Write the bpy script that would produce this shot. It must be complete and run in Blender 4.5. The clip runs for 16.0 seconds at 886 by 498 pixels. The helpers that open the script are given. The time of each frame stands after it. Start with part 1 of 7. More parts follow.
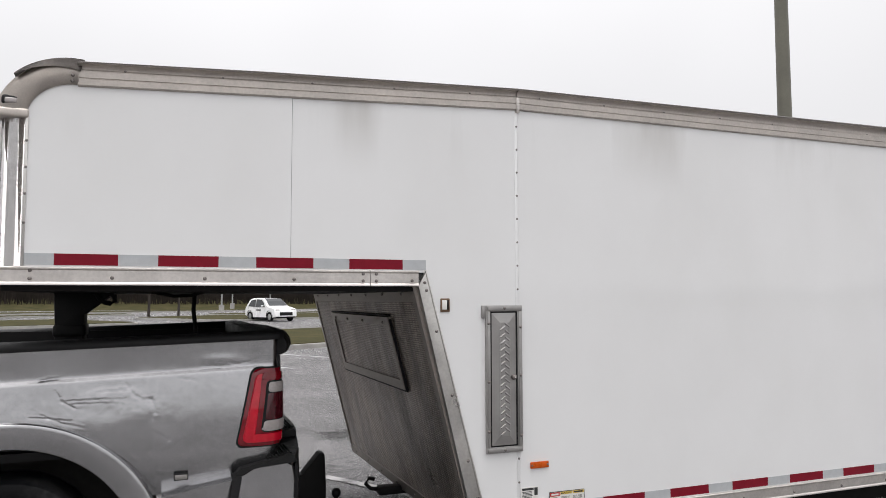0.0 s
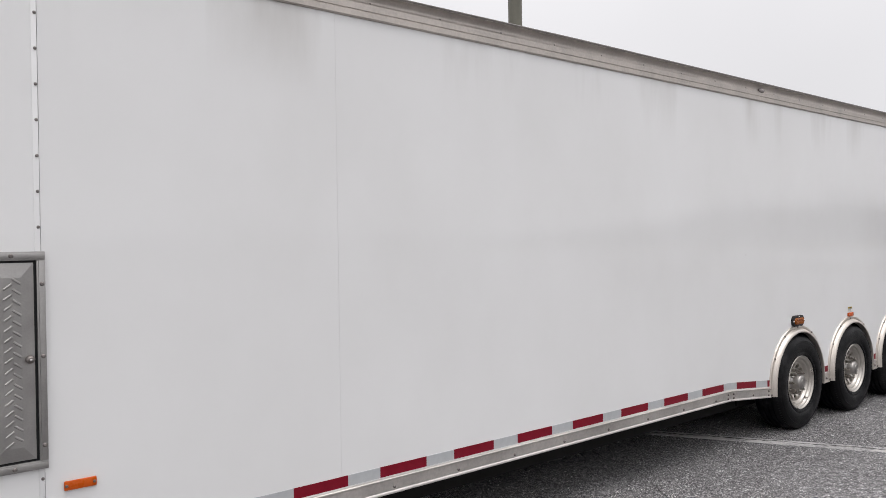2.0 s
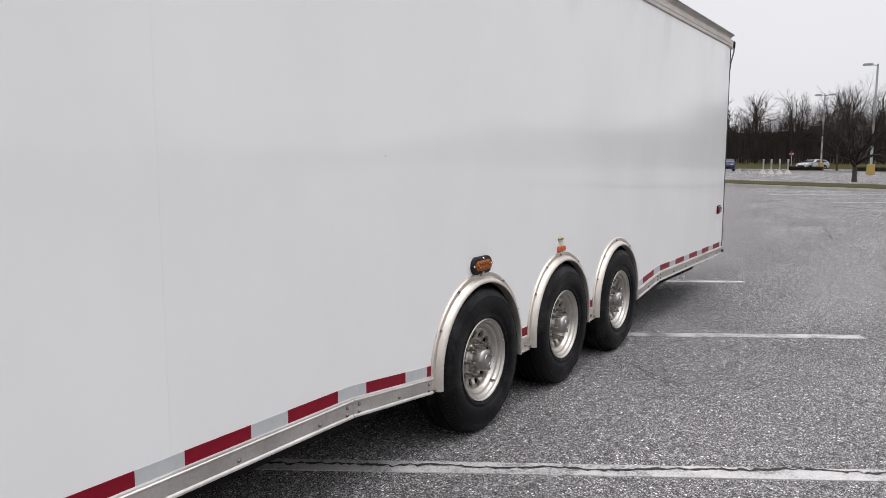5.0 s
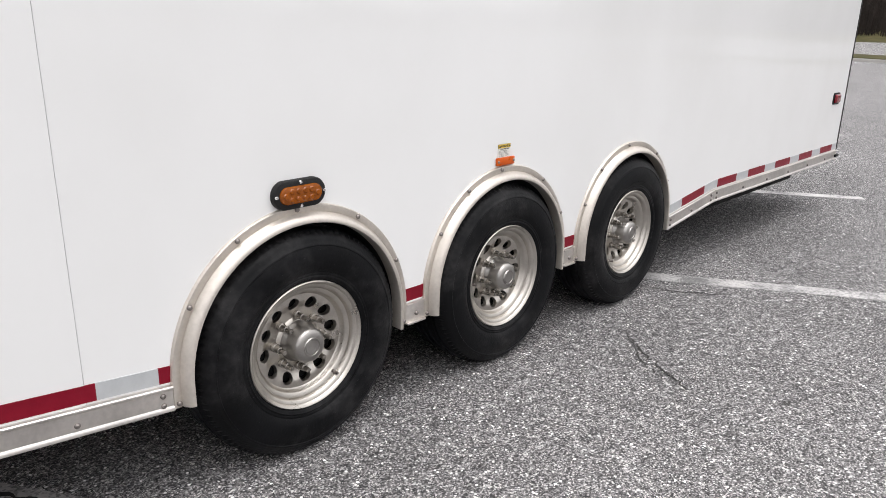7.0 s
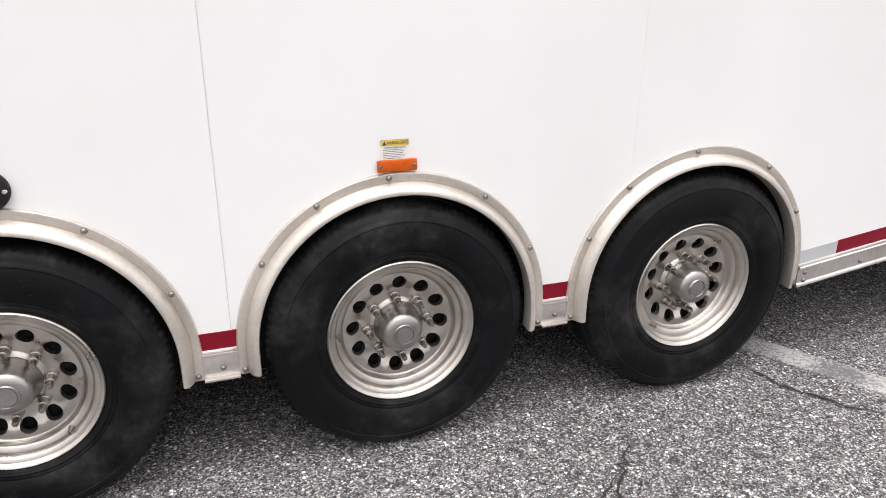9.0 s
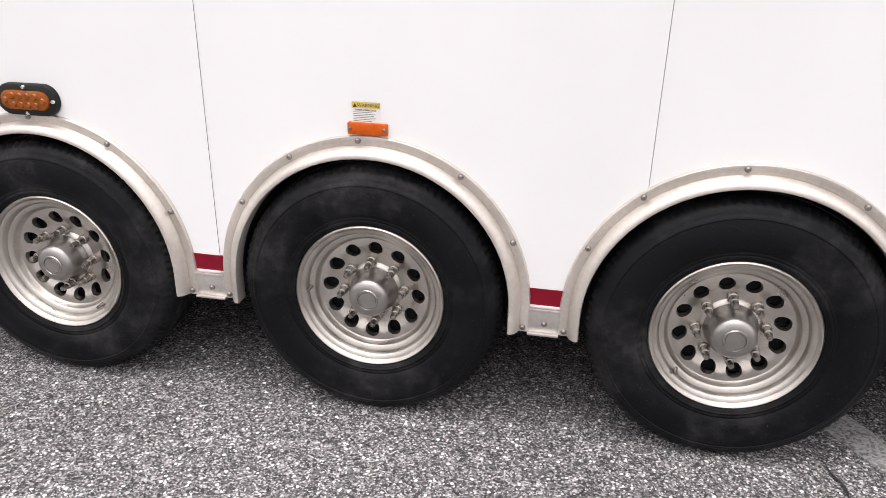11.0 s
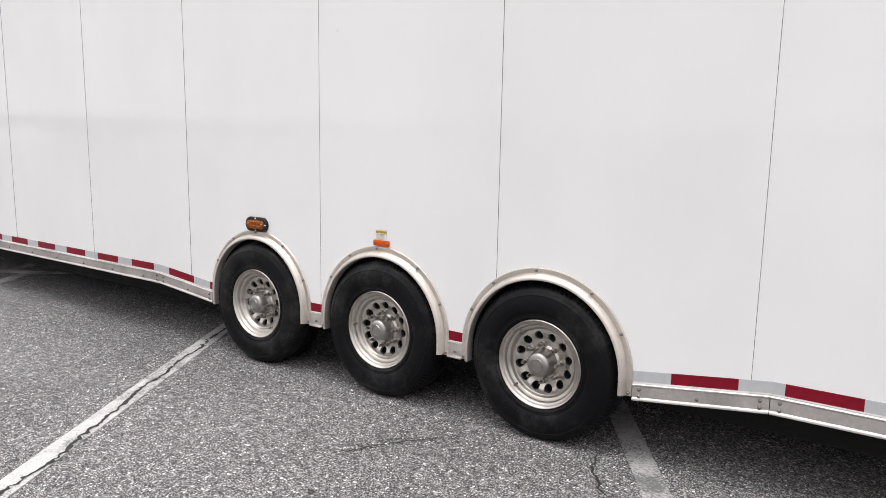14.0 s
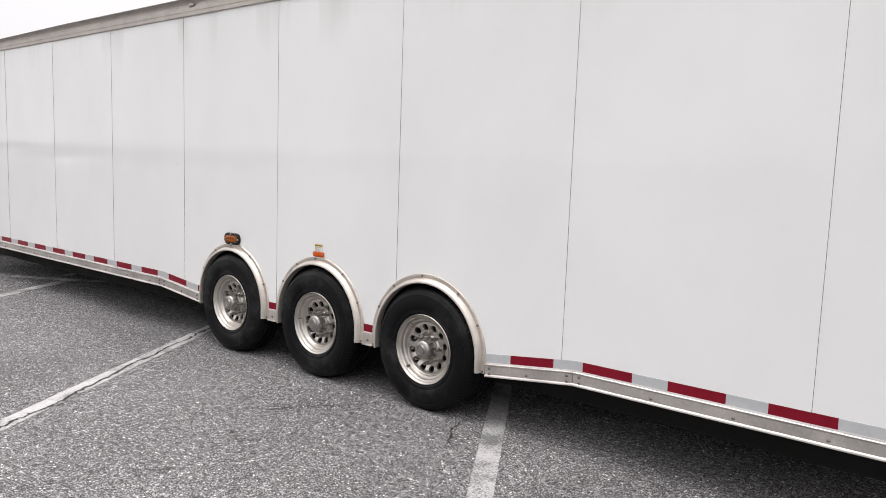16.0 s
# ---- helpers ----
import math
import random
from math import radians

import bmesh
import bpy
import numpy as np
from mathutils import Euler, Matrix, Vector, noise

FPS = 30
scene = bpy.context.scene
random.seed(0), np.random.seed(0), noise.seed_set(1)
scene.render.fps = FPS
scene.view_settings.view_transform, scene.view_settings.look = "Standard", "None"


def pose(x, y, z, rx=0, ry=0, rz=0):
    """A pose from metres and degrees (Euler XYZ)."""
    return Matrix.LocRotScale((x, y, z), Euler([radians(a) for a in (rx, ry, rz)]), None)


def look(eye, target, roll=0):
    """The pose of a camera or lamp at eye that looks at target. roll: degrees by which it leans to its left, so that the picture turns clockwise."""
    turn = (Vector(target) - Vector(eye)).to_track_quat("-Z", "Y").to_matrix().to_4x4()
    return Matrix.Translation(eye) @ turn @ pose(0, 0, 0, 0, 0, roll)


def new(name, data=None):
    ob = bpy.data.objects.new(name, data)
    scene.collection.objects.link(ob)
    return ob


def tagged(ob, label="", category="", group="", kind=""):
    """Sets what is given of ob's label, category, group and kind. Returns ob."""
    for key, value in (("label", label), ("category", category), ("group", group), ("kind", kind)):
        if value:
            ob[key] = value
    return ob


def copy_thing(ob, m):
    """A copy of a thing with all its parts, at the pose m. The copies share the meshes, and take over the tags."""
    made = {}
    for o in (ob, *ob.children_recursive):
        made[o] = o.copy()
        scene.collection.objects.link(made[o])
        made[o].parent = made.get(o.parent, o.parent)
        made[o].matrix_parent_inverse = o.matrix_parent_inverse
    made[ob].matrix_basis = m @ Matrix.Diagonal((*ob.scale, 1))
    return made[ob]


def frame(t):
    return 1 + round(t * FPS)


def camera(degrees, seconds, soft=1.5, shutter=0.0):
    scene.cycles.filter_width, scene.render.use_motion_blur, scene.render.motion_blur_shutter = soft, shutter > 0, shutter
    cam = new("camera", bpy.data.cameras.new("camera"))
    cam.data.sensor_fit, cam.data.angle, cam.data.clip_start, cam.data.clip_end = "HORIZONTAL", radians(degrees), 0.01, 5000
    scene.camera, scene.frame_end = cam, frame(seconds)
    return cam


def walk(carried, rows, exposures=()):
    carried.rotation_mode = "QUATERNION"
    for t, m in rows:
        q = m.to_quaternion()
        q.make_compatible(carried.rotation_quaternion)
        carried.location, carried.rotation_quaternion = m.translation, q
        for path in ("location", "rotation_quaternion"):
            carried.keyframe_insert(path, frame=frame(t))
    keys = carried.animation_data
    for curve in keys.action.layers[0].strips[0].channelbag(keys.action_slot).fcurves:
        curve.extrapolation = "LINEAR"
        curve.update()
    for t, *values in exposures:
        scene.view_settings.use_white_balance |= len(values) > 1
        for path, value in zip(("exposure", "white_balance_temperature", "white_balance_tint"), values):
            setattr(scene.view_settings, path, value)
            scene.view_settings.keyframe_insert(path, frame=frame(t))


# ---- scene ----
cam = camera(62.3, 16.0, 0.8)
PATH = [
    (0, (-0.19, -0.107, 1.62), (0.543, 1.749, 1.754), -0.1),
    (0.5, (0.016, -0.072, 1.667), (0.951, 1.696, 1.701), -0.3),
    (1, (0.327, 0.119, 1.616), (1.42, 1.793, 1.586), -0.8),
    (1.5, (0.745, 0.257, 1.58), (1.945, 1.857, 1.546), -1.1),
    (2, (1.152, 0.495, 1.594), (2.395, 2.062, 1.575), -0.8),
    (2.5, (1.525, 0.713, 1.587), (2.768, 2.28, 1.59), -0.6),
    (3, (1.938, 0.887, 1.564), (3.196, 2.443, 1.556), -0.5),
    (3.5, (2.397, 1.15, 1.531), (3.795, 2.579, 1.503), -0.8),
    (4, (2.881, 1.195, 1.547), (4.4, 2.496, 1.491), -1.0),
    (4.5, (3.426, 1.407, 1.502), (5.042, 2.58, 1.394), -0.4),
    (4.75, (3.677, 1.446, 1.483), (5.317, 2.58, 1.321), -0.6),
    (5, (3.954, 1.494, 1.453), (5.607, 2.593, 1.208), -0.0),
    (5.2, (4.136, 1.483, 1.453), (5.785, 2.574, 1.153), -0.0),
    (7.3, (6.217, 1.598, 1.392), (7.514, 2.987, 0.77), 1.5),
    (7.5, (6.379, 1.617, 1.377), (7.609, 3.058, 0.738), 1.7),
    (8, (6.775, 1.682, 1.386), (7.813, 3.243, 0.689), 2.1),
    (8.5, (7.21, 1.682, 1.394), (8.133, 3.295, 0.655), 2.2),
    (8.7, (7.434, 1.6, 1.399), (8.245, 3.277, 0.671), 1.3),
    (10.8, (8.734, 1.659, 1.317), (8.46, 3.486, 0.551), 1.7),
    (11, (8.821, 1.595, 1.354), (8.48, 3.403, 0.57), 1.3),
    (11.5, (9.062, 1.36, 1.387), (8.482, 3.132, 0.664), -0.8),
    (12, (9.433, 1.194, 1.406), (8.703, 2.945, 0.773), -1.6),
    (12.5, (9.721, 0.931, 1.43), (8.873, 2.663, 0.898), -1.7),
    (13, (10.045, 0.733, 1.467), (9.1, 2.436, 1.013), -1.2),
    (13.5, (10.471, 0.524, 1.477), (9.434, 2.195, 1.115), 0.1),
    (14, (10.831, 0.336, 1.493), (9.706, 1.959, 1.178), 1.0),
    (14.5, (11.199, 0.267, 1.484), (9.992, 1.835, 1.196), 1.3),
    (15, (11.477, 0.102, 1.509), (10.213, 1.625, 1.221), 1.1),
    (15.5, (11.79, 0.072, 1.53), (10.501, 1.576, 1.253), 1.1),
    (16, (12.154, 0.019, 1.528), (10.904, 1.564, 1.302), 2.0),
]
EXPOSURES = [(0.0, -0.06, 6480, 9), (1.5, -0.03, 6480, 10), (2.0, -0.11, 6470, 10), (3.0, -0.24, 6330, 10), (4.0, -0.18, 6330, 10), (5.2, -0.07, 6400, 10), (7.3, 0.38, 6520, 9), (8.7, 0.49, 6570, 10), (10.8, 0.55, 6600, 13),
             (11.5, 0.52, 6600, 13), (13.0, 0.33, 6540, 12), (14.5, 0.24, 6530, 10), (16.0, 0.17, 6550, 10)]
HORIZON, ZENITH, SUN = 0.87, 2.4, 1.8
walk(cam, [(t, look(eye, target, roll)) for t, eye, target, roll in PATH], EXPOSURES)

# ---- world, sun ----
world = bpy.data.worlds.new("overcast_sky")
scene.world = world
world.use_nodes = True
wn, wl = world.node_tree.nodes, world.node_tree.links
wn.clear()
sky = wn.new("ShaderNodeTexSky")
sky.sky_type, sky.sun_disc = "NISHITA", False
sky.sun_elevation, sky.sun_rotation = radians(48), radians(200)
sky.dust_density, sky.air_density = 4.0, 1.0
scale = wn.new("ShaderNodeVectorMath")
scale.operation = "SCALE"
scale.inputs["Scale"].default_value = 0.07
cloud = wn.new("ShaderNodeTexNoise")
cloud.inputs["Scale"].default_value, cloud.inputs["Detail"].default_value = 1.6, 3.0
cramp = wn.new("ShaderNodeMapRange")
cramp.inputs[1].default_value, cramp.inputs[2].default_value = 0.3, 0.7
cramp.inputs[3].default_value, cramp.inputs[4].default_value = 0.94, 1.05
# overcast vault: three times brighter overhead than at the horizon
updown = wn.new("ShaderNodeSeparateXYZ")
vault = wn.new("ShaderNodeMapRange")
vault.inputs[1].default_value, vault.inputs[2].default_value = 0.0, 1.0
vault.inputs[3].default_value, vault.inputs[4].default_value = HORIZON, ZENITH
ease = wn.new("ShaderNodeMath")
ease.operation, ease.use_clamp = "POWER", True
ease.inputs[1].default_value = 2.2
tone = wn.new("ShaderNodeMath")
tone.operation = "MULTIPLY"
tint = wn.new("ShaderNodeVectorMath")
tint.operation = "SCALE"
tint.inputs[0].default_value = (1.0, 0.985, 1.005)
wmix = wn.new("ShaderNodeMix")
wmix.data_type = "RGBA"
wmix.inputs[0].default_value = 0.95
bg, wout = wn.new("ShaderNodeBackground"), wn.new("ShaderNodeOutputWorld")
coord = wn.new("ShaderNodeTexCoord")
wl.new(coord.outputs["Generated"], cloud.inputs["Vector"])
wl.new(sky.outputs[0], scale.inputs[0])
wl.new(scale.outputs[0], wmix.inputs[6])
wl.new(cloud.outputs[0], cramp.inputs[0])
wl.new(coord.outputs["Generated"], updown.inputs[0])
wl.new(updown.outputs["Z"], ease.inputs[0])
wl.new(ease.outputs[0], vault.inputs[0])
wl.new(vault.outputs[0], tone.inputs[0])
wl.new(cramp.outputs[0], tone.inputs[1])
wl.new(tone.outputs[0], tint.inputs["Scale"])
wl.new(tint.outputs[0], wmix.inputs[7])
wl.new(wmix.outputs[2], bg.inputs[0])
bg.inputs[1].default_value = 1.0
wl.new(bg.outputs[0], wout.inputs[0])

sun = bpy.data.lights.new("sun", "SUN")
sun.energy, sun.angle, sun.color = SUN, radians(50), (1.0, 0.97, 0.94)
new("sun", sun).matrix_world = look((4.5, 1.5, 18), (6, 3, 0))

# ---- materials ----


def mat(name, color, rough=0.5, metal=0.0, var=0.12, scale=6.0, bump=0.0, bscale=60.0, fine=0.0, coat=0.0, spec=0.5):
    """A principled material with colour variation at two scales, roughness variation and fine relief."""
    m = bpy.data.materials.new(name)
    m.use_nodes = True
    n, l = m.node_tree.nodes, m.node_tree.links
    p = n["Principled BSDF"]
    p.inputs["Metallic"].default_value = metal
    p.inputs["Roughness"].default_value = rough
    p.inputs["Specular IOR Level"].default_value = spec
    if coat:
        p.inputs["Coat Weight"].default_value = coat
        p.inputs["Coat Roughness"].default_value = 0.06
    geo = n.new("ShaderNodeNewGeometry")
    a, b = n.new("ShaderNodeTexNoise"), n.new("ShaderNodeTexNoise")
    a.inputs["Scale"].default_value, a.inputs["Detail"].default_value = scale, 4
    b.inputs["Scale"].default_value, b.inputs["Detail"].default_value = scale * 14, 2
    l.new(geo.outputs["Position"], a.inputs["Vector"])
    l.new(geo.outputs["Position"], b.inputs["Vector"])
    add = n.new("ShaderNodeMath")
    add.operation = "MULTIPLY_ADD"
    add.inputs[1].default_value = 0.45
    l.new(b.outputs[0], add.inputs[0])
    l.new(a.outputs[0], add.inputs[2])
    ramp = n.new("ShaderNodeValToRGB")
    ramp.color_ramp.elements[0].position, ramp.color_ramp.elements[1].position = 0.45, 1.0
    ramp.color_ramp.elements[0].color = (*[c * (1 - var) for c in color], 1)
    ramp.color_ramp.elements[1].color = (*[min(1, c * (1 + var)) for c in color], 1)
    l.new(add.outputs[0], ramp.inputs[0])
    l.new(ramp.outputs[0], p.inputs["Base Color"])
    rr = n.new("ShaderNodeMapRange")
    rr.inputs[1].default_value, rr.inputs[2].default_value = 0.3, 0.8
    rr.inputs[3].default_value, rr.inputs[4].default_value = rough * 0.8, min(1, rough * 1.2)
    l.new(a.outputs[0], rr.inputs[0])
    l.new(rr.outputs[0], p.inputs["Roughness"])
    if bump:
        t = n.new("ShaderNodeTexNoise")
        t.inputs["Scale"].default_value, t.inputs["Detail"].default_value = bscale, 4
        l.new(geo.outputs["Position"], t.inputs["Vector"])
        bm_ = n.new("ShaderNodeBump")
        bm_.inputs["Strength"].default_value, bm_.inputs["Distance"].default_value = bump, 0.004
        l.new(t.outputs[0], bm_.inputs["Height"])
        l.new(bm_.outputs[0], p.inputs["Normal"])
    return m


def nodes_of(m):
    return m.node_tree.nodes, m.node_tree.links, m.node_tree.nodes["Principled BSDF"]


def asphalt_material():
    """Worn asphalt: light and dark stones in a grey binder, large stains."""
    m = bpy.data.materials.new("asphalt")
    m.use_nodes = True
    n, l, p = nodes_of(m)
    geo = n.new("ShaderNodeNewGeometry")
    warp = n.new("ShaderNodeTexNoise")
    warp.inputs["Scale"].default_value, warp.inputs["Detail"].default_value = 60, 2
    l.new(geo.outputs["Position"], warp.inputs["Vector"])
    wadd = n.new("ShaderNodeVectorMath")
    wadd.operation = "MULTIPLY_ADD"
    wadd.inputs[1].default_value = (0.008, 0.008, 0.008)
    l.new(warp.outputs["Color"], wadd.inputs[0])
    l.new(geo.outputs["Position"], wadd.inputs[2])
    v = n.new("ShaderNodeTexVoronoi")
    v.inputs["Scale"].default_value = 205
    l.new(wadd.outputs[0], v.inputs["Vector"])
    stone = n.new("ShaderNodeValToRGB")
    e = stone.color_ramp.elements
    e[0].position, e[0].color = 0.0, (0.046, 0.046, 0.049, 1)
    e[1].position, e[1].color = 1.0, (0.72, 0.71, 0.70, 1)
    for pos, c in ((0.30, 0.10), (0.60, 0.205), (0.84, 0.37)):
        q = e.new(pos)
        q.color = (c * 1.03, c, c * 1.02, 1)
    sep = n.new("ShaderNodeSeparateColor")
    l.new(v.outputs["Color"], sep.inputs[0])
    l.new(sep.outputs[0], stone.inputs[0])
    edge = n.new("ShaderNodeMapRange")
    edge.inputs[1].default_value, edge.inputs[2].default_value = 0.25, 0.75
    edge.inputs[3].default_value, edge.inputs[4].default_value = 1.0, 0.55
    l.new(v.outputs["Distance"], edge.inputs[0])
    mul = n.new("ShaderNodeMix")
    mul.data_type, mul.blend_type = "RGBA", "MULTIPLY"
    mul.inputs[0].default_value = 1.0
    l.new(stone.outputs[0], mul.inputs[6])
    l.new(edge.outputs[0], mul.inputs[7])
    big = n.new("ShaderNodeTexNoise")
    big.inputs["Scale"].default_value, big.inputs["Detail"].default_value = 0.7, 6
    l.new(geo.outputs["Position"], big.inputs["Vector"])
    br = n.new("ShaderNodeMapRange")
    br.inputs[1].default_value, br.inputs[2].default_value = 0.3, 0.7
    br.inputs[3].default_value, br.inputs[4].default_value = 0.79, 1.11
    l.new(big.outputs[0], br.inputs[0])
    mul2 = n.new("ShaderNodeMix")
    mul2.data_type, mul2.blend_type = "RGBA", "MULTIPLY"
    mul2.inputs[0].default_value = 1.0
    l.new(br.outputs[0], mul2.inputs[7])
    # scattered larger pale and dark stones
    chip = n.new("ShaderNodeTexVoronoi")
    chip.inputs["Scale"].default_value = 80
    l.new(wadd.outputs[0], chip.inputs["Vector"])
    csep = n.new("ShaderNodeSeparateColor")
    l.new(chip.outputs["Color"], csep.inputs[0])
    inside = n.new("ShaderNodeMapRange")
    inside.inputs[1].default_value, inside.inputs[2].default_value = 0.46, 0.36
    l.new(chip.outputs["Distance"], inside.inputs[0])
    pick = n.new("ShaderNodeMapRange")
    pick.inputs[1].default_value, pick.inputs[2].default_value = 0.75, 0.81
    l.new(csep.outputs[0], pick.inputs[0])
    many = n.new("ShaderNodeMath")
    many.operation = "MULTIPLY"
    l.new(inside.outputs[0], many.inputs[0])
    l.new(pick.outputs[0], many.inputs[1])
    pale = n.new("ShaderNodeValToRGB")
    pale.color_ramp.interpolation = "CONSTANT"
    q = pale.color_ramp.elements
    q[0].position, q[0].color = 0.0, (0.05, 0.05, 0.053, 1)
    q[1].position, q[1].color = 0.28, (0.36, 0.355, 0.35, 1)
    for pos, c in ((0.55, 0.54), (0.80, 0.85)):
        w = q.new(pos)
        w.color = (c, c * 0.99, c * 0.98, 1)
    l.new(csep.outputs[1], pale.inputs[0])
    chips = n.new("ShaderNodeMix")
    chips.data_type = "RGBA"
    l.new(many.outputs[0], chips.inputs[0])
    l.new(mul.outputs[2], chips.inputs[6])
    l.new(pale.outputs[0], chips.inputs[7])
    # worn patches a hand wide
    mid = n.new("ShaderNodeTexNoise")
    mid.inputs["Scale"].default_value, mid.inputs["Detail"].default_value, mid.inputs["Roughness"].default_value = 22.0, 4, 0.7
    l.new(geo.outputs["Position"], mid.inputs["Vector"])
    mr = n.new("ShaderNodeMapRange")
    mr.inputs[1].default_value, mr.inputs[2].default_value = 0.32, 0.68
    mr.inputs[3].default_value, mr.inputs[4].default_value = 0.66, 1.34
    l.new(mid.outputs[0], mr.inputs[0])
    mul3 = n.new("ShaderNodeMix")
    mul3.data_type, mul3.blend_type = "RGBA", "MULTIPLY"
    mul3.inputs[0].default_value = 1.0
    l.new(chips.outputs[2], mul3.inputs[6])
    l.new(mr.outputs[0], mul3.inputs[7])
    l.new(mul3.outputs[2], mul2.inputs[6])
    l.new(mul2.outputs[2], p.inputs["Base Color"])
    p.inputs["Roughness"].default_value = 0.95
    p.inputs["Specular IOR Level"].default_value = 0.12
    b = n.new("ShaderNodeBump")
    b.inputs["Strength"].default_value, b.inputs["Distance"].default_value = 0.8, 0.004
    l.new(sep.outputs[1], b.inputs["Height"])
    l.new(b.outputs[0], p.inputs["Normal"])
    return m


def wall_material():
    """Glossy white painted aluminium sheet, slightly uneven, with faint vertical run-off streaks and grimy patches."""
    m = bpy.data.materials.new("white_sheet")
    m.use_nodes = True
    n, l, p = nodes_of(m)
    geo = n.new("ShaderNodeNewGeometry")
    st = n.new("ShaderNodeMapping")
    st.inputs["Scale"].default_value = (1.6, 1.6, 0.9)
    l.new(geo.outputs["Position"], st.inputs["Vector"])
    streak, patch = n.new("ShaderNodeTexNoise"), n.new("ShaderNodeTexNoise")
    streak.inputs["Scale"].default_value, streak.inputs["Detail"].default_value = 1.0, 5
    patch.inputs["Scale"].default_value, patch.inputs["Detail"].default_value = 1.3, 5
    l.new(st.outputs[0], streak.inputs["Vector"])
    l.new(geo.outputs["Position"], patch.inputs["Vector"])
    mulm = n.new("ShaderNodeMath")
    mulm.operation = "MULTIPLY"
    l.new(streak.outputs[0], mulm.inputs[0])
    l.new(patch.outputs[0], mulm.inputs[1])
    ramp = n.new("ShaderNodeValToRGB")
    ramp.color_ramp.elements[0].position, ramp.color_ramp.elements[0].color = 0.12, (0.792, 0.794, 0.797, 1)
    ramp.color_ramp.elements[1].position, ramp.color_ramp.elements[1].color = 0.44, (0.740, 0.740, 0.738, 1)
    l.new(mulm.outputs[0], ramp.inputs[0])
    drip = n.new("ShaderNodeMapping")
    drip.inputs["Scale"].default_value = (2.1, 2.1, 0.35)
    l.new(geo.outputs["Position"], drip.inputs["Vector"])
    dn = n.new("ShaderNodeTexNoise")
    dn.inputs["Scale"].default_value, dn.inputs["Detail"].default_value = 1.0, 6
    l.new(drip.outputs[0], dn.inputs["Vector"])
    dm = n.new("ShaderNodeMapRange")
    dm.inputs[1].default_value, dm.inputs[2].default_value = 0.53, 0.74
    l.new(dn.outputs[0], dm.inputs[0])
    sep = n.new("ShaderNodeSeparateXYZ")
    l.new(geo.outputs["Position"], sep.inputs[0])
    zm = n.new("ShaderNodeMapRange")
    zm.interpolation_type = "SMOOTHSTEP"
    zm.inputs[1].default_value, zm.inputs[2].default_value = 2.20, 2.66
    l.new(sep.outputs["Z"], zm.inputs[0])
    amount = n.new("ShaderNodeMath")
    amount.operation = "MULTIPLY"
    l.new(dm.outputs[0], amount.inputs[0])
    l.new(zm.outputs[0], amount.inputs[1])
    half = n.new("ShaderNodeMath")
    half.operation = "MULTIPLY"
    half.inputs[1].default_value = 0.55
    l.new(amount.outputs[0], half.inputs[0])
    dirt = n.new("ShaderNodeMix")
    dirt.data_type = "RGBA"
    dirt.inputs[7].default_value = (0.40, 0.38, 0.35, 1)
    l.new(half.outputs[0], dirt.inputs[0])
    l.new(ramp.outputs[0], dirt.inputs[6])
    # a few flies and chips
    fly = n.new("ShaderNodeTexVoronoi")
    fly.inputs["Scale"].default_value = 1.9
    l.new(geo.outputs["Position"], fly.inputs["Vector"])
    fm = n.new("ShaderNodeMapRange")
    fm.inputs[1].default_value, fm.inputs[2].default_value = 0.009, 0.005
    l.new(fly.outputs["Distance"], fm.inputs[0])
    spot = n.new("ShaderNodeMix")
    spot.data_type = "RGBA"
    spot.inputs[7].default_value = (0.10, 0.09, 0.08, 1)
    l.new(fm.outputs[0], spot.inputs[0])
    l.new(dirt.outputs[2], spot.inputs[6])
    l.new(spot.outputs[2], p.inputs["Base Color"])
    p.inputs["Specular IOR Level"].default_value = 0.40
    rr = n.new("ShaderNodeMapRange")
    rr.inputs[3].default_value, rr.inputs[4].default_value = 0.02, 0.09
    l.new(patch.outputs[0], rr.inputs[0])
    l.new(rr.outputs[0], p.inputs["Roughness"])
    wave = n.new("ShaderNodeTexNoise")
    wave.inputs["Scale"].default_value, wave.inputs["Detail"].default_value = 2.2, 2
    l.new(geo.outputs["Position"], wave.inputs["Vector"])
    b = n.new("ShaderNodeBump")
    b.inputs["Strength"].default_value, b.inputs["Distance"].default_value = 0.05, 0.05
    l.new(wave.outputs[0], b.inputs["Height"])
    l.new(b.outputs[0], p.inputs["Normal"])
    return m


def aluminium_material(name, color, rough, streak_axis):
    """Mill-finish aluminium with stains drawn along the extrusion."""
    m = mat(name, color, rough, 0.9, 0.2, 5.0)
    n, l, p = nodes_of(m)
    geo = n.new("ShaderNodeNewGeometry")
    mp = n.new("ShaderNodeMapping")
    mp.inputs["Scale"].default_value = streak_axis
    l.new(geo.outputs["Position"], mp.inputs["Vector"])
    t = n.new("ShaderNodeTexNoise")
    t.inputs["Scale"].default_value, t.inputs["Detail"].default_value = 1.0, 4
    l.new(mp.outputs[0], t.inputs["Vector"])
    b = n.new("ShaderNodeBump")
    b.inputs["Strength"].default_value, b.inputs["Distance"].default_value = 0.12, 0.003
    l.new(t.outputs[0], b.inputs["Height"])
    l.new(b.outputs[0], p.inputs["Normal"])
    return m


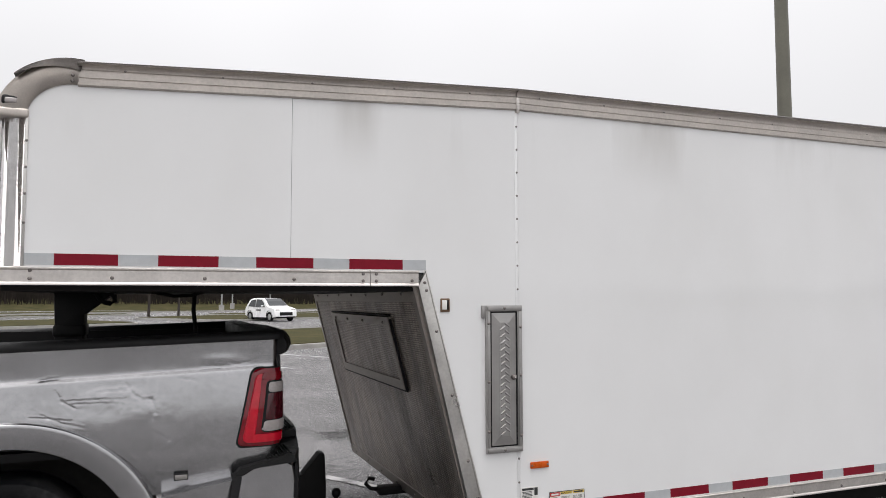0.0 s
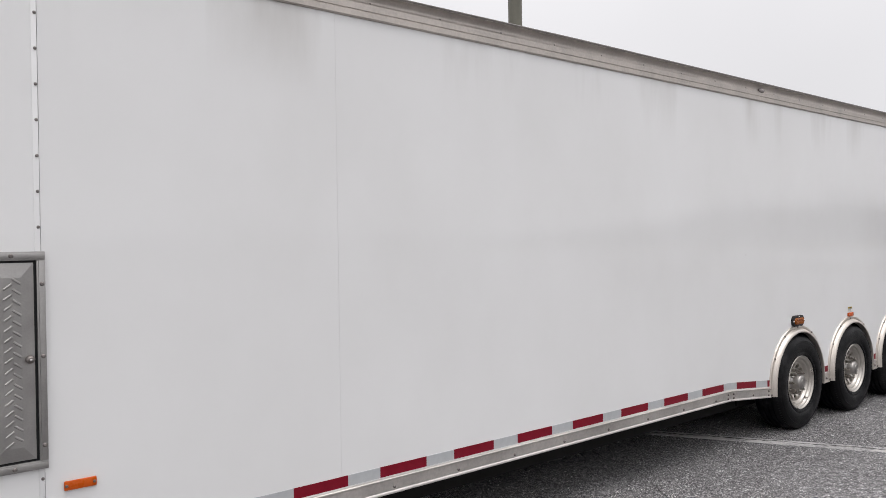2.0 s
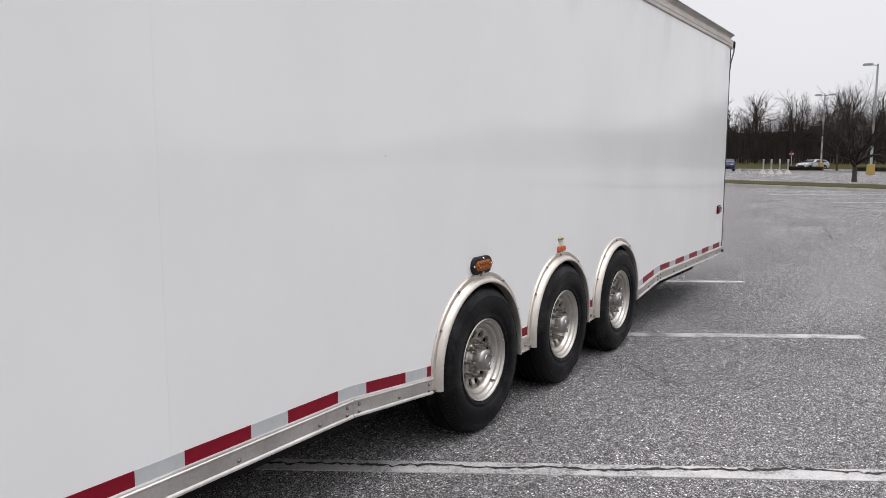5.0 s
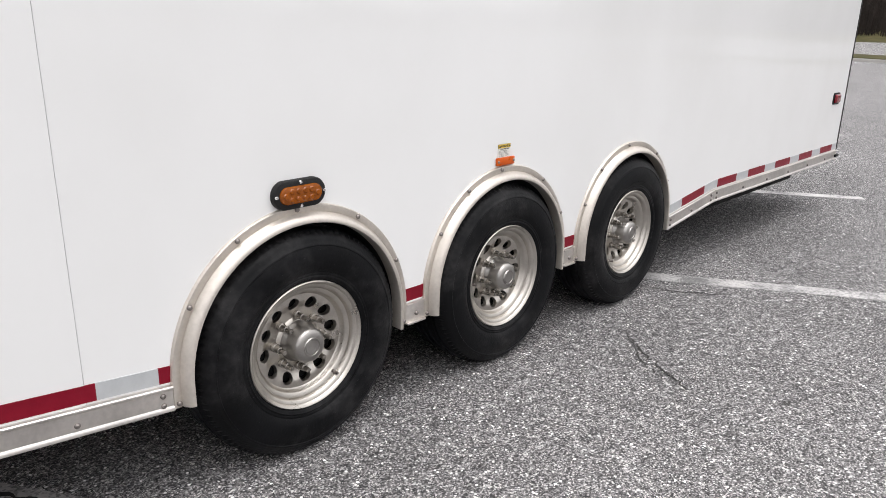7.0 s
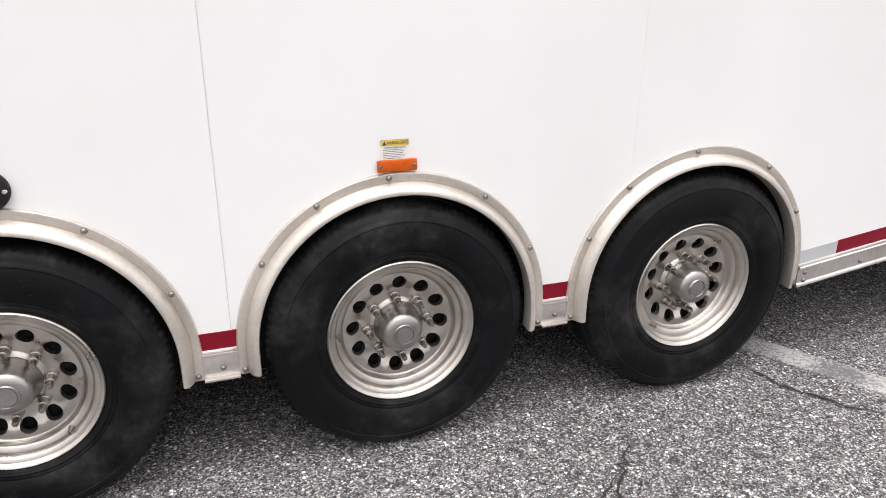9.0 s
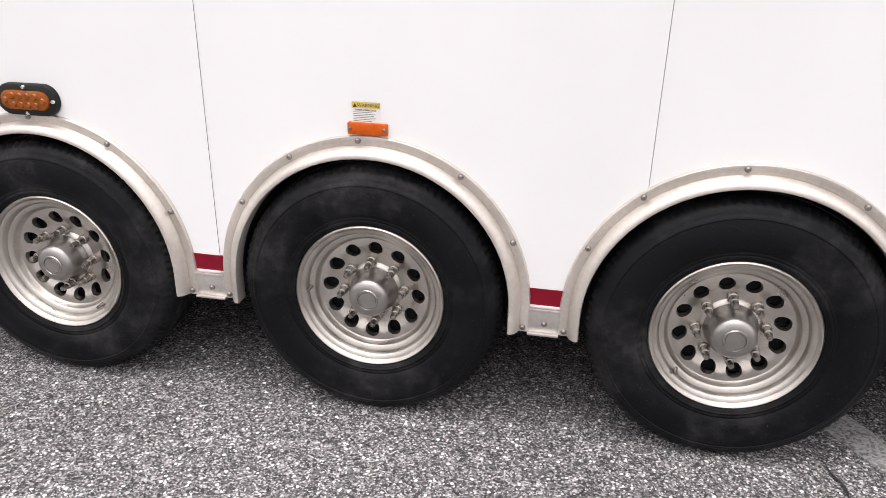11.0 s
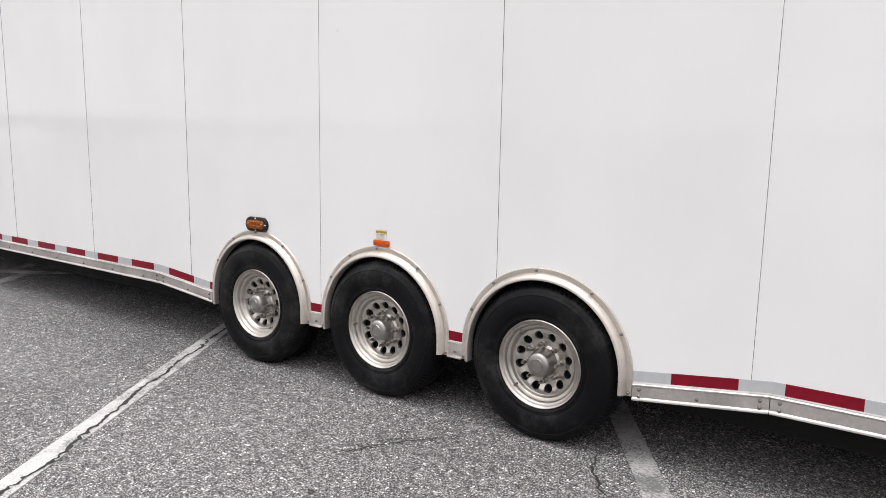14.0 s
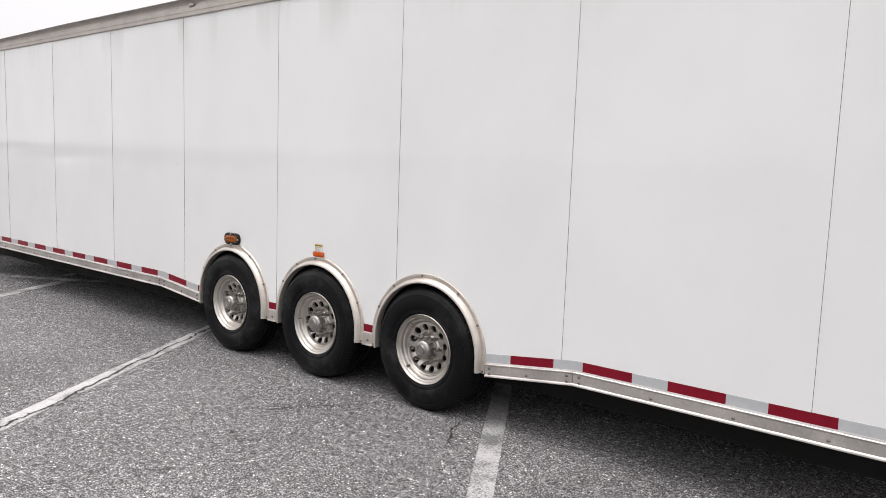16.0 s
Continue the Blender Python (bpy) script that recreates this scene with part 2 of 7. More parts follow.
def rubber_material():
    """Black rubber with dusty grey scuffs and drier, duller patches."""
    m = mat("tyre_rubber", (0.0036, 0.0038, 0.0046), 0.46, 0, 0.4, 5, 0.3, 130, spec=0.13)
    n, l, p = nodes_of(m)
    geo = n.new("ShaderNodeNewGeometry")
    a, b = n.new("ShaderNodeTexNoise"), n.new("ShaderNodeTexNoise")
    a.inputs["Scale"].default_value, a.inputs["Detail"].default_value, a.inputs["Roughness"].default_value = 4.2, 6, 0.62
    b.inputs["Scale"].default_value, b.inputs["Detail"].default_value = 46, 4
    l.new(geo.outputs["Position"], a.inputs["Vector"])
    l.new(geo.outputs["Position"], b.inputs["Vector"])
    am, bm_ = n.new("ShaderNodeMapRange"), n.new("ShaderNodeMapRange")
    am.inputs[1].default_value, am.inputs[2].default_value = 0.48, 0.70
    bm_.inputs[1].default_value, bm_.inputs[2].default_value = 0.35, 0.7
    bm_.inputs[3].default_value = 0.35
    l.new(a.outputs[0], am.inputs[0])
    l.new(b.outputs[0], bm_.inputs[0])
    k = n.new("ShaderNodeMath")
    k.operation = "MULTIPLY"
    l.new(am.outputs[0], k.inputs[0])
    l.new(bm_.outputs[0], k.inputs[1])
    speck = n.new("ShaderNodeTexNoise")
    speck.inputs["Scale"].default_value, speck.inputs["Detail"].default_value = 170, 1
    l.new(geo.outputs["Position"], speck.inputs["Vector"])
    sm = n.new("ShaderNodeMapRange")
    sm.inputs[1].default_value, sm.inputs[2].default_value = 0.74, 0.80
    l.new(speck.outputs[0], sm.inputs[0])
    top = n.new("ShaderNodeMath")
    top.operation = "MAXIMUM"
    l.new(k.outputs[0], top.inputs[0])
    l.new(sm.outputs[0], top.inputs[1])
    dust = n.new("ShaderNodeMix")
    dust.data_type = "RGBA"
    dust.inputs[7].default_value = (0.038, 0.037, 0.038, 1)
    old = p.inputs["Base Color"].links[0].from_socket
    l.new(top.outputs[0], dust.inputs[0])
    l.new(old, dust.inputs[6])
    l.new(dust.outputs[2], p.inputs["Base Color"])
    return m


def streaked_chrome():
    """Polished steel column, rippled so that reflections break into upright streaks."""
    m = mat("polished_column", (0.84, 0.82, 0.81), 0.07, 1.0, 0.06, 3)
    n, l, p = nodes_of(m)
    geo = n.new("ShaderNodeNewGeometry")
    mp = n.new("ShaderNodeMapping")
    mp.inputs["Scale"].default_value = (12, 12, 0.5)
    l.new(geo.outputs["Position"], mp.inputs["Vector"])
    t = n.new("ShaderNodeTexNoise")
    t.inputs["Scale"].default_value, t.inputs["Detail"].default_value = 1.0, 2
    l.new(mp.outputs[0], t.inputs["Vector"])
    b = n.new("ShaderNodeBump")
    b.inputs["Strength"].default_value, b.inputs["Distance"].default_value = 0.6, 0.02
    l.new(t.outputs[0], b.inputs["Height"])
    l.new(b.outputs[0], p.inputs["Normal"])
    return m


def oil_material():
    """A dark oil stain that fades raggedly into the asphalt; the patch is one unit wide in its own space."""
    m = mat("oil_stain", (0.018, 0.017, 0.016), 0.6, 0, 0.3, 20)
    n, l, p = nodes_of(m)
    tc = n.new("ShaderNodeTexCoord")
    ln = n.new("ShaderNodeVectorMath")
    ln.operation = "LENGTH"
    l.new(tc.outputs["Object"], ln.inputs[0])
    t = n.new("ShaderNodeTexNoise")
    t.inputs["Scale"].default_value, t.inputs["Detail"].default_value = 5, 6
    l.new(tc.outputs["Object"], t.inputs["Vector"])
    r = n.new("ShaderNodeMapRange")
    r.inputs[1].default_value, r.inputs[2].default_value = 0.5, 0.1
    l.new(ln.outputs["Value"], r.inputs[0])
    k = n.new("ShaderNodeMath")
    k.operation, k.use_clamp = "MULTIPLY_ADD", True
    k.inputs[1].default_value = 3.6
    k.inputs[2].default_value = -1.15
    l.new(t.outputs[0], k.inputs[0])
    ad = n.new("ShaderNodeMath")
    ad.operation, ad.use_clamp = "MULTIPLY", True
    l.new(r.outputs[0], ad.inputs[0])
    l.new(k.outputs[0], ad.inputs[1])
    l.new(ad.outputs[0], p.inputs["Alpha"])
    return m


def line_paint_material(wear=0.0):
    """White traffic paint, worn through to the stones."""
    m = bpy.data.materials.new("line_paint")
    m.use_nodes = True
    n, l, p = nodes_of(m)
    geo = n.new("ShaderNodeNewGeometry")
    a, b = n.new("ShaderNodeTexNoise"), n.new("ShaderNodeTexVoronoi")
    a.inputs["Scale"].default_value, a.inputs["Detail"].default_value = 4.0, 6
    b.inputs["Scale"].default_value = 125
    l.new(geo.outputs["Position"], a.inputs["Vector"])
    l.new(geo.outputs["Position"], b.inputs["Vector"])
    sep = n.new("ShaderNodeSeparateColor")
    l.new(b.outputs["Color"], sep.inputs[0])
    ad = n.new("ShaderNodeMath")
    ad.operation = "MULTIPLY_ADD"
    ad.inputs[1].default_value = 0.3
    l.new(sep.outputs[0], ad.inputs[0])
    off = n.new("ShaderNodeMath")
    off.operation = "ADD"
    off.inputs[1].default_value = wear
    l.new(a.outputs[0], off.inputs[0])
    l.new(off.outputs[0], ad.inputs[2])
    ramp = n.new("ShaderNodeValToRGB")
    e = ramp.color_ramp.elements
    e[0].position, e[0].color = 0.42, (0.53, 0.515, 0.51, 1)
    e[1].position, e[1].color = 0.92, (0.14, 0.14, 0.14, 1)
    q = e.new(0.72)
    q.color = (0.40, 0.39, 0.39, 1)
    l.new(ad.outputs[0], ramp.inputs[0])
    l.new(ramp.outputs[0], p.inputs["Base Color"])
    p.inputs["Roughness"].default_value = 0.8
    bp = n.new("ShaderNodeBump")
    bp.inputs["Strength"].default_value, bp.inputs["Distance"].default_value = 0.5, 0.003
    l.new(sep.outputs[0], bp.inputs["Height"])
    l.new(bp.outputs[0], p.inputs["Normal"])
    return m


def tread_sheet_material():
    """Dull embossed aluminium sheet with darker emboss lines, grey and grimy with road film."""
    m = mat("embossed_sheet", (0.40, 0.34, 0.30), 0.34, 0.8, 0.5, 1.4)
    n, l, p = nodes_of(m)
    geo = n.new("ShaderNodeNewGeometry")
    mp = n.new("ShaderNodeMapping")
    mp.inputs["Rotation"].default_value = (0, radians(14), 0)
    mp.inputs["Scale"].default_value = (1, 1, 1)
    l.new(geo.outputs["Position"], mp.inputs["Vector"])
    sep = n.new("ShaderNodeSeparateXYZ")
    l.new(mp.outputs[0], sep.inputs[0])
    comb = n.new("ShaderNodeCombineXYZ")
    l.new(sep.outputs["Y"], comb.inputs[0])
    l.new(sep.outputs["Z"], comb.inputs[1])
    br = n.new("ShaderNodeTexBrick")
    br.inputs["Scale"].default_value = 20
    br.inputs["Mortar Size"].default_value = 0.07
    br.inputs["Mortar Smooth"].default_value = 0.6
    br.inputs["Color1"].default_value = br.inputs["Color2"].default_value = (1, 1, 1, 1)
    br.inputs["Mortar"].default_value = (0.35, 0.33, 0.31, 1)
    l.new(comb.outputs[0], br.inputs["Vector"])
    # lines of the emboss pattern are multiplied darker into the base colour
    emboss_tone = n.new("ShaderNodeMix")
    emboss_tone.data_type, emboss_tone.blend_type = "RGBA", "MULTIPLY"
    emboss_tone.inputs[0].default_value = 1.0
    old = p.inputs["Base Color"].links[0].from_socket
    l.new(old, emboss_tone.inputs[6])
    l.new(br.outputs[0], emboss_tone.inputs[7])
    # dark road film run down the sheet in streaks
    run = n.new("ShaderNodeMapping")
    run.inputs["Scale"].default_value = (1.0, 4.5, 0.7)
    l.new(geo.outputs["Position"], run.inputs["Vector"])
    film = n.new("ShaderNodeTexNoise")
    film.inputs["Scale"].default_value, film.inputs["Detail"].default_value = 1.3, 6
    l.new(run.outputs[0], film.inputs["Vector"])
    thick = n.new("ShaderNodeMapRange")
    thick.inputs[1].default_value, thick.inputs[2].default_value = 0.36, 0.66
    thick.inputs[3].default_value, thick.inputs[4].default_value = 1.0, 0.42
    l.new(film.outputs[0], thick.inputs[0])
    stain = n.new("ShaderNodeMix")
    stain.data_type, stain.blend_type = "RGBA", "MULTIPLY"
    stain.inputs[0].default_value = 1.0
    l.new(emboss_tone.outputs[2], stain.inputs[6])
    l.new(thick.outputs[0], stain.inputs[7])
    l.new(stain.outputs[2], p.inputs["Base Color"])
    b = n.new("ShaderNodeBump")
    b.inputs["Strength"].default_value, b.inputs["Distance"].default_value = 1.0, 0.004
    dent = n.new("ShaderNodeTexNoise")
    dent.inputs["Scale"].default_value, dent.inputs["Detail"].default_value = 2.4, 3
    l.new(geo.outputs["Position"], dent.inputs["Vector"])
    db = n.new("ShaderNodeBump")
    db.inputs["Strength"].default_value, db.inputs["Distance"].default_value = 0.5, 0.06
    l.new(dent.outputs[0], db.inputs["Height"])
    l.new(db.outputs[0], b.inputs["Normal"])
    l.new(br.outputs[0], b.inputs["Height"])
    l.new(b.outputs[0], p.inputs["Normal"])
    return m


def grass_material(name, ca, cb):
    m = mat(name, ca, 0.95, 0, 0.35, 0.8, 1.0, 40, spec=0.03)
    n, l, p = nodes_of(m)
    ramp = next(x for x in n if x.type == "VALTORGB")
    ramp.color_ramp.elements[0].color = (*ca, 1)
    ramp.color_ramp.elements[1].color = (*cb, 1)
    return m


ASPHALT = asphalt_material()
WALL = wall_material()
PAINT = line_paint_material(0.07)
PAINT_WORN = line_paint_material(0.12)
ALU = aluminium_material("mill_aluminium", (0.64, 0.605, 0.575), 0.34, (1.5, 60, 90))
ALU_V = aluminium_material("mill_aluminium_upright", (0.60, 0.585, 0.56), 0.32, (60, 60, 2))
RAIL_ALU = aluminium_material("weathered_roof_rail", (0.50, 0.46, 0.425), 0.5, (1.5, 60, 90))
CAST = mat("cast_aluminium", (0.54, 0.495, 0.455), 0.46, 0.8, 0.14, 9, 0.1, 90)
DARK_CAP = mat("weathered_dark_metal", (0.12, 0.108, 0.10), 0.42, 0.7, 0.3, 9)
CHROME_V = streaked_chrome()
CHROME = mat("polished_steel", (0.82, 0.81, 0.80), 0.06, 1.0, 0.05, 3)
SHEET = tread_sheet_material()
DOOR_ALU = mat("satin_aluminium", (0.37, 0.36, 0.35), 0.40, 0.85, 0.12, 12)
RIM = mat("wheel_aluminium", (0.53, 0.50, 0.46), 0.34, 1.0, 0.14, 14, 0.2, 140)
STRIP = mat("dull_strip", (0.30, 0.27, 0.245), 0.45, 0.7, 0.25, 6)
HUB = mat("hub_cap_steel", (0.36, 0.345, 0.33), 0.36, 0.95, 0.16, 20)
NUT = mat("wheel_nut_steel", (0.31, 0.29, 0.265), 0.30, 0.95, 0.25, 60)
ARCH = mat("arch_aluminium", (0.62, 0.575, 0.525), 0.42, 0.72, 0.14, 6, 0.1, 60)
BOLT = mat("bolt_steel", (0.22, 0.20, 0.19), 0.45, 0.8, 0.3, 60)
RUBBER = rubber_material()
BLACK = mat("black_paint", (0.006, 0.006, 0.0065), 0.6, 0, 0.3, 8, 0.3, 80, spec=0.25)
BLACK_PLASTIC = mat("black_plastic", (0.008, 0.008, 0.0085), 0.6, 0, 0.3, 20, 0.5, 240, spec=0.3)
UNDER = mat("underside_steel", (0.008, 0.0075, 0.007), 0.8, 0, 0.4, 4, spec=0.2)
SEALANT = mat("dark_seam_sealant", (0.06, 0.06, 0.06), 0.8, 0, 0.3, 30)
CORE = mat("grey_backing", (0.05, 0.05, 0.05), 0.7, 0, 0.2, 5)
ROOF = mat("roof_sheet", (0.55, 0.55, 0.54), 0.5, 0.3, 0.15, 2)
RED_TAPE = mat("red_reflective_tape", (0.185, 0.004, 0.016), 0.4, 0, 0.12, 30, 0.1, 200, spec=0.2)
SILVER_TAPE = mat("silver_reflective_tape", (0.46, 0.475, 0.49), 0.4, 0.1, 0.06, 30, 0.1, 200, spec=0.3)
AMBER = mat("amber_lens", (0.55, 0.135, 0.005), 0.25, 0, 0.15, 40, spec=0.3)
REFLECTOR = mat("amber_reflector", (0.52, 0.082, 0.003), 0.3, 0, 0.15, 40, spec=0.3)
AMBER_DARK = mat("dark_amber_lens", (0.24, 0.062, 0.004), 0.2, 0, 0.3, 60, spec=0.35)
RED_LENS = mat("red_lens", (0.17, 0.002, 0.008), 0.12, 0, 0.2, 25, spec=0.4, coat=0.6)
RED_DEEP = mat("deep_red_lens", (0.055, 0.004, 0.008), 0.12, 0, 0.2, 25, spec=0.4, coat=0.5)
RED_BRIGHT = mat("bright_red_lens", (0.52, 0.004, 0.020), 0.12, 0, 0.15, 25, spec=0.4, coat=0.5)
CLEAR = mat("clear_lens", (0.36, 0.33, 0.32), 0.12, 0, 0.12, 60, coat=0.5)
# silver tailgate given a near-black colour that stands in for the neck's shade
SHADED_GATE = mat("shaded_tailgate", (0.022, 0.022, 0.024), 0.45, 0, 0.2, 6, spec=0.25)
TRUCK = mat("silver_car_paint", (0.44, 0.44, 0.45), 0.25, 1.0, 0.10, 3, 0.05, 300, coat=0.2)
STICK = mat("white_sticker", (0.74, 0.73, 0.70), 0.4, 0, 0.05, 20)
YELLOW = mat("yellow_sticker", (0.66, 0.47, 0.08), 0.4, 0, 0.05, 20)
INK = mat("print_ink", (0.03, 0.03, 0.03), 0.5)
RED_INK = mat("red_print", (0.45, 0.03, 0.03), 0.5)
BRONZE = mat("bronze_plastic", (0.16, 0.10, 0.06), 0.4, 0.3, 0.2, 30)
POLE = mat("bronze_pole_paint", (0.13, 0.125, 0.10), 0.5, 0.2, 0.15, 3)
GALV = mat("galvanised_pole", (0.36, 0.37, 0.37), 0.5, 0.5, 0.15, 3)
CONCRETE = mat("kerb_concrete", (0.36, 0.35, 0.33), 0.9, 0, 0.2, 2, 0.6, 60)
YELLOW_CONC = mat("yellow_base_paint", (0.36, 0.25, 0.07), 0.7, 0, 0.2, 3)
GRASS = grass_material("winter_grass", (0.028, 0.031, 0.012), (0.080, 0.069, 0.036))
MULCH = grass_material("mulch", (0.05, 0.034, 0.022), (0.11, 0.075, 0.05))
BARK = mat("grey_bark", (0.045, 0.037, 0.032), 0.9, 0, 0.35, 6)
TWIGS = mat("bare_twigs", (0.030, 0.023, 0.020), 0.9, 0, 0.4, 1, spec=0.1)
SCRUB = mat("dark_scrub", (0.030, 0.025, 0.022), 0.95, 0, 0.6, 0.35, spec=0.1)
WHITE_CAR = mat("white_car_paint", (0.80, 0.80, 0.80), 0.3, 0, 0.04, 2, coat=0.6)
BLUE_CAR = mat("blue_car_paint", (0.008, 0.016, 0.06), 0.35, 0.1, 0.1, 2, spec=0.25)
SILVER_CAR = mat("silver_sedan_paint", (0.42, 0.43, 0.45), 0.3, 0.4, 0.1, 2, coat=0.6)
GLASS = mat("car_glass", (0.02, 0.024, 0.028), 0.06, 0, 0.2, 2)
OIL = oil_material()
CRACK = mat("crack_shadow", (0.018, 0.017, 0.016), 0.95)
SIGN_RED = mat("sign_red", (0.16, 0.010, 0.02), 0.4)
WHITE = mat("white_paint", (0.72, 0.72, 0.70), 0.5, 0, 0.08, 3)

# ---- mesh helpers ----


def box(x0, x1, y0, y1, z0, z1, bevel=0.0, seg=2, bm=None):
    own = bm is None
    bm = bmesh.new() if own else bm
    r = bmesh.ops.create_cube(bm, size=1)
    for v in r["verts"]:
        v.co = Vector(((x0 + x1) / 2 + v.co.x * (x1 - x0), (y0 + y1) / 2 + v.co.y * (y1 - y0), (z0 + z1) / 2 + v.co.z * (z1 - z0)))
    if bevel:
        es = list({e for v in r["verts"] for e in v.link_edges})
        bmesh.ops.bevel(bm, geom=es, offset=bevel, segments=seg, affect="EDGES", profile=0.5)
    return bm


def prism_xz(pts, y0, y1, bm=None, bevel=0.0):
    """A plate: an outline in x, z, from y0 to y1."""
    bm = bmesh.new() if bm is None else bm
    a = [bm.verts.new((x, y0, z)) for x, z in pts]
    b = [bm.verts.new((x, y1, z)) for x, z in pts]
    f = [bm.faces.new(a), bm.faces.new(b[::-1])]
    k = len(pts)
    for i in range(k):
        f.append(bm.faces.new((a[i], b[i], b[(i + 1) % k], a[(i + 1) % k])))
    bmesh.ops.recalc_face_normals(bm, faces=f)
    if bevel:
        es = [e for e in f[0].edges]
        bmesh.ops.bevel(bm, geom=es, offset=bevel, segments=2, affect="EDGES", profile=0.5)
    return bm


def sweep(profile, path, bm=None, close=True):
    """Carry a closed outline of (y, z) along a path of (x, z) points; mitred ends stay upright."""
    bm = bmesh.new() if bm is None else bm
    rings = [[bm.verts.new((px + (q[2] if len(q) > 2 else 0), q[0], pz + q[1])) for q in profile] for px, pz in path]
    k = len(profile)
    for r0, r1 in zip(rings, rings[1:]):
        for i in range(k):
            bm.faces.new((r0[i], r0[(i + 1) % k], r1[(i + 1) % k], r1[i]))
    if close:
        bm.faces.new(rings[0][::-1])
        bm.faces.new(rings[-1])
    bmesh.ops.recalc_face_normals(bm, faces=bm.faces)
    return bm


def lathe(profile, seg=48, bm=None, c=(0, 0, 0), closed=False):
    """Turn (radius, y) points round the y axis."""
    bm = bmesh.new() if bm is None else bm
    rings = []
    for r, y in profile:
        if r < 1e-5:
            rings.append([bm.verts.new((c[0], c[1] + y, c[2]))])
        else:
            rings.append([bm.verts.new((c[0] + r * math.cos(2 * math.pi * i / seg), c[1] + y, c[2] + r * math.sin(2 * math.pi * i / seg))) for i in range(seg)])
    pairs = list(zip(rings, rings[1:])) + ([(rings[-1], rings[0])] if closed else [])
    fs = []
    for a, b in pairs:
        for i in range(seg):
            j = (i + 1) % seg
            if len(a) == 1:
                fs.append(bm.faces.new((a[0], b[i], b[j])))
            elif len(b) == 1:
                fs.append(bm.faces.new((a[i], b[0], a[j])))
            else:
                fs.append(bm.faces.new((a[i], b[i], b[j], a[j])))
    bmesh.ops.recalc_face_normals(bm, faces=fs)
    return bm


def tube(points, r0, r1=None, seg=6, bm=None):
    """A tapered round bar through points."""
    bm = bmesh.new() if bm is None else bm
    r1 = r0 if r1 is None else r1
    pts = [Vector(p) for p in points]
    rings = []
    for i, p in enumerate(pts):
        d = (pts[min(i + 1, len(pts) - 1)] - pts[max(i - 1, 0)]).normalized()
        u = d.cross(Vector((0, 0, 1)) if abs(d.z) < 0.9 else Vector((1, 0, 0))).normalized()
        w = d.cross(u)
        r = r0 + (r1 - r0) * i / max(1, len(pts) - 1)
        rings.append([bm.verts.new(p + (u * math.cos(2 * math.pi * k / seg) + w * math.sin(2 * math.pi * k / seg)) * r) for k in range(seg)])
    for a, b in zip(rings, rings[1:]):
        for k in range(seg):
            bm.faces.new((a[k], a[(k + 1) % seg], b[(k + 1) % seg], b[k]))
    bm.faces.new(rings[0][::-1])
    bm.faces.new(rings[-1])
    return bm


def mesh_of(name, bm, material, smooth=35):
    me = bpy.data.meshes.new(name)
    bm.normal_update()
    if smooth:
        for f in bm.faces:
            f.smooth = True
        for e in bm.edges:
            if len(e.link_faces) == 2 and e.calc_face_angle(0) > radians(smooth):
                e.smooth = False
    bm.to_mesh(me)
    bm.free()
    me.materials.append(material)
    return me


def thing(name, base, label, category, group="", kind=""):
    ob = new(name)
    ob.empty_display_size = 0.2
    ob.location = base
    return tagged(ob, label, category, group, kind)


def part(name, bm, material, parent, label="", smooth=35, at=None):
    """One mesh under a thing (given in the world) or under a part (given in the part's own space)."""
    me = bm if isinstance(bm, bpy.types.Mesh) else mesh_of(name, bm, material, smooth)
    ob = new(name, me)
    ob.parent = parent
    if parent.type == "EMPTY":
        ob.matrix_parent_inverse = Matrix.Translation(-parent.location)
    if at is not None:
        ob.matrix_basis = at if isinstance(at, Matrix) else Matrix.Translation(at)
    if label:
        ob["label"] = label
    return ob


def solid(name, bm, material, label, category, group="", kind="", smooth=35):
    return tagged(new(name, mesh_of(name, bm, material, smooth)), label, category, group, kind)


# ---- lot plan: u runs along the rows of stalls, v along the stall lines ----
LU, LV = Vector((0.857, 0.515, 0)), Vector((0.515, -0.857, 0))


def lot(u, v, z=0.0):
    return LU * u + LV * v + Vector((0, 0, z))


def slab(outline, z0, z1, bm=None, bevel=0.0):
    bm = bmesh.new() if bm is None else bm
    a = [bm.verts.new((p.x, p.y, z0)) for p in outline]
    b = [bm.verts.new((p.x, p.y, z1)) for p in outline]
    k = len(outline)
    fs = [bm.faces.new(a[::-1]), bm.faces.new(b)]
    for i in range(k):
        fs.append(bm.faces.new((a[i], a[(i + 1) % k], b[(i + 1) % k], b[i])))
    bmesh.ops.recalc_face_normals(bm, faces=fs)
    if bevel:
        bmesh.ops.bevel(bm, geom=list(fs[1].edges), offset=bevel, segments=2, affect="EDGES")
    return bm


# ---- ground ----
bm = bmesh.new()
bmesh.ops.create_grid(bm, x_segments=2, y_segments=2, size=900)
solid("ground", bm, ASPHALT, "grey worn asphalt of a parking lot", "ground", kind="structure")


def rounded(u0, u1, v0, v1, r):
    out = []
    for cu, cv, a0 in ((u1 - r, v1 - r, 0), (u0 + r, v1 - r, 90), (u0 + r, v0 + r, 180), (u1 - r, v0 + r, 270)):
        for i in range(7):
            a = radians(a0 + 15 * i)
            out.append(lot(cu + r * math.cos(a), cv + r * math.sin(a)))
    return out


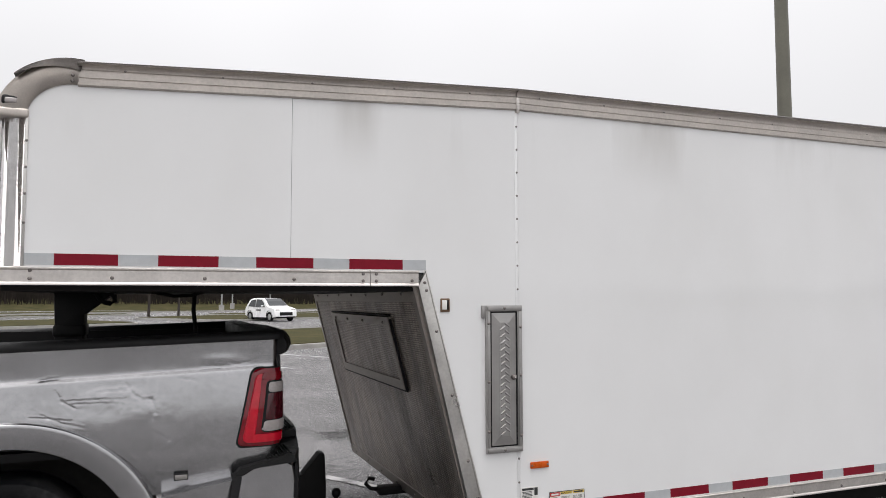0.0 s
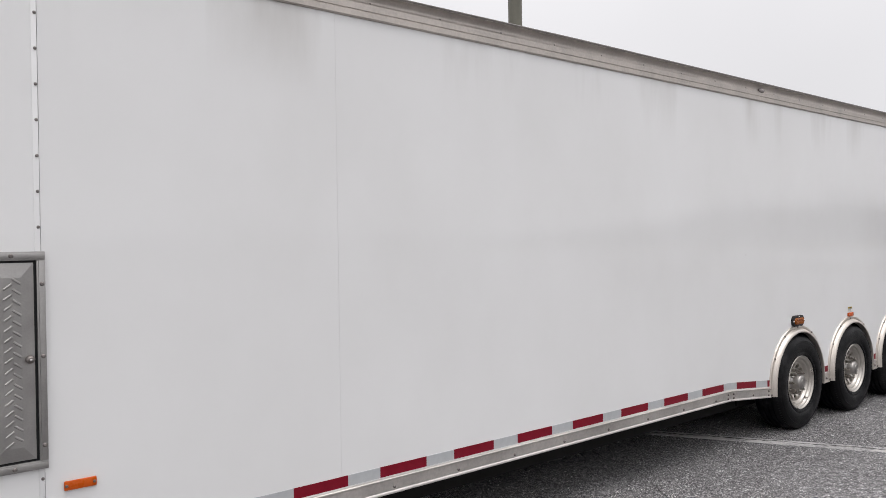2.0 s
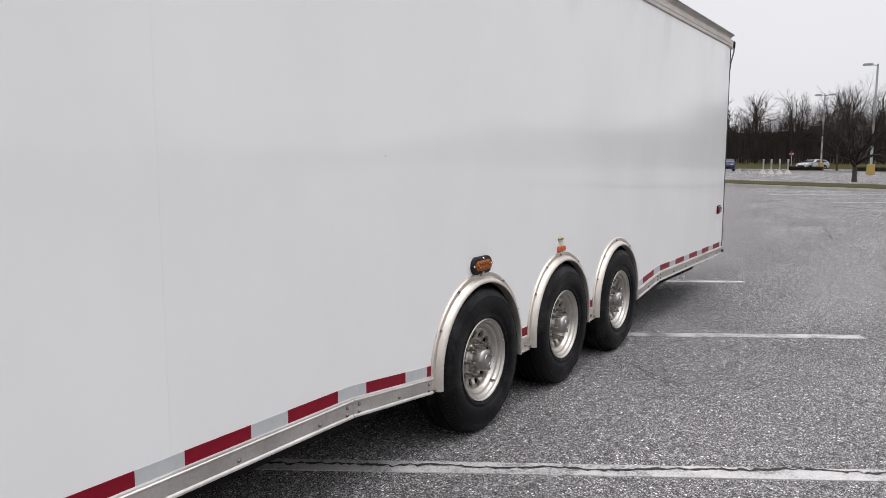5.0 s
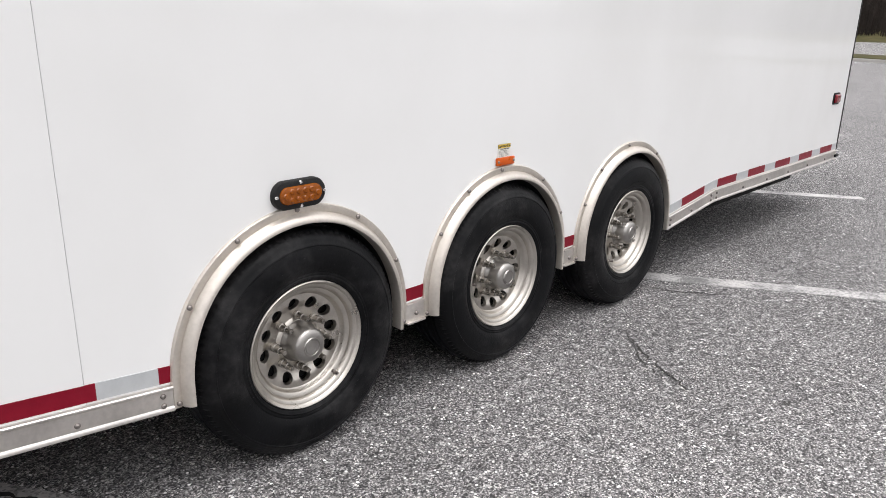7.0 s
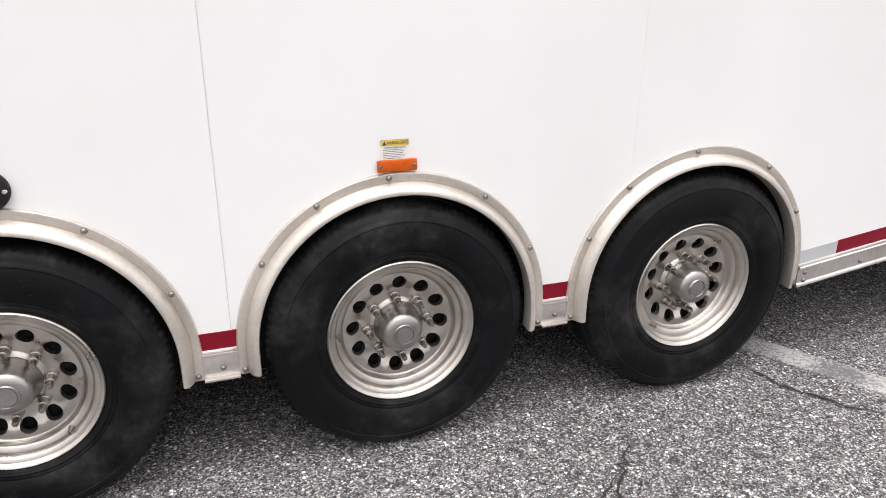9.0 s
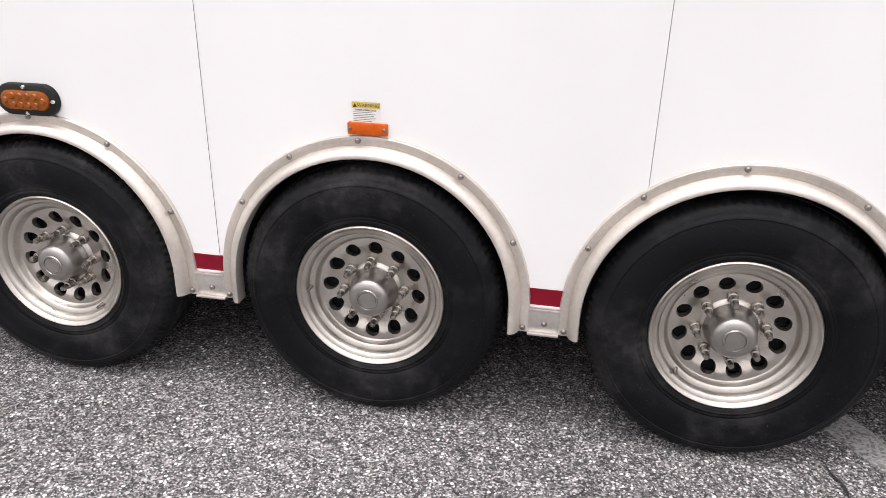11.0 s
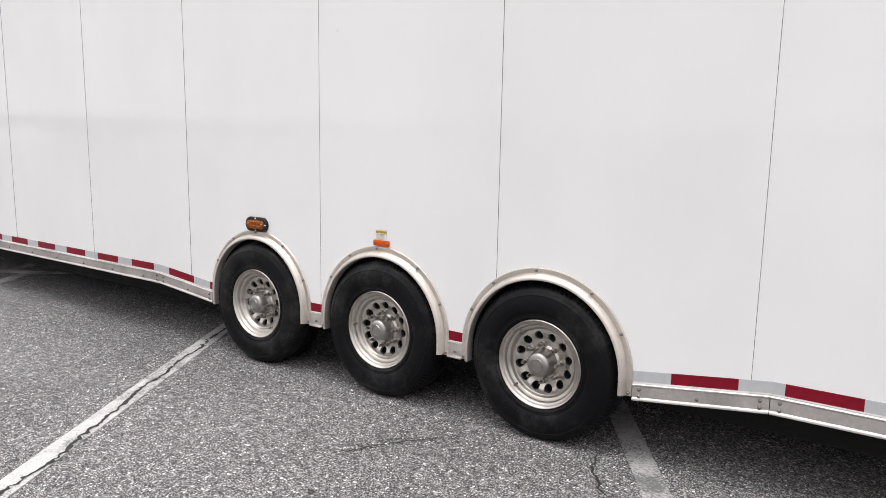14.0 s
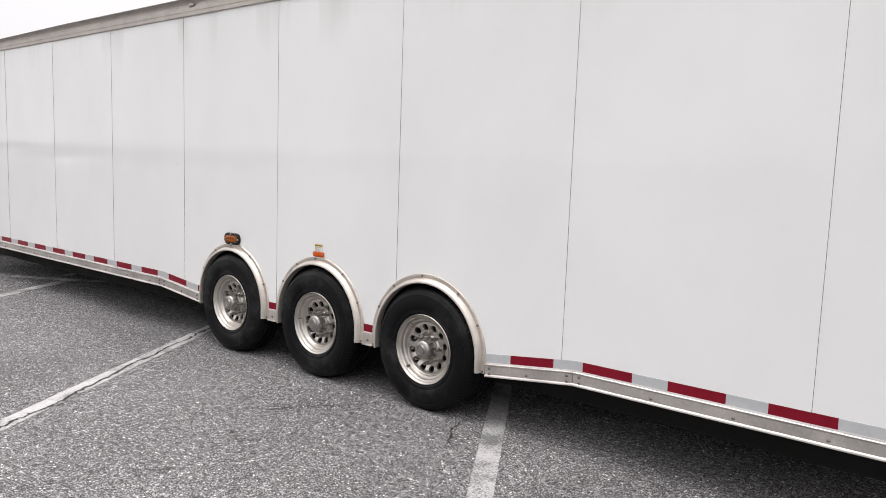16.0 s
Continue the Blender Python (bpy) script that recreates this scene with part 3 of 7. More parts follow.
def island(u0, u1, v0, v1, r, cover, label):
    ob = thing("traffic_island", (0, 0, 0), label, "island", kind="structure")
    part("kerb", slab(rounded(u0, u1, v0, v1, r), -0.05, 0.15, bevel=0.02), CONCRETE, ob)
    ins = rounded(u0 + 0.18, u1 - 0.18, v0 + 0.18, v1 - 0.18, max(0.2, r - 0.15))
    part("planting", slab(ins, 0.0, 0.175, bevel=0.02), cover, ob)
    return ob


def verge(centre, azimuth, length, width, label):
    """A kerbed grass verge with round ends, laid out from its middle."""
    ob = thing("grass_verge", centre, label, "verge", kind="structure")
    M = Matrix.Translation(centre) @ pose(0, 0, 0, 0, 0, azimuth)
    for name, inset, z0, z1, m in (("kerb", 0.0, -0.05, 0.15, CONCRETE), ("planting", 0.18, 0.0, 0.175, GRASS)):
        a, r = length / 2 - width / 2, width / 2 - inset
        out = [M @ Vector((a + r * math.cos(radians(t)), r * math.sin(radians(t)), 0)) for t in range(-90, 91, 15)]
        out += [M @ Vector((-a + r * math.cos(radians(t)), r * math.sin(radians(t)), 0)) for t in range(90, 271, 15)]
        part(name, slab(out, z0, z1, bevel=0.02), m, ob)
    return ob


verge((49.3, 14.2, 0), 62, 70, 5.0, "long dark grass verge with a concrete kerb")
verge((91.8, 9.6, 0), 72, 22, 2.4, "narrow dark grass verge with a concrete kerb")
island(25.9, 29.6, 13.9, 18.3, 1.7, MULCH, "mulched parking island with a pale concrete kerb")
island(5.5, 90, -27.5, -18.0, 1.5, GRASS, "long grass strip with a concrete kerb")
island(-80, 25, -54.5, -42.5, 1.5, GRASS, "broad grass strip with a concrete kerb")
island(31, 90, -55.5, -43.5, 1.5, GRASS, "broad grass strip with a concrete kerb")
island(-80, 38.5, -70, -66.5, 1.5, GRASS, "narrow grass strip with a concrete kerb")
island(42, 110, -62, -57.5, 1.5, GRASS, "narrow grass strip with a concrete kerb")
island(-80, 110, -86, -79, 1.5, GRASS, "grass strip with a concrete kerb")
def bank():
    """Grass bank that rises round the lot to the edge of the woods."""
    bm = bmesh.new()
    rows = []
    for i in range(180):
        c, sn = math.cos(math.pi * i / 90), math.sin(math.pi * i / 90)
        w = 2.5 * noise.noise(Vector((c * 5, sn * 5, 0.3)))
        rows.append([bm.verts.new((6 + (r + w) * c, 3 + (r + w) * sn, z)) for r, z in ((109, -0.1), (111, 0.12), (117, 0.7), (125, 1.7), (170, 3.0))])
    for i in range(180):
        a, b = rows[i], rows[(i + 1) % 180]
        for k in range(4):
            bm.faces.new((a[k], a[k + 1], b[k + 1], b[k]))
    bmesh.ops.recalc_face_normals(bm, faces=bm.faces)
    return bm


solid("lawn", bank(), GRASS, "worn winter grass bank before the woods", "lawn", kind="structure")


# ---- the trailer ----
W = 3.45                       # outer face of the near side wall
FAR = 6.04
HUBS = (7.247, 8.262, 9.270)
HUB_Z, ARCH_Z, ARCH_R = 0.388, 0.397, 0.415
NOSE, TAIL = -0.79, 12.64
trailer = thing("enclosed_trailer", (6.0, 4.745, 0), "long white gooseneck trailer on three axles hitched to a pickup", "trailer")

RAIL_TOP = [(1.44, 0.455), (6.20, 0.458), (6.79, 0.402), (9.25, 0.402), (9.735, 0.388), (10.31, 0.460), (TAIL, 0.460)]
ROOF_LINE = [(-0.52, 2.563), (1.650, 2.658), (TAIL, 2.676)]


def along(pts, x):
    for (xa, za), (xb, zb) in zip(pts, pts[1:]):
        if x <= xb:
            return za + (zb - za) * (x - xa) / (xb - xa)
    return pts[-1][1]


def arch_z(x, r):
    for h in HUBS:
        if abs(x - h) < r:
            return ARCH_Z + math.sqrt(r * r - (x - h) ** 2)
    return 0.0


def sill_z(x):
    return max(along(RAIL_TOP, x) - 0.01, arch_z(x, ARCH_R + 0.012))


def diag_x(z):
    return 1.118 + (1.764 - z) * 0.2595


def span(x0, x1):
    xs = {x0, x1}
    for x, _ in RAIL_TOP + ROOF_LINE:
        if x0 < x < x1:
            xs.add(x)
    for h in HUBS:
        for i in range(49):
            x = h - (ARCH_R + 0.012) * math.cos(math.pi * i / 48)
            if x0 < x < x1:
                xs.add(x)
    return sorted(xs)


SEAMS = [0.423, 1.655, 2.877, 4.103, 5.334, 6.553, 7.790, 9.002, 10.230, 11.473]
TOPZ = 0.008                    # sheets reach up behind the roof rail
# sheets of the side wall, with real joints between them
sheets = []
edges = [NOSE + 0.03] + SEAMS + [TAIL]
for i, (a, b) in enumerate(zip(edges, edges[1:])):
    tight = 0.3 if 7.7 < b < 7.9 else 1.0
    a, b = a + (0.0012 if i == 1 else 0.0003 if 7.7 < a < 7.9 else 0.0009), b - 0.0005 * tight
    if i == 0:
        pts = [(a + 0.08, 1.752), (b, 1.752), (b, along(ROOF_LINE, b) + TOPZ), (-0.52, 2.565 + TOPZ)]
        pts += [(a + 0.04 + 0.215 * (1 - math.sin(radians(q))), 2.39 + 0.205 * math.cos(radians(q))) for q in (20, 40, 60, 80)] + [(a + 0.04, 2.37), (a + 0.04, 1.752)]
        pts = pts[1:]
    elif i == 1:
        pts = [(a, 1.752), (1.12, 1.752), (1.452, 0.465), (b, 0.465), (b, along(ROOF_LINE, b) + TOPZ), (a, along(ROOF_LINE, a) + TOPZ)]
    else:
        xs = span(a, b)
        pts = [(x, sill_z(x)) for x in xs] + [(b, along(ROOF_LINE, b) + TOPZ), (a, along(ROOF_LINE, a) + TOPZ)]
    bm = prism_xz(pts, W, W + 0.012)
    # each sheet laps a little proud of the next one behind it
    for v in bm.verts:
        if v.co.y < W + 0.006:
            v.co.y -= 0.0018 * (v.co.x - a) / (b - a)
    bm.normal_update()
    for f in bm.faces:
        if f.normal.x > 0.9 and f.calc_center_median().x > b - 0.002:
            f.material_index = 1
    sheets.append(bm)
for bm in sheets:
    part("wall_sheet", bm, WALL, trailer, smooth=0).data.materials.append(SEALANT)

# body behind the sheets
xs = span(1.45, TAIL - 0.004)
out = [(NOSE + 0.05, 1.69), (1.07, 1.70), (1.40, 0.46)] + [(x, sill_z(x) + 0.002) for x in xs]
out += [(TAIL - 0.004, 2.74), (1.66, 2.72), (-0.50, 2.64), (-0.68, 2.56), (NOSE + 0.05, 2.40)]
part("body", prism_xz(out, W + 0.014, FAR), CORE, trailer, smooth=0)
part("far_wall", prism_xz(out, FAR + 0.002, FAR + 0.014), WALL, trailer, smooth=0)
part("rear_door", box(TAIL + 0.001, TAIL + 0.012, W + 0.055, FAR - 0.01, 0.46, 2.65, 0.003), WALL, trailer)
rp = [(-0.59, 2.580), (-0.49, 2.628), (1.655, 2.715), (TAIL, 2.735)]
part("roof", sweep([(W + 0.03, 0), (FAR - 0.03, 0), (FAR - 0.03, 0.03), (4.745, 0.07), (W + 0.03, 0.03)], rp), ROOF, trailer)
part("wheel_well", box(6.72, 9.80, 3.69, 3.705, 0.22, 0.95), UNDER, trailer)
# unseen near beam, hung low to block light and darken the ground beneath
part("unseen_chassis_beam", box(1.6, 12.45, 3.71, 3.80, 0.20, 0.39), UNDER, trailer)
part("unseen_chassis_beam", box(1.6, 12.45, 5.58, 5.68, 0.27, 0.39), UNDER, trailer)
part("floor_pan", box(1.5, 12.55, 3.50, 6.0, 0.392, 0.407), UNDER, trailer)
for h in HUBS:
    part("axle", tube([(h, 3.7, HUB_Z), (h, 5.8, HUB_Z)], 0.045, seg=12), UNDER, trailer)

# roof rail: a flat strip, a groove and a hollow cove up to the drip edge
cove = [(W + 0.02, -0.006), (W - 0.008, -0.006), (W - 0.010, -0.002), (W - 0.014, 0.0), (W - 0.014, 0.026), (W - 0.010, 0.028), (W - 0.010, 0.031), (W - 0.014, 0.033),
        (W - 0.014, 0.060), (W - 0.009, 0.062), (W - 0.009, 0.066)]
cove += [(W - 0.005, 0.070), (W - 0.003, 0.075), (W - 0.003, 0.080), (W - 0.006, 0.086), (W - 0.012, 0.091), (W - 0.021, 0.096), (W - 0.032, 0.099), (W - 0.033, 0.101), (W + 0.10, 0.104), (W + 0.10, 0.05), (W + 0.02, 0.04)]
SPLICE = 9.31
DRIP = [(W - 0.037, 0.0995), (W - 0.037, 0.106), (W - 0.030, 0.110), (W + 0.12, 0.120), (W + 0.12, 0.105), (W - 0.030, 0.102)]


def rail_run(outline, x0, x1):
    """A length of roof rail; its hollow grows taller from the nose towards the tail."""
    bm = bmesh.new()
    xs = [x0] + [x for x in (0.3, 1.65, 3.0, 4.5) if x0 < x < x1] + [x1]
    rings = []
    for x in xs:
        k = float(np.interp(x, (-0.52, 0.3, 1.65, 4.5), (0.78, 1.0, 1.0, 1.55)))
        rings.append([bm.verts.new((x, y, along(ROOF_LINE, x) + (z if z < 0.066 else 0.066 + (z - 0.066) * k))) for y, z in outline])
    m = len(outline)
    for r0, r1 in zip(rings, rings[1:]):
        for i in range(m):
            bm.faces.new((r0[i], r0[(i + 1) % m], r1[(i + 1) % m], r1[i]))
    bm.faces.new(rings[0][::-1])
    bm.faces.new(rings[-1])
    bmesh.ops.recalc_face_normals(bm, faces=bm.faces)
    return bm


for x0, x1 in ((-0.52, 1.645), (1.652, SPLICE - 0.0015), (SPLICE + 0.0015, TAIL)):
    part("roof_rail", rail_run(cove, x0, x1), RAIL_ALU, trailer)
part("drip_edge", rail_run(DRIP, -0.52, TAIL), DARK_CAP, trailer, "dark weathered drip edge")

rivet_me = mesh_of("rivet", lathe([(0.0, -0.004), (0.0035, -0.0036), (0.006, 0.0), (0.006, 0.003)], 10), BOLT)
screw = lathe([(0.0, -0.006), (0.004, -0.006), (0.0075, -0.003), (0.0085, 0.0), (0.0085, 0.003)], 12)
screw_me = mesh_of("screw", screw, BOLT)
for i in range(31):
    x = -0.33 + 0.425 * i
    part("rivet", rivet_me, BOLT, trailer, at=(x, W - 0.004, along(ROOF_LINE, x) + 0.073))
part("rail_splice", box(1.643, 1.663, W - 0.018, W, 2.636, 2.722, 0.003), ALU, trailer)
lampo = part("roof_marker", lathe([(0.0, -0.030), (0.020, -0.027), (0.034, -0.016), (0.036, 0.0), (0.036, 0.008)], 24), CLEAR, trailer, "small clear marker lamp under the roof edge", at=Matrix.Translation((6.69, W - 0.006, 2.744)) @ Matrix.Diagonal((1.0, 0.8, 0.46, 1)))
part("lamp_base", lathe([(0.030, -0.012), (0.042, -0.010), (0.044, 0.006), (0.03, 0.008)], 24), BOLT, lampo)

# cast front corner and polished column
bm = bmesh.new()
rows = []
for k in range(13):
    a = radians(86 + 84 * k / 12)
    ring = []
    for off, yy in ((0.0, W - 0.006), (0.012, W - 0.014), (0.050, W - 0.016), (0.088, W - 0.012), (0.114, W + 0.004), (0.132, W + 0.045), (0.138, W + 0.12)):
        r = 0.188 + off
        ring.append(bm.verts.new((-0.53 + r * math.cos(a), yy, 2.395 + r * 0.92 * math.sin(a) - 0.005)))
    rows.append(ring)
for a, b in zip(rows, rows[1:]):
    for i in range(6):
        bm.faces.new((a[i], a[i + 1], b[i + 1], b[i]))
bmesh.ops.solidify(bm, geom=bm.faces[:], thickness=0.012)
corner = part("corner_casting", bm, CAST, trailer, "rounded cast aluminium roof corner", smooth=50)
part("screw", screw_me, BOLT, corner, at=(-0.540, W - 0.016, 2.603))
part("screw", screw_me, BOLT, corner, at=(-0.541, W - 0.016, 2.577))
lamp_c = part("corner_lamp", box(-0.812, -0.738, W - 0.016, W + 0.07, 2.450, 2.494, 0.014, 3), BLACK_PLASTIC, corner, "small lamp in a dark housing set in the casting")
part("lens", box(-0.798, -0.750, W - 0.021, W + 0.03, 2.456, 2.480, 0.007, 3), CLEAR, lamp_c)
bm = bmesh.new()
rows = []
for k in range(9):
    a = radians(85 + 53 * k / 8)
    rows.append([bm.verts.new((-0.53 + r * math.cos(a), yy, 2.393 + r * 0.92 * math.sin(a))) for r, yy in ((0.248 + 0.0080 * k, W - 0.0185), (0.314 + 0.001 * k, W - 0.002), (0.328, W + 0.042), (0.336, W + 0.12))])
for a, b in zip(rows, rows[1:]):
    for i in range(3):
        bm.faces.new((a[i], a[i + 1], b[i + 1], b[i]))
bmesh.ops.solidify(bm, geom=bm.faces[:], thickness=0.006)
part("corner_cap", bm, DARK_CAP, corner, "dark weathered cap over the corner", smooth=50)
part("lower_collar", box(-0.868, -0.706, W - 0.018, W + 0.12, 2.398, 2.438, 0.01, 3), CAST, corner)
pr = []
for a in range(0, 93, 3):
    # polished flutes run down the column
    r = 0.145 - 0.005 * math.exp(-((a - 26) / 4.0) ** 2) - 0.006 * math.exp(-((a - 47) / 5.0) ** 2) - 0.004 * math.exp(-((a - 66) / 4.0) ** 2)
    pr.append((-0.716 - r * math.sin(radians(a)), W + 0.141 - r * math.cos(radians(a))))
bm = bmesh.new()
cols = [[bm.verts.new((x, y, z)) for z in (1.76, 2.41)] for x, y in pr]
for a, b in zip(cols, cols[1:]):
    bm.faces.new((a[0], b[0], b[1], a[1]))
bmesh.ops.solidify(bm, geom=bm.faces[:], thickness=-0.006)
part("corner_column", bm, CHROME_V, trailer, "polished steel corner column", smooth=60)
part("column_trim", box(-0.717, -0.706, W - 0.008, W, 1.755, 2.41, 0.003), ALU_V, trailer)
for z in (2.30, 2.185, 2.07, 1.945):
    part("rivet", rivet_me, BOLT, trailer, at=(-0.711, W - 0.009, z))
part("nose_panel", box(NOSE - 0.09, NOSE + 0.05, W + 0.14, FAR, 1.70, 2.50, 0.04, 3), WALL, trailer)

# lower rails: channel with a rolled lip at top and bottom
chan = [(W + 0.004, 0.0), (W - 0.016, 0.0), (W - 0.020, -0.003), (W - 0.020, -0.008), (W - 0.015, -0.012), (W - 0.012, -0.014), (W - 0.012, -0.064), (W - 0.016, -0.068), (W - 0.018, -0.072),
        (W - 0.018, -0.078), (W + 0.03, -0.078), (W + 0.03, -0.07), (W + 0.004, -0.07)]


def rail(path, name="side_rail"):
    return part(name, sweep(chan, path), ALU, trailer)


rail([(NOSE - 0.08, 1.757), (0.817, 1.759)])
rail([(0.820, 1.759), (1.075, 1.760)])
rail([(1.415, 0.455), (1.655, 0.455)])
rail([(1.659, 0.455), (6.200, 0.458)])
rail([(6.203, 0.458), (6.785, 0.402)])
for h0, h1 in zip(HUBS, HUBS[1:]):
    part("arch_bracket", box(h0 + 0.460, h1 - 0.460, W - 0.010, W + 0.004, 0.326, 0.400, 0.003), ALU, trailer)
    part("bracket_lip", box(h0 + 0.460, h1 - 0.460, W - 0.017, W + 0.004, 0.393, 0.402, 0.002), ALU, trailer)
    part("bracket_lip", box(h0 + 0.460, h1 - 0.460, W - 0.022, W + 0.004, 0.319, 0.327, 0.002), ALU, trailer)
rail([(9.735, 0.388), (10.308, 0.460)])
rail([(10.311, 0.460), (TAIL - 0.01, 0.460)])
for x, z in ((0.782, 1.742), (0.782, 1.707), (0.85, 1.742), (0.85, 1.707), (1.04, 1.709), (-0.68, 1.742), (-0.68, 1.707)):
    part("screw", screw_me, BOLT, trailer, at=(x, W - 0.013, z))
for x in (-0.36, 0.03, 0.44):
    part("screw", screw_me, BOLT, trailer, at=(x, W - 0.013, 1.712))
for x in (6.165, 6.24, 10.272, 10.347):
    for dz in (-0.026, -0.056):
        part("screw", screw_me, BOLT, trailer, at=(x, W - 0.013, along(RAIL_TOP, x) + dz))
for x in (6.755, 9.765):
    for dz in (-0.028, -0.058):
        part("screw", screw_me, BOLT, trailer, at=(x, W - 0.013, along(RAIL_TOP, x) + dz))
for x in [1.95 + 0.405 * i for i in range(11)] + [6.52, 7.759, 8.768, 10.02, 10.75, 11.15, 11.55, 11.95, 12.35]:
    part("screw", screw_me, BOLT, trailer, at=(x, W - 0.013, along(RAIL_TOP, x) - 0.048))

# slanting neck: edge trim, embossed sheet and hatch
trim = [(diag_x(1.764), 1.764), (diag_x(1.764) - 0.045, 1.683), (diag_x(0.385) - 0.085, 0.390), (diag_x(0.385), 0.385)]
part("neck_trim", prism_xz(trim, W - 0.018, W + 0.03, bevel=0.003), ALU_V, trailer)
bead = [(diag_x(1.764) - 0.002, 1.764), (diag_x(1.764) - 0.011, 1.764), (diag_x(0.385) - 0.012, 0.390), (diag_x(0.385) - 0.002, 0.390)]
part("neck_bead", prism_xz(bead, W - 0.024, W - 0.012, bevel=0.003), ALU_V, trailer)
for z in (1.70, 1.66, 1.45, 1.12, 0.78, 0.46):
    part("screw", screw_me, BOLT, trailer, at=(diag_x(z) - 0.028, W - 0.019, z))


def on_neck(y, z, out=0.0):
    """A place on the slanting sheet; out lifts it towards the truck."""
    return Vector((diag_x(z) - 0.075 - out * 0.968, y, z - out * 0.25))


def neck_plate(y0, y1, z0, z1, t0, t1):
    bm = bmesh.new()
    q = [on_neck(y, z, t) for t in (t0, t1) for y, z in ((y0, z0), (y1, z0), (y1, z1), (y0, z1))]
    v = [bm.verts.new(p) for p in q]
    for f in ((0, 1, 2, 3), (7, 6, 5, 4), (0, 4, 5, 1), (1, 5, 6, 2), (2, 6, 7, 3), (3, 7, 4, 0)):
        bm.faces.new([v[i] for i in f])
    bmesh.ops.recalc_face_normals(bm, faces=bm.faces)
    return bm


part("neck_sheet", neck_plate(W + 0.03, FAR, 0.33, 1.69, -0.02, 0.0), SHEET, trailer, "dull embossed aluminium sheet", smooth=0)
part("neck_strip", neck_plate(W + 0.03, FAR, 1.60, 1.69, 0.0, 0.006), STRIP, trailer, smooth=0)
part("neck_strip", neck_plate(W + 0.03, FAR, 0.33, 0.40, 0.0, 0.006), STRIP, trailer, smooth=0)
part("neck_strip", neck_plate(FAR - 0.04, FAR, 0.40, 1.60, 0.0, 0.006), STRIP, trailer, smooth=0)
part("neck_strip", neck_plate(W + 0.022, W + 0.075, 0.33, 1.69, -0.024, 0.009), STRIP, trailer, smooth=0)
for i in range(7):
    part("screw", screw_me, BOLT, trailer, at=Matrix.Translation(on_neck(3.7 + 0.36 * i, 0.365, 0.008)) @ pose(0, 0, 0, 0, 0, -90))
hatch = part("neck_hatch", neck_plate(4.06, 5.44, 1.115, 1.48, 0.0, 0.010), SHEET, trailer, "embossed hatch door in the neck", smooth=0)
for y0, y1, z0, z1 in ((4.03, 5.47, 1.465, 1.500), (4.03, 5.47, 1.085, 1.140), (4.03, 4.08, 1.140, 1.465), (5.42, 5.47, 1.140, 1.465)):
    part("hatch_frame", neck_plate(y0, y1, z0, z1, 0.0, 0.018), STRIP, hatch, smooth=0)
for y0, y1, z0, z1 in ((4.015, 5.485, 1.520, 1.526), (4.015, 5.485, 1.073, 1.081), (4.018, 4.028, 1.081, 1.50), (5.473, 5.483, 1.081, 1.50)):
    part("gasket", neck_plate(y0, y1, z0, z1, 0.0, 0.014), BLACK, hatch, smooth=0)
part("hinge", neck_plate(4.02, 5.48, 1.500, 1.514, 0.0, 0.02), STRIP, hatch, smooth=0)
for y in (4.14, 4.6, 5.0, 5.35):
    part("screw", screw_me, BOLT, hatch, at=Matrix.Translation(on_neck(y, 1.482, 0.022)) @ pose(0, 0, 0, 0, 0, -90))
for i in range(7):
    part("screw", screw_me, BOLT, trailer, at=Matrix.Translation(on_neck(3.7 + 0.36 * i, 1.645, 0.008)) @ pose(0, 0, 0, 0, 0, -90))
part("neck_floor", box(NOSE, 1.08, W + 0.03, FAR, 1.655, 1.69), UNDER, trailer)

# bolted joint strip
for z in [2.561 - 0.1276 * i for i in range(8)] + [0.765, 0.64, 0.525]:
    part("rivet", rivet_me, BOLT, trailer, at=(1.648, W - 0.005, z))
part("joint_strip", box(1.635, 1.6535, W - 0.004, W, 0.465, 2.636, 0.0015), WALL, trailer)

# reflective tape, alternating


def tape(x0, x1, z0, z1, red, h=0.050):
    zz = [(x, along(RAIL_TOP, x)) for x in sorted({x0, x1} | {x for x, _ in RAIL_TOP if x0 < x < x1})] if z0 is None else [(x0, z0), (x1, z1)]
    pts = [(x, z + 0.007) for x, z in zz] + [(x, z + 0.007 + h) for x, z in zz[::-1]]
    part("red_tape" if red else "silver_tape", prism_xz(pts, W - 0.0034, W + 0.001), RED_TAPE if red else SILVER_TAPE, trailer, smooth=0)


ux = [-0.705, -0.592, -0.338, -0.172, 0.090, 0.261, 0.534, 0.713, 0.992, 1.118]
for i, (a, b) in enumerate(zip(ux, ux[1:])):
    tape(a, b, 1.759, 1.759, i % 2 == 1)
tape(1.465, 1.532, None, None, True)
tape(1.532, 1.714, None, None, False)
for i in range(10):
    a = 1.714 + 0.4585 * i
    tape(a, a + 0.279, None, None, True)
    tape(a + 0.279, a + 0.4585, None, None, False)
tape(6.299, 6.580, None, None, True)
tape(6.580, 6.752, None, None, False)
tape(6.752, 6.788, None, None, True)
tape(HUBS[0] + 0.452, HUBS[1] - 0.452, None, None, True)
tape(HUBS[1] + 0.452, HUBS[2] - 0.452, None, None, True)
tape(9.732, 9.903, None, None, False)
rx = [9.903, 10.183, 10.361, 10.640, 10.827, 11.108, 11.296, 11.580, 11.765, 12.045, 12.23, 12.51, TAIL - 0.02]
for i, (a, b) in enumerate(zip(rx, rx[1:])):
    tape(a, b, None, None, i % 2 == 0)

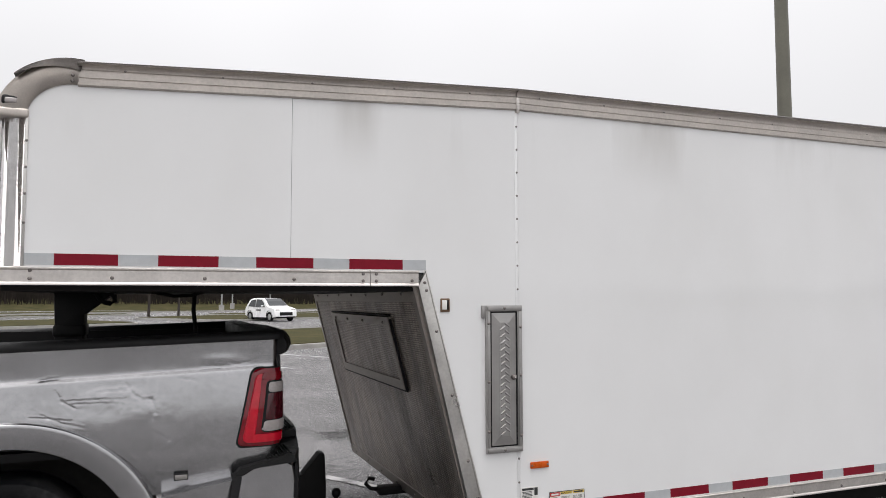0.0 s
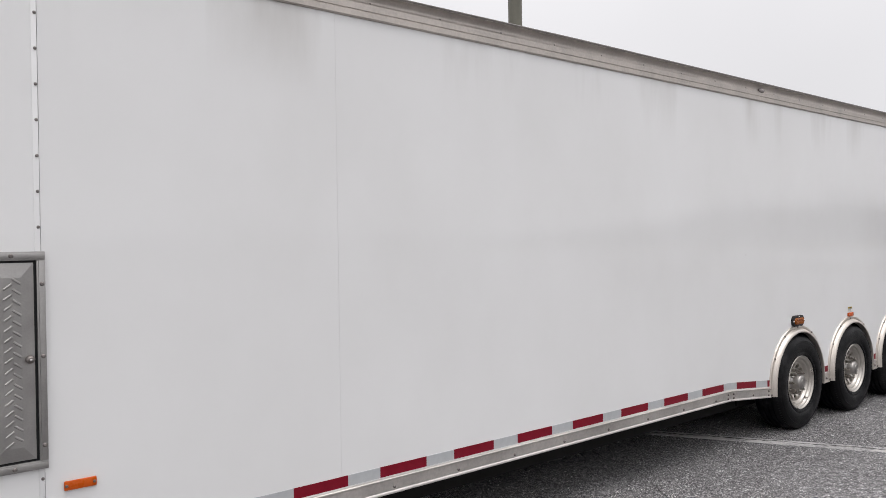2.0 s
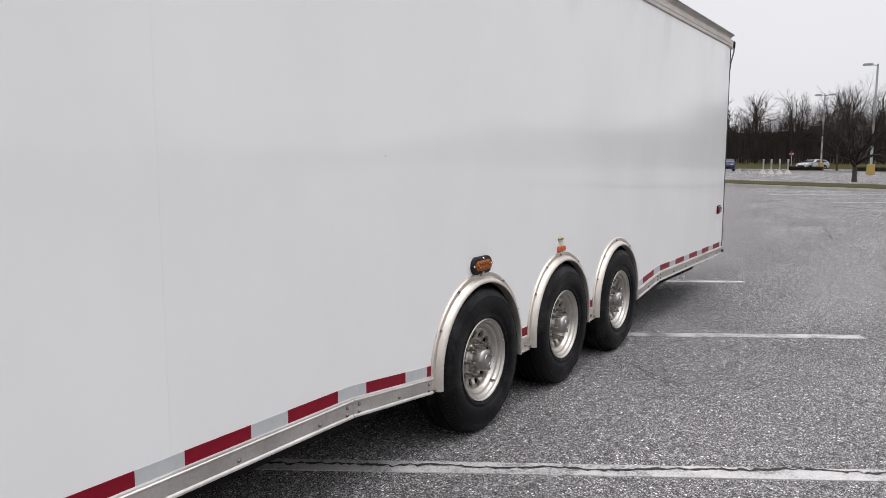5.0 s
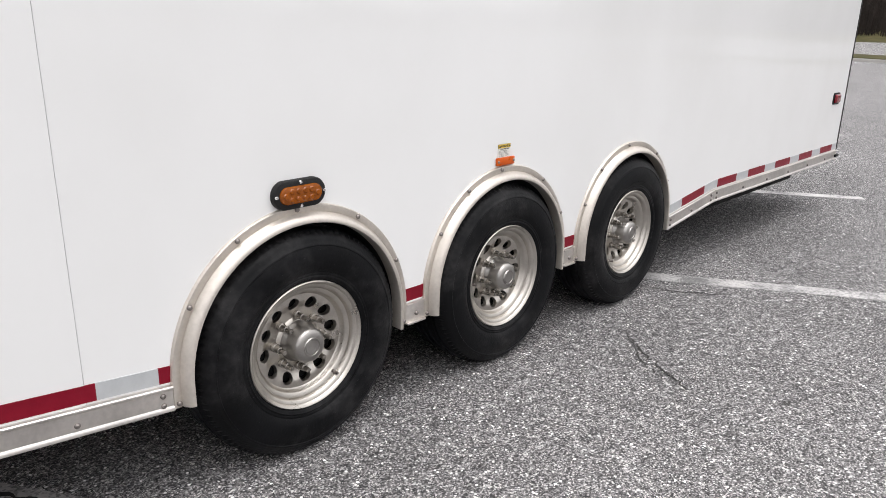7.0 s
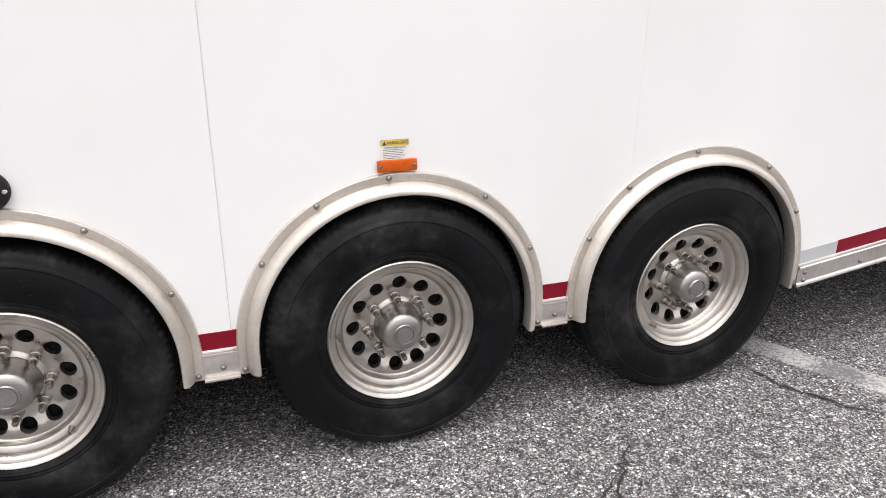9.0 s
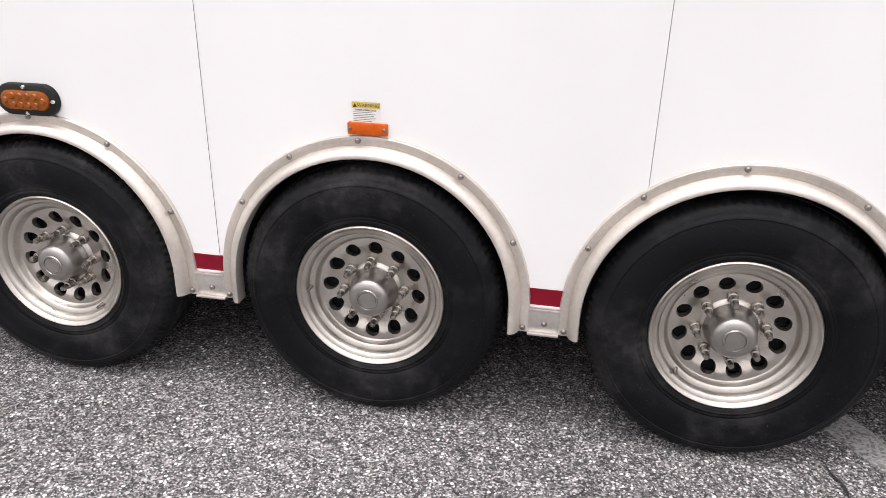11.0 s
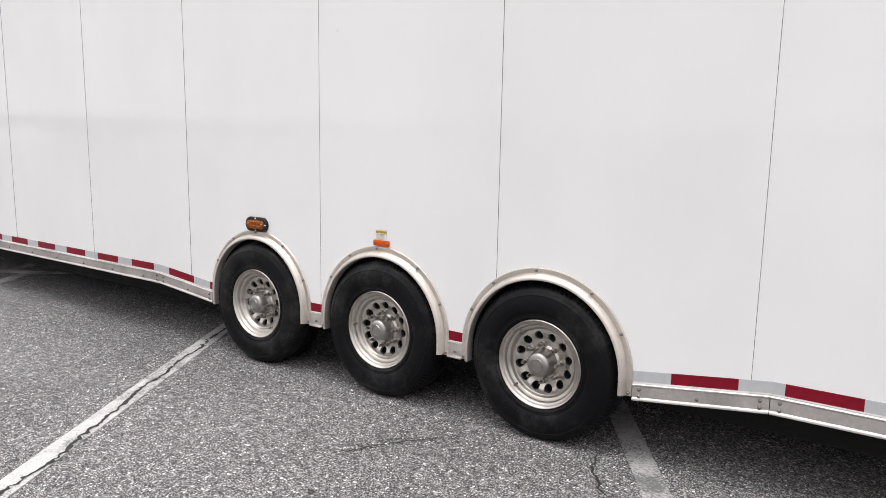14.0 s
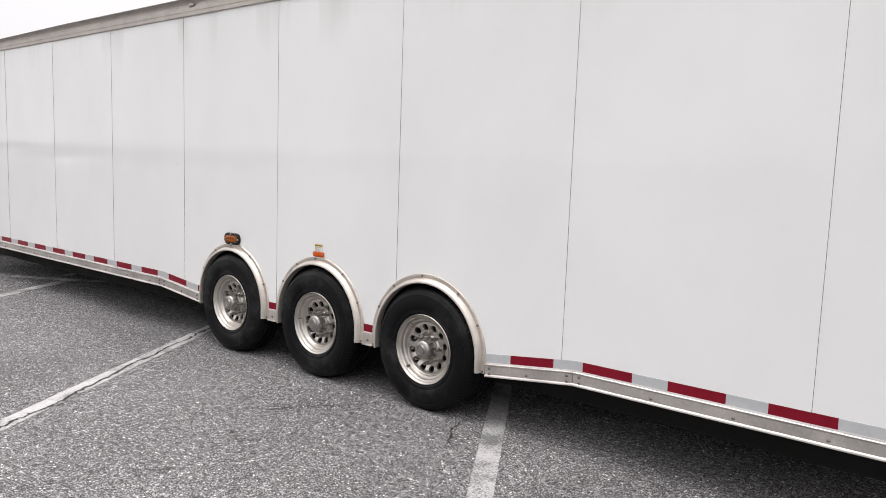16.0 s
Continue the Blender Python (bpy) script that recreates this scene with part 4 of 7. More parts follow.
# wheel arches
SEC = [(0.008, 0.463), (-0.007, 0.463), (-0.012, 0.460), (-0.013, 0.440), (-0.0105, 0.4375), (-0.016, 0.4345), (-0.025, 0.431), (-0.033, 0.426), (-0.039, 0.420), (-0.042, 0.413), (-0.041, 0.407), (-0.036, 0.4045), (0.008, 0.406)]


def arch_mesh():
    bm = bmesh.new()
    rings = []
    ang = [180.0 * i / 40 for i in range(41)]
    for a in ang:
        rings.append([bm.verts.new((-r * math.cos(radians(a)), y, r * math.sin(radians(a)))) for y, r in SEC])
    rings.insert(0, [bm.verts.new((-r, y, -0.072)) for y, r in SEC])
    rings.append([bm.verts.new((r, y, -0.072)) for y, r in SEC])
    k = len(SEC)
    for a, b in zip(rings, rings[1:]):
        for i in range(k):
            bm.faces.new((a[i], a[(i + 1) % k], b[(i + 1) % k], b[i]))
    bm.faces.new(rings[0])
    bm.faces.new(rings[-1][::-1])
    bmesh.ops.recalc_face_normals(bm, faces=bm.faces)
    return mesh_of("arch_trim", bm, ARCH, 50)


arch_me = arch_mesh()
for h, angles in zip(HUBS, ((30, 60, 88.5, 121, 154.5), (33, 60, 86.5, 124.5, 154), (26.5, 52, 84.8, 123.5, 152.5))):
    a = part("arch_trim", arch_me, ARCH, trailer, "aluminium wheel arch trim", at=(h, W, ARCH_Z))
    for ang in (-7.5, *angles, 187.5):
        part("screw", screw_me, BOLT, a, at=(-0.450 * math.cos(radians(ang)), -0.015, 0.450 * math.sin(radians(ang))))

# wheels: rim, tyre, hub cap, nuts, valve

def rim_mesh():
    """Turned disc with twelve round hand holes that go through."""
    bm = bmesh.new()
    seg, holes, ro, hr = 96, 12, 0.134, 0.0215

    def ring(r, y):
        return [bm.verts.new((r * math.cos(2 * math.pi * i / seg), y, r * math.sin(2 * math.pi * i / seg))) for i in range(seg)]

    def skin(a, b):
        for i in range(seg):
            bm.faces.new((a[i], b[i], b[(i + 1) % seg], a[(i + 1) % seg]))

    ri = [ring(r, y) for r, y in ((0.030, 0.052), (0.072, 0.052), (0.080, 0.058), (0.084, 0.062), (0.104, 0.062))]
    for a, b in zip(ri, ri[1:]):
        skin(a, b)
    rout = [ring(r, y) for r, y in [(0.165, 0.046), (0.170, 0.042), (0.174, 0.030), (0.178, 0.025), (0.190, 0.022), (0.1945, 0.010), (0.199, 0.0045), (0.208, 0.002), (0.2125, -0.006), (0.218, -0.009),
                                    (0.2215, -0.006), (0.2215, 0.004), (0.205, 0.02), (0.195, 0.10), (0.19, 0.16)]]
    for a, b in zip(rout, rout[1:]):
        skin(a, b)
    a, b = ri[-1], rout[0]
    per = seg // holes

    def yy(r):
        return 0.062 - 0.016 * min(1, max(0, (r - 0.112) / 0.03))

    spokes = []
    for h in range(holes):
        va, vb = a[h * per], b[h * per]
        spokes.append([bm.verts.new((va.co.x + (vb.co.x - va.co.x) * t, yy(0.104 + 0.061 * t), va.co.z + (vb.co.z - va.co.z) * t)) for t in (0.14, 0.28, 0.42, 0.56, 0.70, 0.85)])
    for h in range(holes):
        i0 = h * per
        loop = [a[(i0 + k) % seg] for k in range(per + 1)] + spokes[(h + 1) % holes] + [b[(i0 + per - k) % seg] for k in range(per + 1)] + spokes[h][::-1]
        ca = 2 * math.pi * (i0 + per / 2) / seg
        cx, cz = ro * math.cos(ca), ro * math.sin(ca)
        circ, deep = [], []
        m = len(loop)
        for v in loop:
            d = Vector((v.co.x - cx, 0, v.co.z - cz)).normalized()
            p = Vector((cx, 0, cz)) + d * hr
            circ.append(bm.verts.new((p.x, yy(math.hypot(p.x, p.z)), p.z)))
            p2 = Vector((cx, 0, cz)) + d * (hr - 0.003)
            deep.append(bm.verts.new((p2.x, yy(math.hypot(p.x, p.z)) + 0.016, p2.z)))
        for k in range(m):
            j = (k + 1) % m
            bm.faces.new((loop[k], loop[j], circ[j], circ[k]))
            bm.faces.new((circ[k], circ[j], deep[j], deep[k]))
    bmesh.ops.remove_doubles(bm, verts=bm.verts, dist=1e-6)
    bmesh.ops.recalc_face_normals(bm, faces=bm.faces)
    return mesh_of("rim", bm, RIM, 38)


def tyre_mesh():
    """Radial tyre: bead, sidewall with moulded rings, ribbed shoulder and grooved tread."""
    pr = [(0.216, 0.012), (0.222, -0.004), (0.228, -0.010), (0.232, -0.0105), (0.235, -0.0135), (0.2385, -0.0135), (0.241, -0.012), (0.244, -0.0135), (0.247, -0.0135), (0.250, -0.0125), (0.262, -0.0205), (0.278, -0.0236), (0.292, -0.0250),
          (0.300, -0.0250), (0.312, -0.0240), (0.324, -0.0218), (0.334, -0.0190), (0.336, -0.0205), (0.340, -0.0195), (0.343, -0.0160), (0.350, -0.0120), (0.358, -0.008), (0.368, 0.0), (0.377, 0.012), (0.381, 0.022), (0.383, 0.045), (0.3745, 0.048), (0.3745, 0.056), (0.3845, 0.059),
          (0.385, 0.085), (0.376, 0.088), (0.376, 0.097), (0.385, 0.100), (0.385, 0.125), (0.376, 0.128), (0.376, 0.137), (0.3845, 0.140), (0.383, 0.166), (0.374, 0.169), (0.374, 0.176), (0.3815, 0.180),
          (0.377, 0.196), (0.35, 0.222), (0.29, 0.238), (0.23, 0.222), (0.205, 0.20), (0.19, 0.10)]
    pr = [(0.24 + (r - 0.24) * 1.065 if r > 0.24 else r, y) for r, y in pr]
    seg = 200
    bm = bmesh.new()
    rings = []
    for k, (r, y) in enumerate(pr):
        ring = []
        for i in range(seg):
            a = 2 * math.pi * i / seg
            rr = r - (0.006 if (0.366 < r < 0.398 and y < 0.03 and i % 2) else 0.0)
            # the weight flattens the foot of the tyre
            x, z = rr * math.cos(a), rr * math.sin(a)
            z = max(z, -0.3875)
            ring.append(bm.verts.new((x, y, z)))
        rings.append(ring)
    for a, b in zip(rings, rings[1:]):
        for i in range(seg):
            bm.faces.new((a[i], b[i], b[(i + 1) % seg], a[(i + 1) % seg]))
    bmesh.ops.recalc_face_normals(bm, faces=bm.faces)
    return mesh_of("tyre", bm, RUBBER, 40)


def letter_bars():
    """Raised moulded marks round the sidewall, too worn to read."""
    bm = bmesh.new()
    rng = random.Random(4)
    for a0, n, r in ((100, 9, 0.318), (280, 9, 0.318), (15, 14, 0.272), (190, 16, 0.272)):
        for i in range(n):
            a = radians(a0 + i * (7.2 if r > 0.3 else 4.4))
            h, w = (0.021, 0.012) if r > 0.3 else (0.008, 0.007)
            w *= rng.uniform(0.6, 1.1)
            for du in ((-w / 2, -w / 4), (w / 4, w / 2)):
                vs = []
                for rr, dy in ((r - h / 2, -0.0242), (r + h / 2, -0.0238)):
                    for t in du:
                        vs.append((rr, t, dy + 0.0011 if r > 0.3 else dy + 0.0016))
                c, s = math.cos(a), math.sin(a)
                q = [bm.verts.new((rr * c - t * s, dy, rr * s + t * c)) for rr, t, dy in (vs[0], vs[1], vs[3], vs[2])]
                b = [bm.verts.new((v.co.x, v.co.y + 0.004, v.co.z)) for v in q]
                bm.faces.new(q)
                for k in range(4):
                    bm.faces.new((q[k], b[k], b[(k + 1) % 4], q[(k + 1) % 4]))
    bmesh.ops.recalc_face_normals(bm, faces=bm.faces)
    return mesh_of("sidewall_relief", bm, RUBBER, 0)


rim_me, tyre_me, marks_me = rim_mesh(), tyre_mesh(), letter_bars()
cap_me = mesh_of("hub_cap", lathe([(0.0, -0.0245), (0.024, -0.0245), (0.0255, -0.0225), (0.027, -0.0225), (0.0285, -0.026), (0.031, -0.026), (0.033, -0.0225), (0.046, -0.021), (0.055, -0.015), (0.060, -0.005), (0.061, 0.030), (0.064, 0.040), (0.070, 0.046), (0.076, 0.060)], 48), HUB, 40)
nut = lathe([(0.0, -0.002), (0.0070, -0.002), (0.0085, 0.002), (0.0085, 0.022), (0.0118, 0.0235), (0.0122, 0.046), (0.0150, 0.048), (0.0150, 0.064)], 12)
nut_me = mesh_of("wheel_nut", nut, NUT, 30)
valve_me = mesh_of("valve_stem", lathe([(0.0, -0.016), (0.0045, -0.016), (0.005, -0.004), (0.004, -0.002), (0.0055, 0.004), (0.007, 0.02)], 12), BOLT, 30)


drum_me = mesh_of("brake_drum", lathe([(0.0, 0.085), (0.16, 0.085), (0.165, 0.10), (0.165, 0.18), (0.0, 0.18)], 32), UNDER)


def wheel(at, turn, parent, flip=False):
    m = Matrix.Translation(at) @ (Matrix.Rotation(math.pi, 4, "Z") if flip else Matrix.Identity(4)) @ Matrix.Rotation(radians(turn), 4, "Y")
    w = part("wheel", rim_me, RIM, parent, "aluminium wheel with round hand holes and a black tyre", at=m)
    part("tyre", tyre_me, RUBBER, w, at=Matrix.Rotation(radians(-turn), 4, "Y"))
    part("sidewall_relief", marks_me, RUBBER, w)["kind"] = "stuff"
    part("brake_drum", drum_me, UNDER, w)
    part("hub_cap", cap_me, HUB, w)
    for i in range(8):
        a = radians(22.5 + 45 * i)
        part("wheel_nut", nut_me, NUT, w, at=(0.0915 * math.cos(a), 0, 0.0915 * math.sin(a)))
    part("valve_stem", valve_me, BOLT, w, at=(0.184 * math.cos(0.3), 0.012, 0.184 * math.sin(0.3)))
    return w


for h, turn in zip(HUBS, (68, 198, 152)):
    wheel((h, W - 0.028, HUB_Z), turn, trailer)
for h, turn in zip(HUBS, (10, 75, 140)):
    wheel((h, FAR + 0.008, HUB_Z), turn, trailer, True)

# lamps, labels and fittings of the side wall
oval = lambda rx, rz, n=40: [((rx - rz) * (1 if math.cos(2 * math.pi * i / n) >= 0 else -1) + rz * math.cos(2 * math.pi * i / n), rz * math.sin(2 * math.pi * i / n)) for i in range(n)]


def shifted(pts, x, z):
    return [(x + a, z + b) for a, b in pts]


MX, MZ = 7.246, 0.897
mk = part("turn_lamp", prism_xz(shifted(oval(0.098, 0.046), MX, MZ), W - 0.022, W, bevel=0.008), BLACK_PLASTIC, trailer, "oval amber turn lamp in a black rim")
part("lens", prism_xz(shifted(oval(0.078, 0.028), MX, MZ), W - 0.030, W - 0.018, bevel=0.006), AMBER_DARK, mk)
led = mesh_of("diode", lathe([(0.0, -0.0045), (0.007, -0.004), (0.010, 0.0), (0.0115, 0.002)], 14), AMBER_DARK)
for dx, dz in [(-0.06, 0), (0.06, 0)] + [(x, z) for x in (-0.036, -0.012, 0.012, 0.036) for z in (-0.0125, 0.0125)]:
    part("diode", led, AMBER, mk, at=(MX + dx, W - 0.030, MZ + dz))
eye_me = mesh_of("screw_bright", lathe([(0.0, -0.005), (0.005, -0.004), (0.0065, 0.0), (0.0065, 0.002)], 10), CHROME)
for dx, dz in ((-0.088, 0), (0.088, 0), (0, 0.037), (0, -0.037)):
    part("screw_bright", eye_me, CHROME, mk, at=(MX + dx, W - 0.022, MZ + dz))


def marker(x0, x1, z0, z1):
    m = part("side_reflector", box(x0, x1, W - 0.012, W, z0, z1, 0.004), REFLECTOR, trailer, "flat amber reflector")
    for x in (x0 + 0.008, x1 - 0.008):
        part("rivet", rivet_me, BOLT, m, at=(x, W - 0.012, (z0 + z1) / 2))


marker(1.715, 1.825, 0.706, 0.740)
marker(8.205, 8.316, 0.862, 0.895)
rm = part("rear_marker", box(12.345, 12.455, W - 0.03, W, 0.858, 0.928, 0.014, 3), RED_LENS, trailer, "red rear side marker lamp")
part("lamp_base", box(12.335, 12.465, W - 0.010, W, 0.848, 0.938, 0.012, 3), BLACK_PLASTIC, rm)


def text_on(name, body, size, x, z, material, parent, y):
    cu = bpy.data.curves.new(name, "FONT")
    cu.body, cu.size, cu.extrude, cu.align_x, cu.align_y = body, size, 0.0003, "CENTER", "CENTER"
    tmp = new(name, cu)
    me = bpy.data.meshes.new_from_object(tmp.evaluated_get(bpy.context.evaluated_depsgraph_get()))
    bpy.data.objects.remove(tmp)
    me.materials.clear()
    me.materials.append(material)
    part(name, me, material, parent, at=Matrix.Translation((x, y, z)) @ pose(0, 0, 0, 90, 0, 0))


FACE = W - 0.0024


def label_plate(x0, x1, z0, z1, material, label):
    return part("label", box(x0, x1, FACE - 0.0012, W + 0.001, z0, z1), material, trailer, label, smooth=0)


def bars(parent, x0, x1, z0, z1, n, material, seed, gap=0.5):
    """Lines of print too small to read."""
    rng = random.Random(seed)
    h = (z1 - z0) / n
    for i in range(n):
        z = z1 - (i + 0.5) * h
        b = x0 + (x1 - x0) * rng.uniform(0.72, 1.0)
        part("print_line", box(x0, b, FACE - 0.0016, FACE - 0.0010, z - h * gap / 2, z + h * gap / 2), material, parent, smooth=0)


wl_ = label_plate(8.2175, 8.2935, 0.892, 0.948, STICK, "white sticker with a yellow warning band")
part("band", box(8.2175, 8.2935, FACE - 0.0018, W, 0.9325, 0.948), YELLOW, wl_, smooth=0)
text_on("lettering", "WARNING", 0.0126, 8.2627, 0.9402, INK, wl_, FACE - 0.0022)
part("triangle", prism_xz([(8.2205, 0.935), (8.232, 0.935), (8.2263, 0.946)], FACE - 0.0023, W - 0.001), INK, wl_, smooth=0)
text_on("lettering", "CHECK WHEEL LUGS", 0.0062, 8.2555, 0.9278, INK, wl_, FACE - 0.0018)
bars(wl_, 8.2215, 8.2895, 0.896, 0.924, 6, INK, 3, 0.22)
l1 = label_plate(1.658, 1.761, 0.549, 0.61, STICK, "worn white data label with dark print")
part("block", box(1.664, 1.734, FACE - 0.0018, W, 0.593, 0.605), INK, l1, smooth=0)
part("block", box(1.738, 1.758, FACE - 0.0018, W, 0.565, 0.605), INK, l1, smooth=0)
bars(l1, 1.666, 1.728, 0.553, 0.589, 5, INK, 5)
l2 = label_plate(1.654, 1.821, 0.503, 0.547, STICK, "worn white data label with rows of print")
bars(l2, 1.659, 1.816, 0.505, 0.545, 6, INK, 6, 0.4)
l3 = label_plate(1.831, 2.05, 0.511, 0.569, STICK, "framed white and yellow caution label")
part("block", box(1.834, 1.894, FACE - 0.0018, W, 0.545, 0.566), RED_INK, l3, smooth=0)
part("block", box(1.898, 1.971, FACE - 0.0018, W, 0.552, 0.566), YELLOW, l3, smooth=0)
part("block", box(1.975, 2.046, FACE - 0.0018, W, 0.552, 0.566), YELLOW, l3, smooth=0)
part("print_line", box(1.842, 1.886, FACE - 0.0024, W, 0.551, 0.56), STICK, l3, smooth=0)
text_on("lettering", "CAUTION", 0.0125, 1.938, 0.559, INK, l3, FACE - 0.0024)
part("triangle", prism_xz([(1.901, 0.5545), (1.912, 0.5545), (1.9065, 0.564)], FACE - 0.0023, W - 0.001), INK, l3, smooth=0)
part("print_line", box(1.984, 2.038, FACE - 0.0024, W, 0.555, 0.563), INK, l3, smooth=0)
for a, b, s in ((1.836, 1.892, 8), (1.9, 1.969, 9), (1.977, 2.044, 10)):
    bars(l3, a, b, 0.515, 0.542, 5, INK, s, 0.35)
for x0, x1, z0, z1 in ((1.831, 2.05, 0.5672, 0.5695), (1.831, 2.05, 0.5105, 0.5128), (1.831, 1.8333, 0.5105, 0.5695), (2.0477, 2.05, 0.5105, 0.5695)):
    part("border", box(x0, x1, FACE - 0.0026, W, z0, z1), INK, l3, smooth=0)
rec = part("power_inlet", box(1.203, 1.255, W - 0.008, W, 1.536, 1.606, 0.003), BRONZE, trailer, "small bronze power inlet with a white flap", at=(-0.005, 0, 0.013))
part("flap", box(1.211, 1.238, W - 0.012, W - 0.004, 1.548, 1.597, 0.002), STICK, rec)
part("recess", box(1.239, 1.248, W - 0.010, W - 0.004, 1.548, 1.597, 0.001), BLACK, rec)

# access door
door = part("access_door", box(1.475, 1.672, W - 0.012, W, 0.785, 1.563, 0.003), DOOR_ALU, trailer, "narrow satin aluminium access door with a tread strip", at=Matrix.Translation((-0.015, 0, 0.030)) @ Matrix.Diagonal((1, 1, 0.9897, 1)))
for x0, x1, z0, z1 in ((1.468, 1.680, 1.535, 1.567), (1.468, 1.680, 0.783, 0.815), (1.468, 1.492, 0.815, 1.535), (1.652, 1.680, 0.815, 1.535)):
    part("frame", box(x0, x1, W - 0.020, W, z0, z1, 0.002), DOOR_ALU, door)
    part("frame_bead", box(x0 + 0.006, x1 - 0.006, W - 0.026, W - 0.018, z0 + 0.006 if z1 - z0 < 0.1 else z0, z1 - 0.006 if z1 - z0 < 0.1 else z1, 0.0015), DOOR_ALU, door)
part("gap", box(1.490, 1.654, W - 0.0135, W - 0.011, 0.813, 1.537), BLACK, door, smooth=0)
bm = bmesh.new()
o = [(1.501, 0.823), (1.643, 0.823), (1.643, 1.527), (1.501, 1.527)]
q = [(1.545, 0.872), (1.602, 0.872), (1.602, 1.475), (1.545, 1.475)]
A = [bm.verts.new((x, W - 0.014, z)) for x, z in o]
B = [bm.verts.new((x, W - 0.022, z)) for x, z in q]
C0 = [bm.verts.new((x, W - 0.010, z)) for x, z in o]
for i in range(4):
    j = (i + 1) % 4
    bm.faces.new((A[i], A[j], B[j], B[i]))
    bm.faces.new((C0[i], C0[j], A[j], A[i]))
bm.faces.new(B)
bmesh.ops.recalc_face_normals(bm, faces=bm.faces)
leaf = part("leaf", bm, DOOR_ALU, door, smooth=0)
bar_me = mesh_of("tread_bar", box(-0.0165, 0.0165, -0.005, 0.001, -0.0042, 0.0042, 0.0022, 1), DOOR_ALU)
for i in range(32):
    x, z = (1.561, 1.588)[i % 2], 0.886 + 0.0186 * i
    part("tread_bar", bar_me, DOOR_ALU, door, at=Matrix.Translation((x, W - 0.023, z)) @ Matrix.Rotation(radians(38 if i % 2 else -38), 4, "Y"))
kn = part("lock", lathe([(0.0, -0.022), (0.007, -0.022), (0.009, -0.019), (0.0125, -0.017), (0.015, -0.010), (0.0155, 0.004)], 24), BOLT, door, at=(1.627, W - 0.018, 1.182))
part("key_plug", lathe([(0.0, -0.026), (0.0045, -0.025), (0.006, -0.020)], 16), CHROME, kn)
part("hinge_block", box(1.446, 1.468, W - 0.016, W, 1.498, 1.567, 0.003), DOOR_ALU, door)
for x, z in ((1.573, 1.552), (1.573, 0.798), (1.480, 1.47), (1.480, 1.16), (1.480, 0.90), (1.668, 1.45), (1.668, 1.19), (1.668, 0.87)):
    part("screw", screw_me, BOLT, door, at=(x, W - 0.025, z))

# rear edge: corner post, hinge, drain and small hardware
part("rear_post", box(TAIL, TAIL + 0.035, W + 0.004, W + 0.05, 0.39, 2.67, 0.006), BLACK_PLASTIC, trailer)
part("rear_edge_trim", box(TAIL - 0.010, TAIL + 0.004, W - 0.007, W + 0.01, 0.46, 2.67, 0.002), BLACK_PLASTIC, trailer)
part("rear_cap", box(TAIL - 0.02, TAIL + 0.05, W - 0.022, W + 0.06, 2.652, 2.752, 0.01), ALU, trailer)
part("rear_cap_end", box(TAIL + 0.03, TAIL + 0.075, W - 0.036, W + 0.03, 2.668, 2.742, 0.008), BLACK_PLASTIC, trailer)
part("rear_bracket", tube([(TAIL + 0.075, W - 0.024, 2.69), (TAIL + 0.068, W - 0.020, 2.62), (TAIL + 0.042, W + 0.002, 2.50), (TAIL + 0.040, W + 0.004, 2.44)], 0.008), BOLT, trailer)
part("rear_hinge", box(TAIL - 0.05, TAIL + 0.03, W - 0.024, W, 0.40, 0.425, 0.006), BLACK, trailer)

# coupler, cables and chains under the neck
co = part("coupler", prism_xz([(-0.72, 1.665), (-0.39, 1.665), (-0.56, 1.53), (-0.56, 1.10), (-0.71, 1.10), (-0.71, 1.46)], 4.62, 4.87, bevel=0.01), BLACK, trailer, "black gooseneck coupler")
part("coupler_collar", box(-0.720, -0.548, 4.61, 4.88, 1.40, 1.475, 0.02, 3), BLACK, co)
part("cable", tube([(-0.50, 4.6, 1.655), (-0.475, 4.6, 1.615), (-0.45, 4.6, 1.598), (-0.42, 4.6, 1.592), (-0.395, 4.6, 1.605), (-0.40, 4.6, 1.635), (-0.43, 4.6, 1.66)], 0.014, seg=8), BLACK, trailer)
part("cable", tube([(0.055, 4.745, 1.66), (0.047, 4.745, 1.55), (0.063, 4.745, 1.42), (0.085, 4.745, 1.2)], 0.013, seg=8), BLACK, trailer)
part("cable", tube([(-0.2, 4.4, 1.66), (-0.08, 4.4, 1.635), (0.02, 4.4, 1.64), (0.09, 4.4, 1.66)], 0.010, seg=8), BLACK, trailer)
part("tow_hook", tube([(1.43, 4.745, 0.315), (1.27, 4.745, 0.335), (1.20, 4.745, 0.345), (1.165, 4.745, 0.380), (1.185, 4.745, 0.415), (1.225, 4.745, 0.405)], 0.014, seg=8), BLACK, trailer)
part("jack_arm", box(1.25, 1.52, 4.70, 4.79, 0.30, 0.355, 0.012), BLACK, trailer)


# ---- pickup truck under the neck ----
TY = 3.75
truck = thing("pickup_truck", (-1.2, 4.745, 0), "silver pickup with a dented bed side, hitched under the trailer neck", "truck")
ARC = (-0.80, 0.36, 0.585)


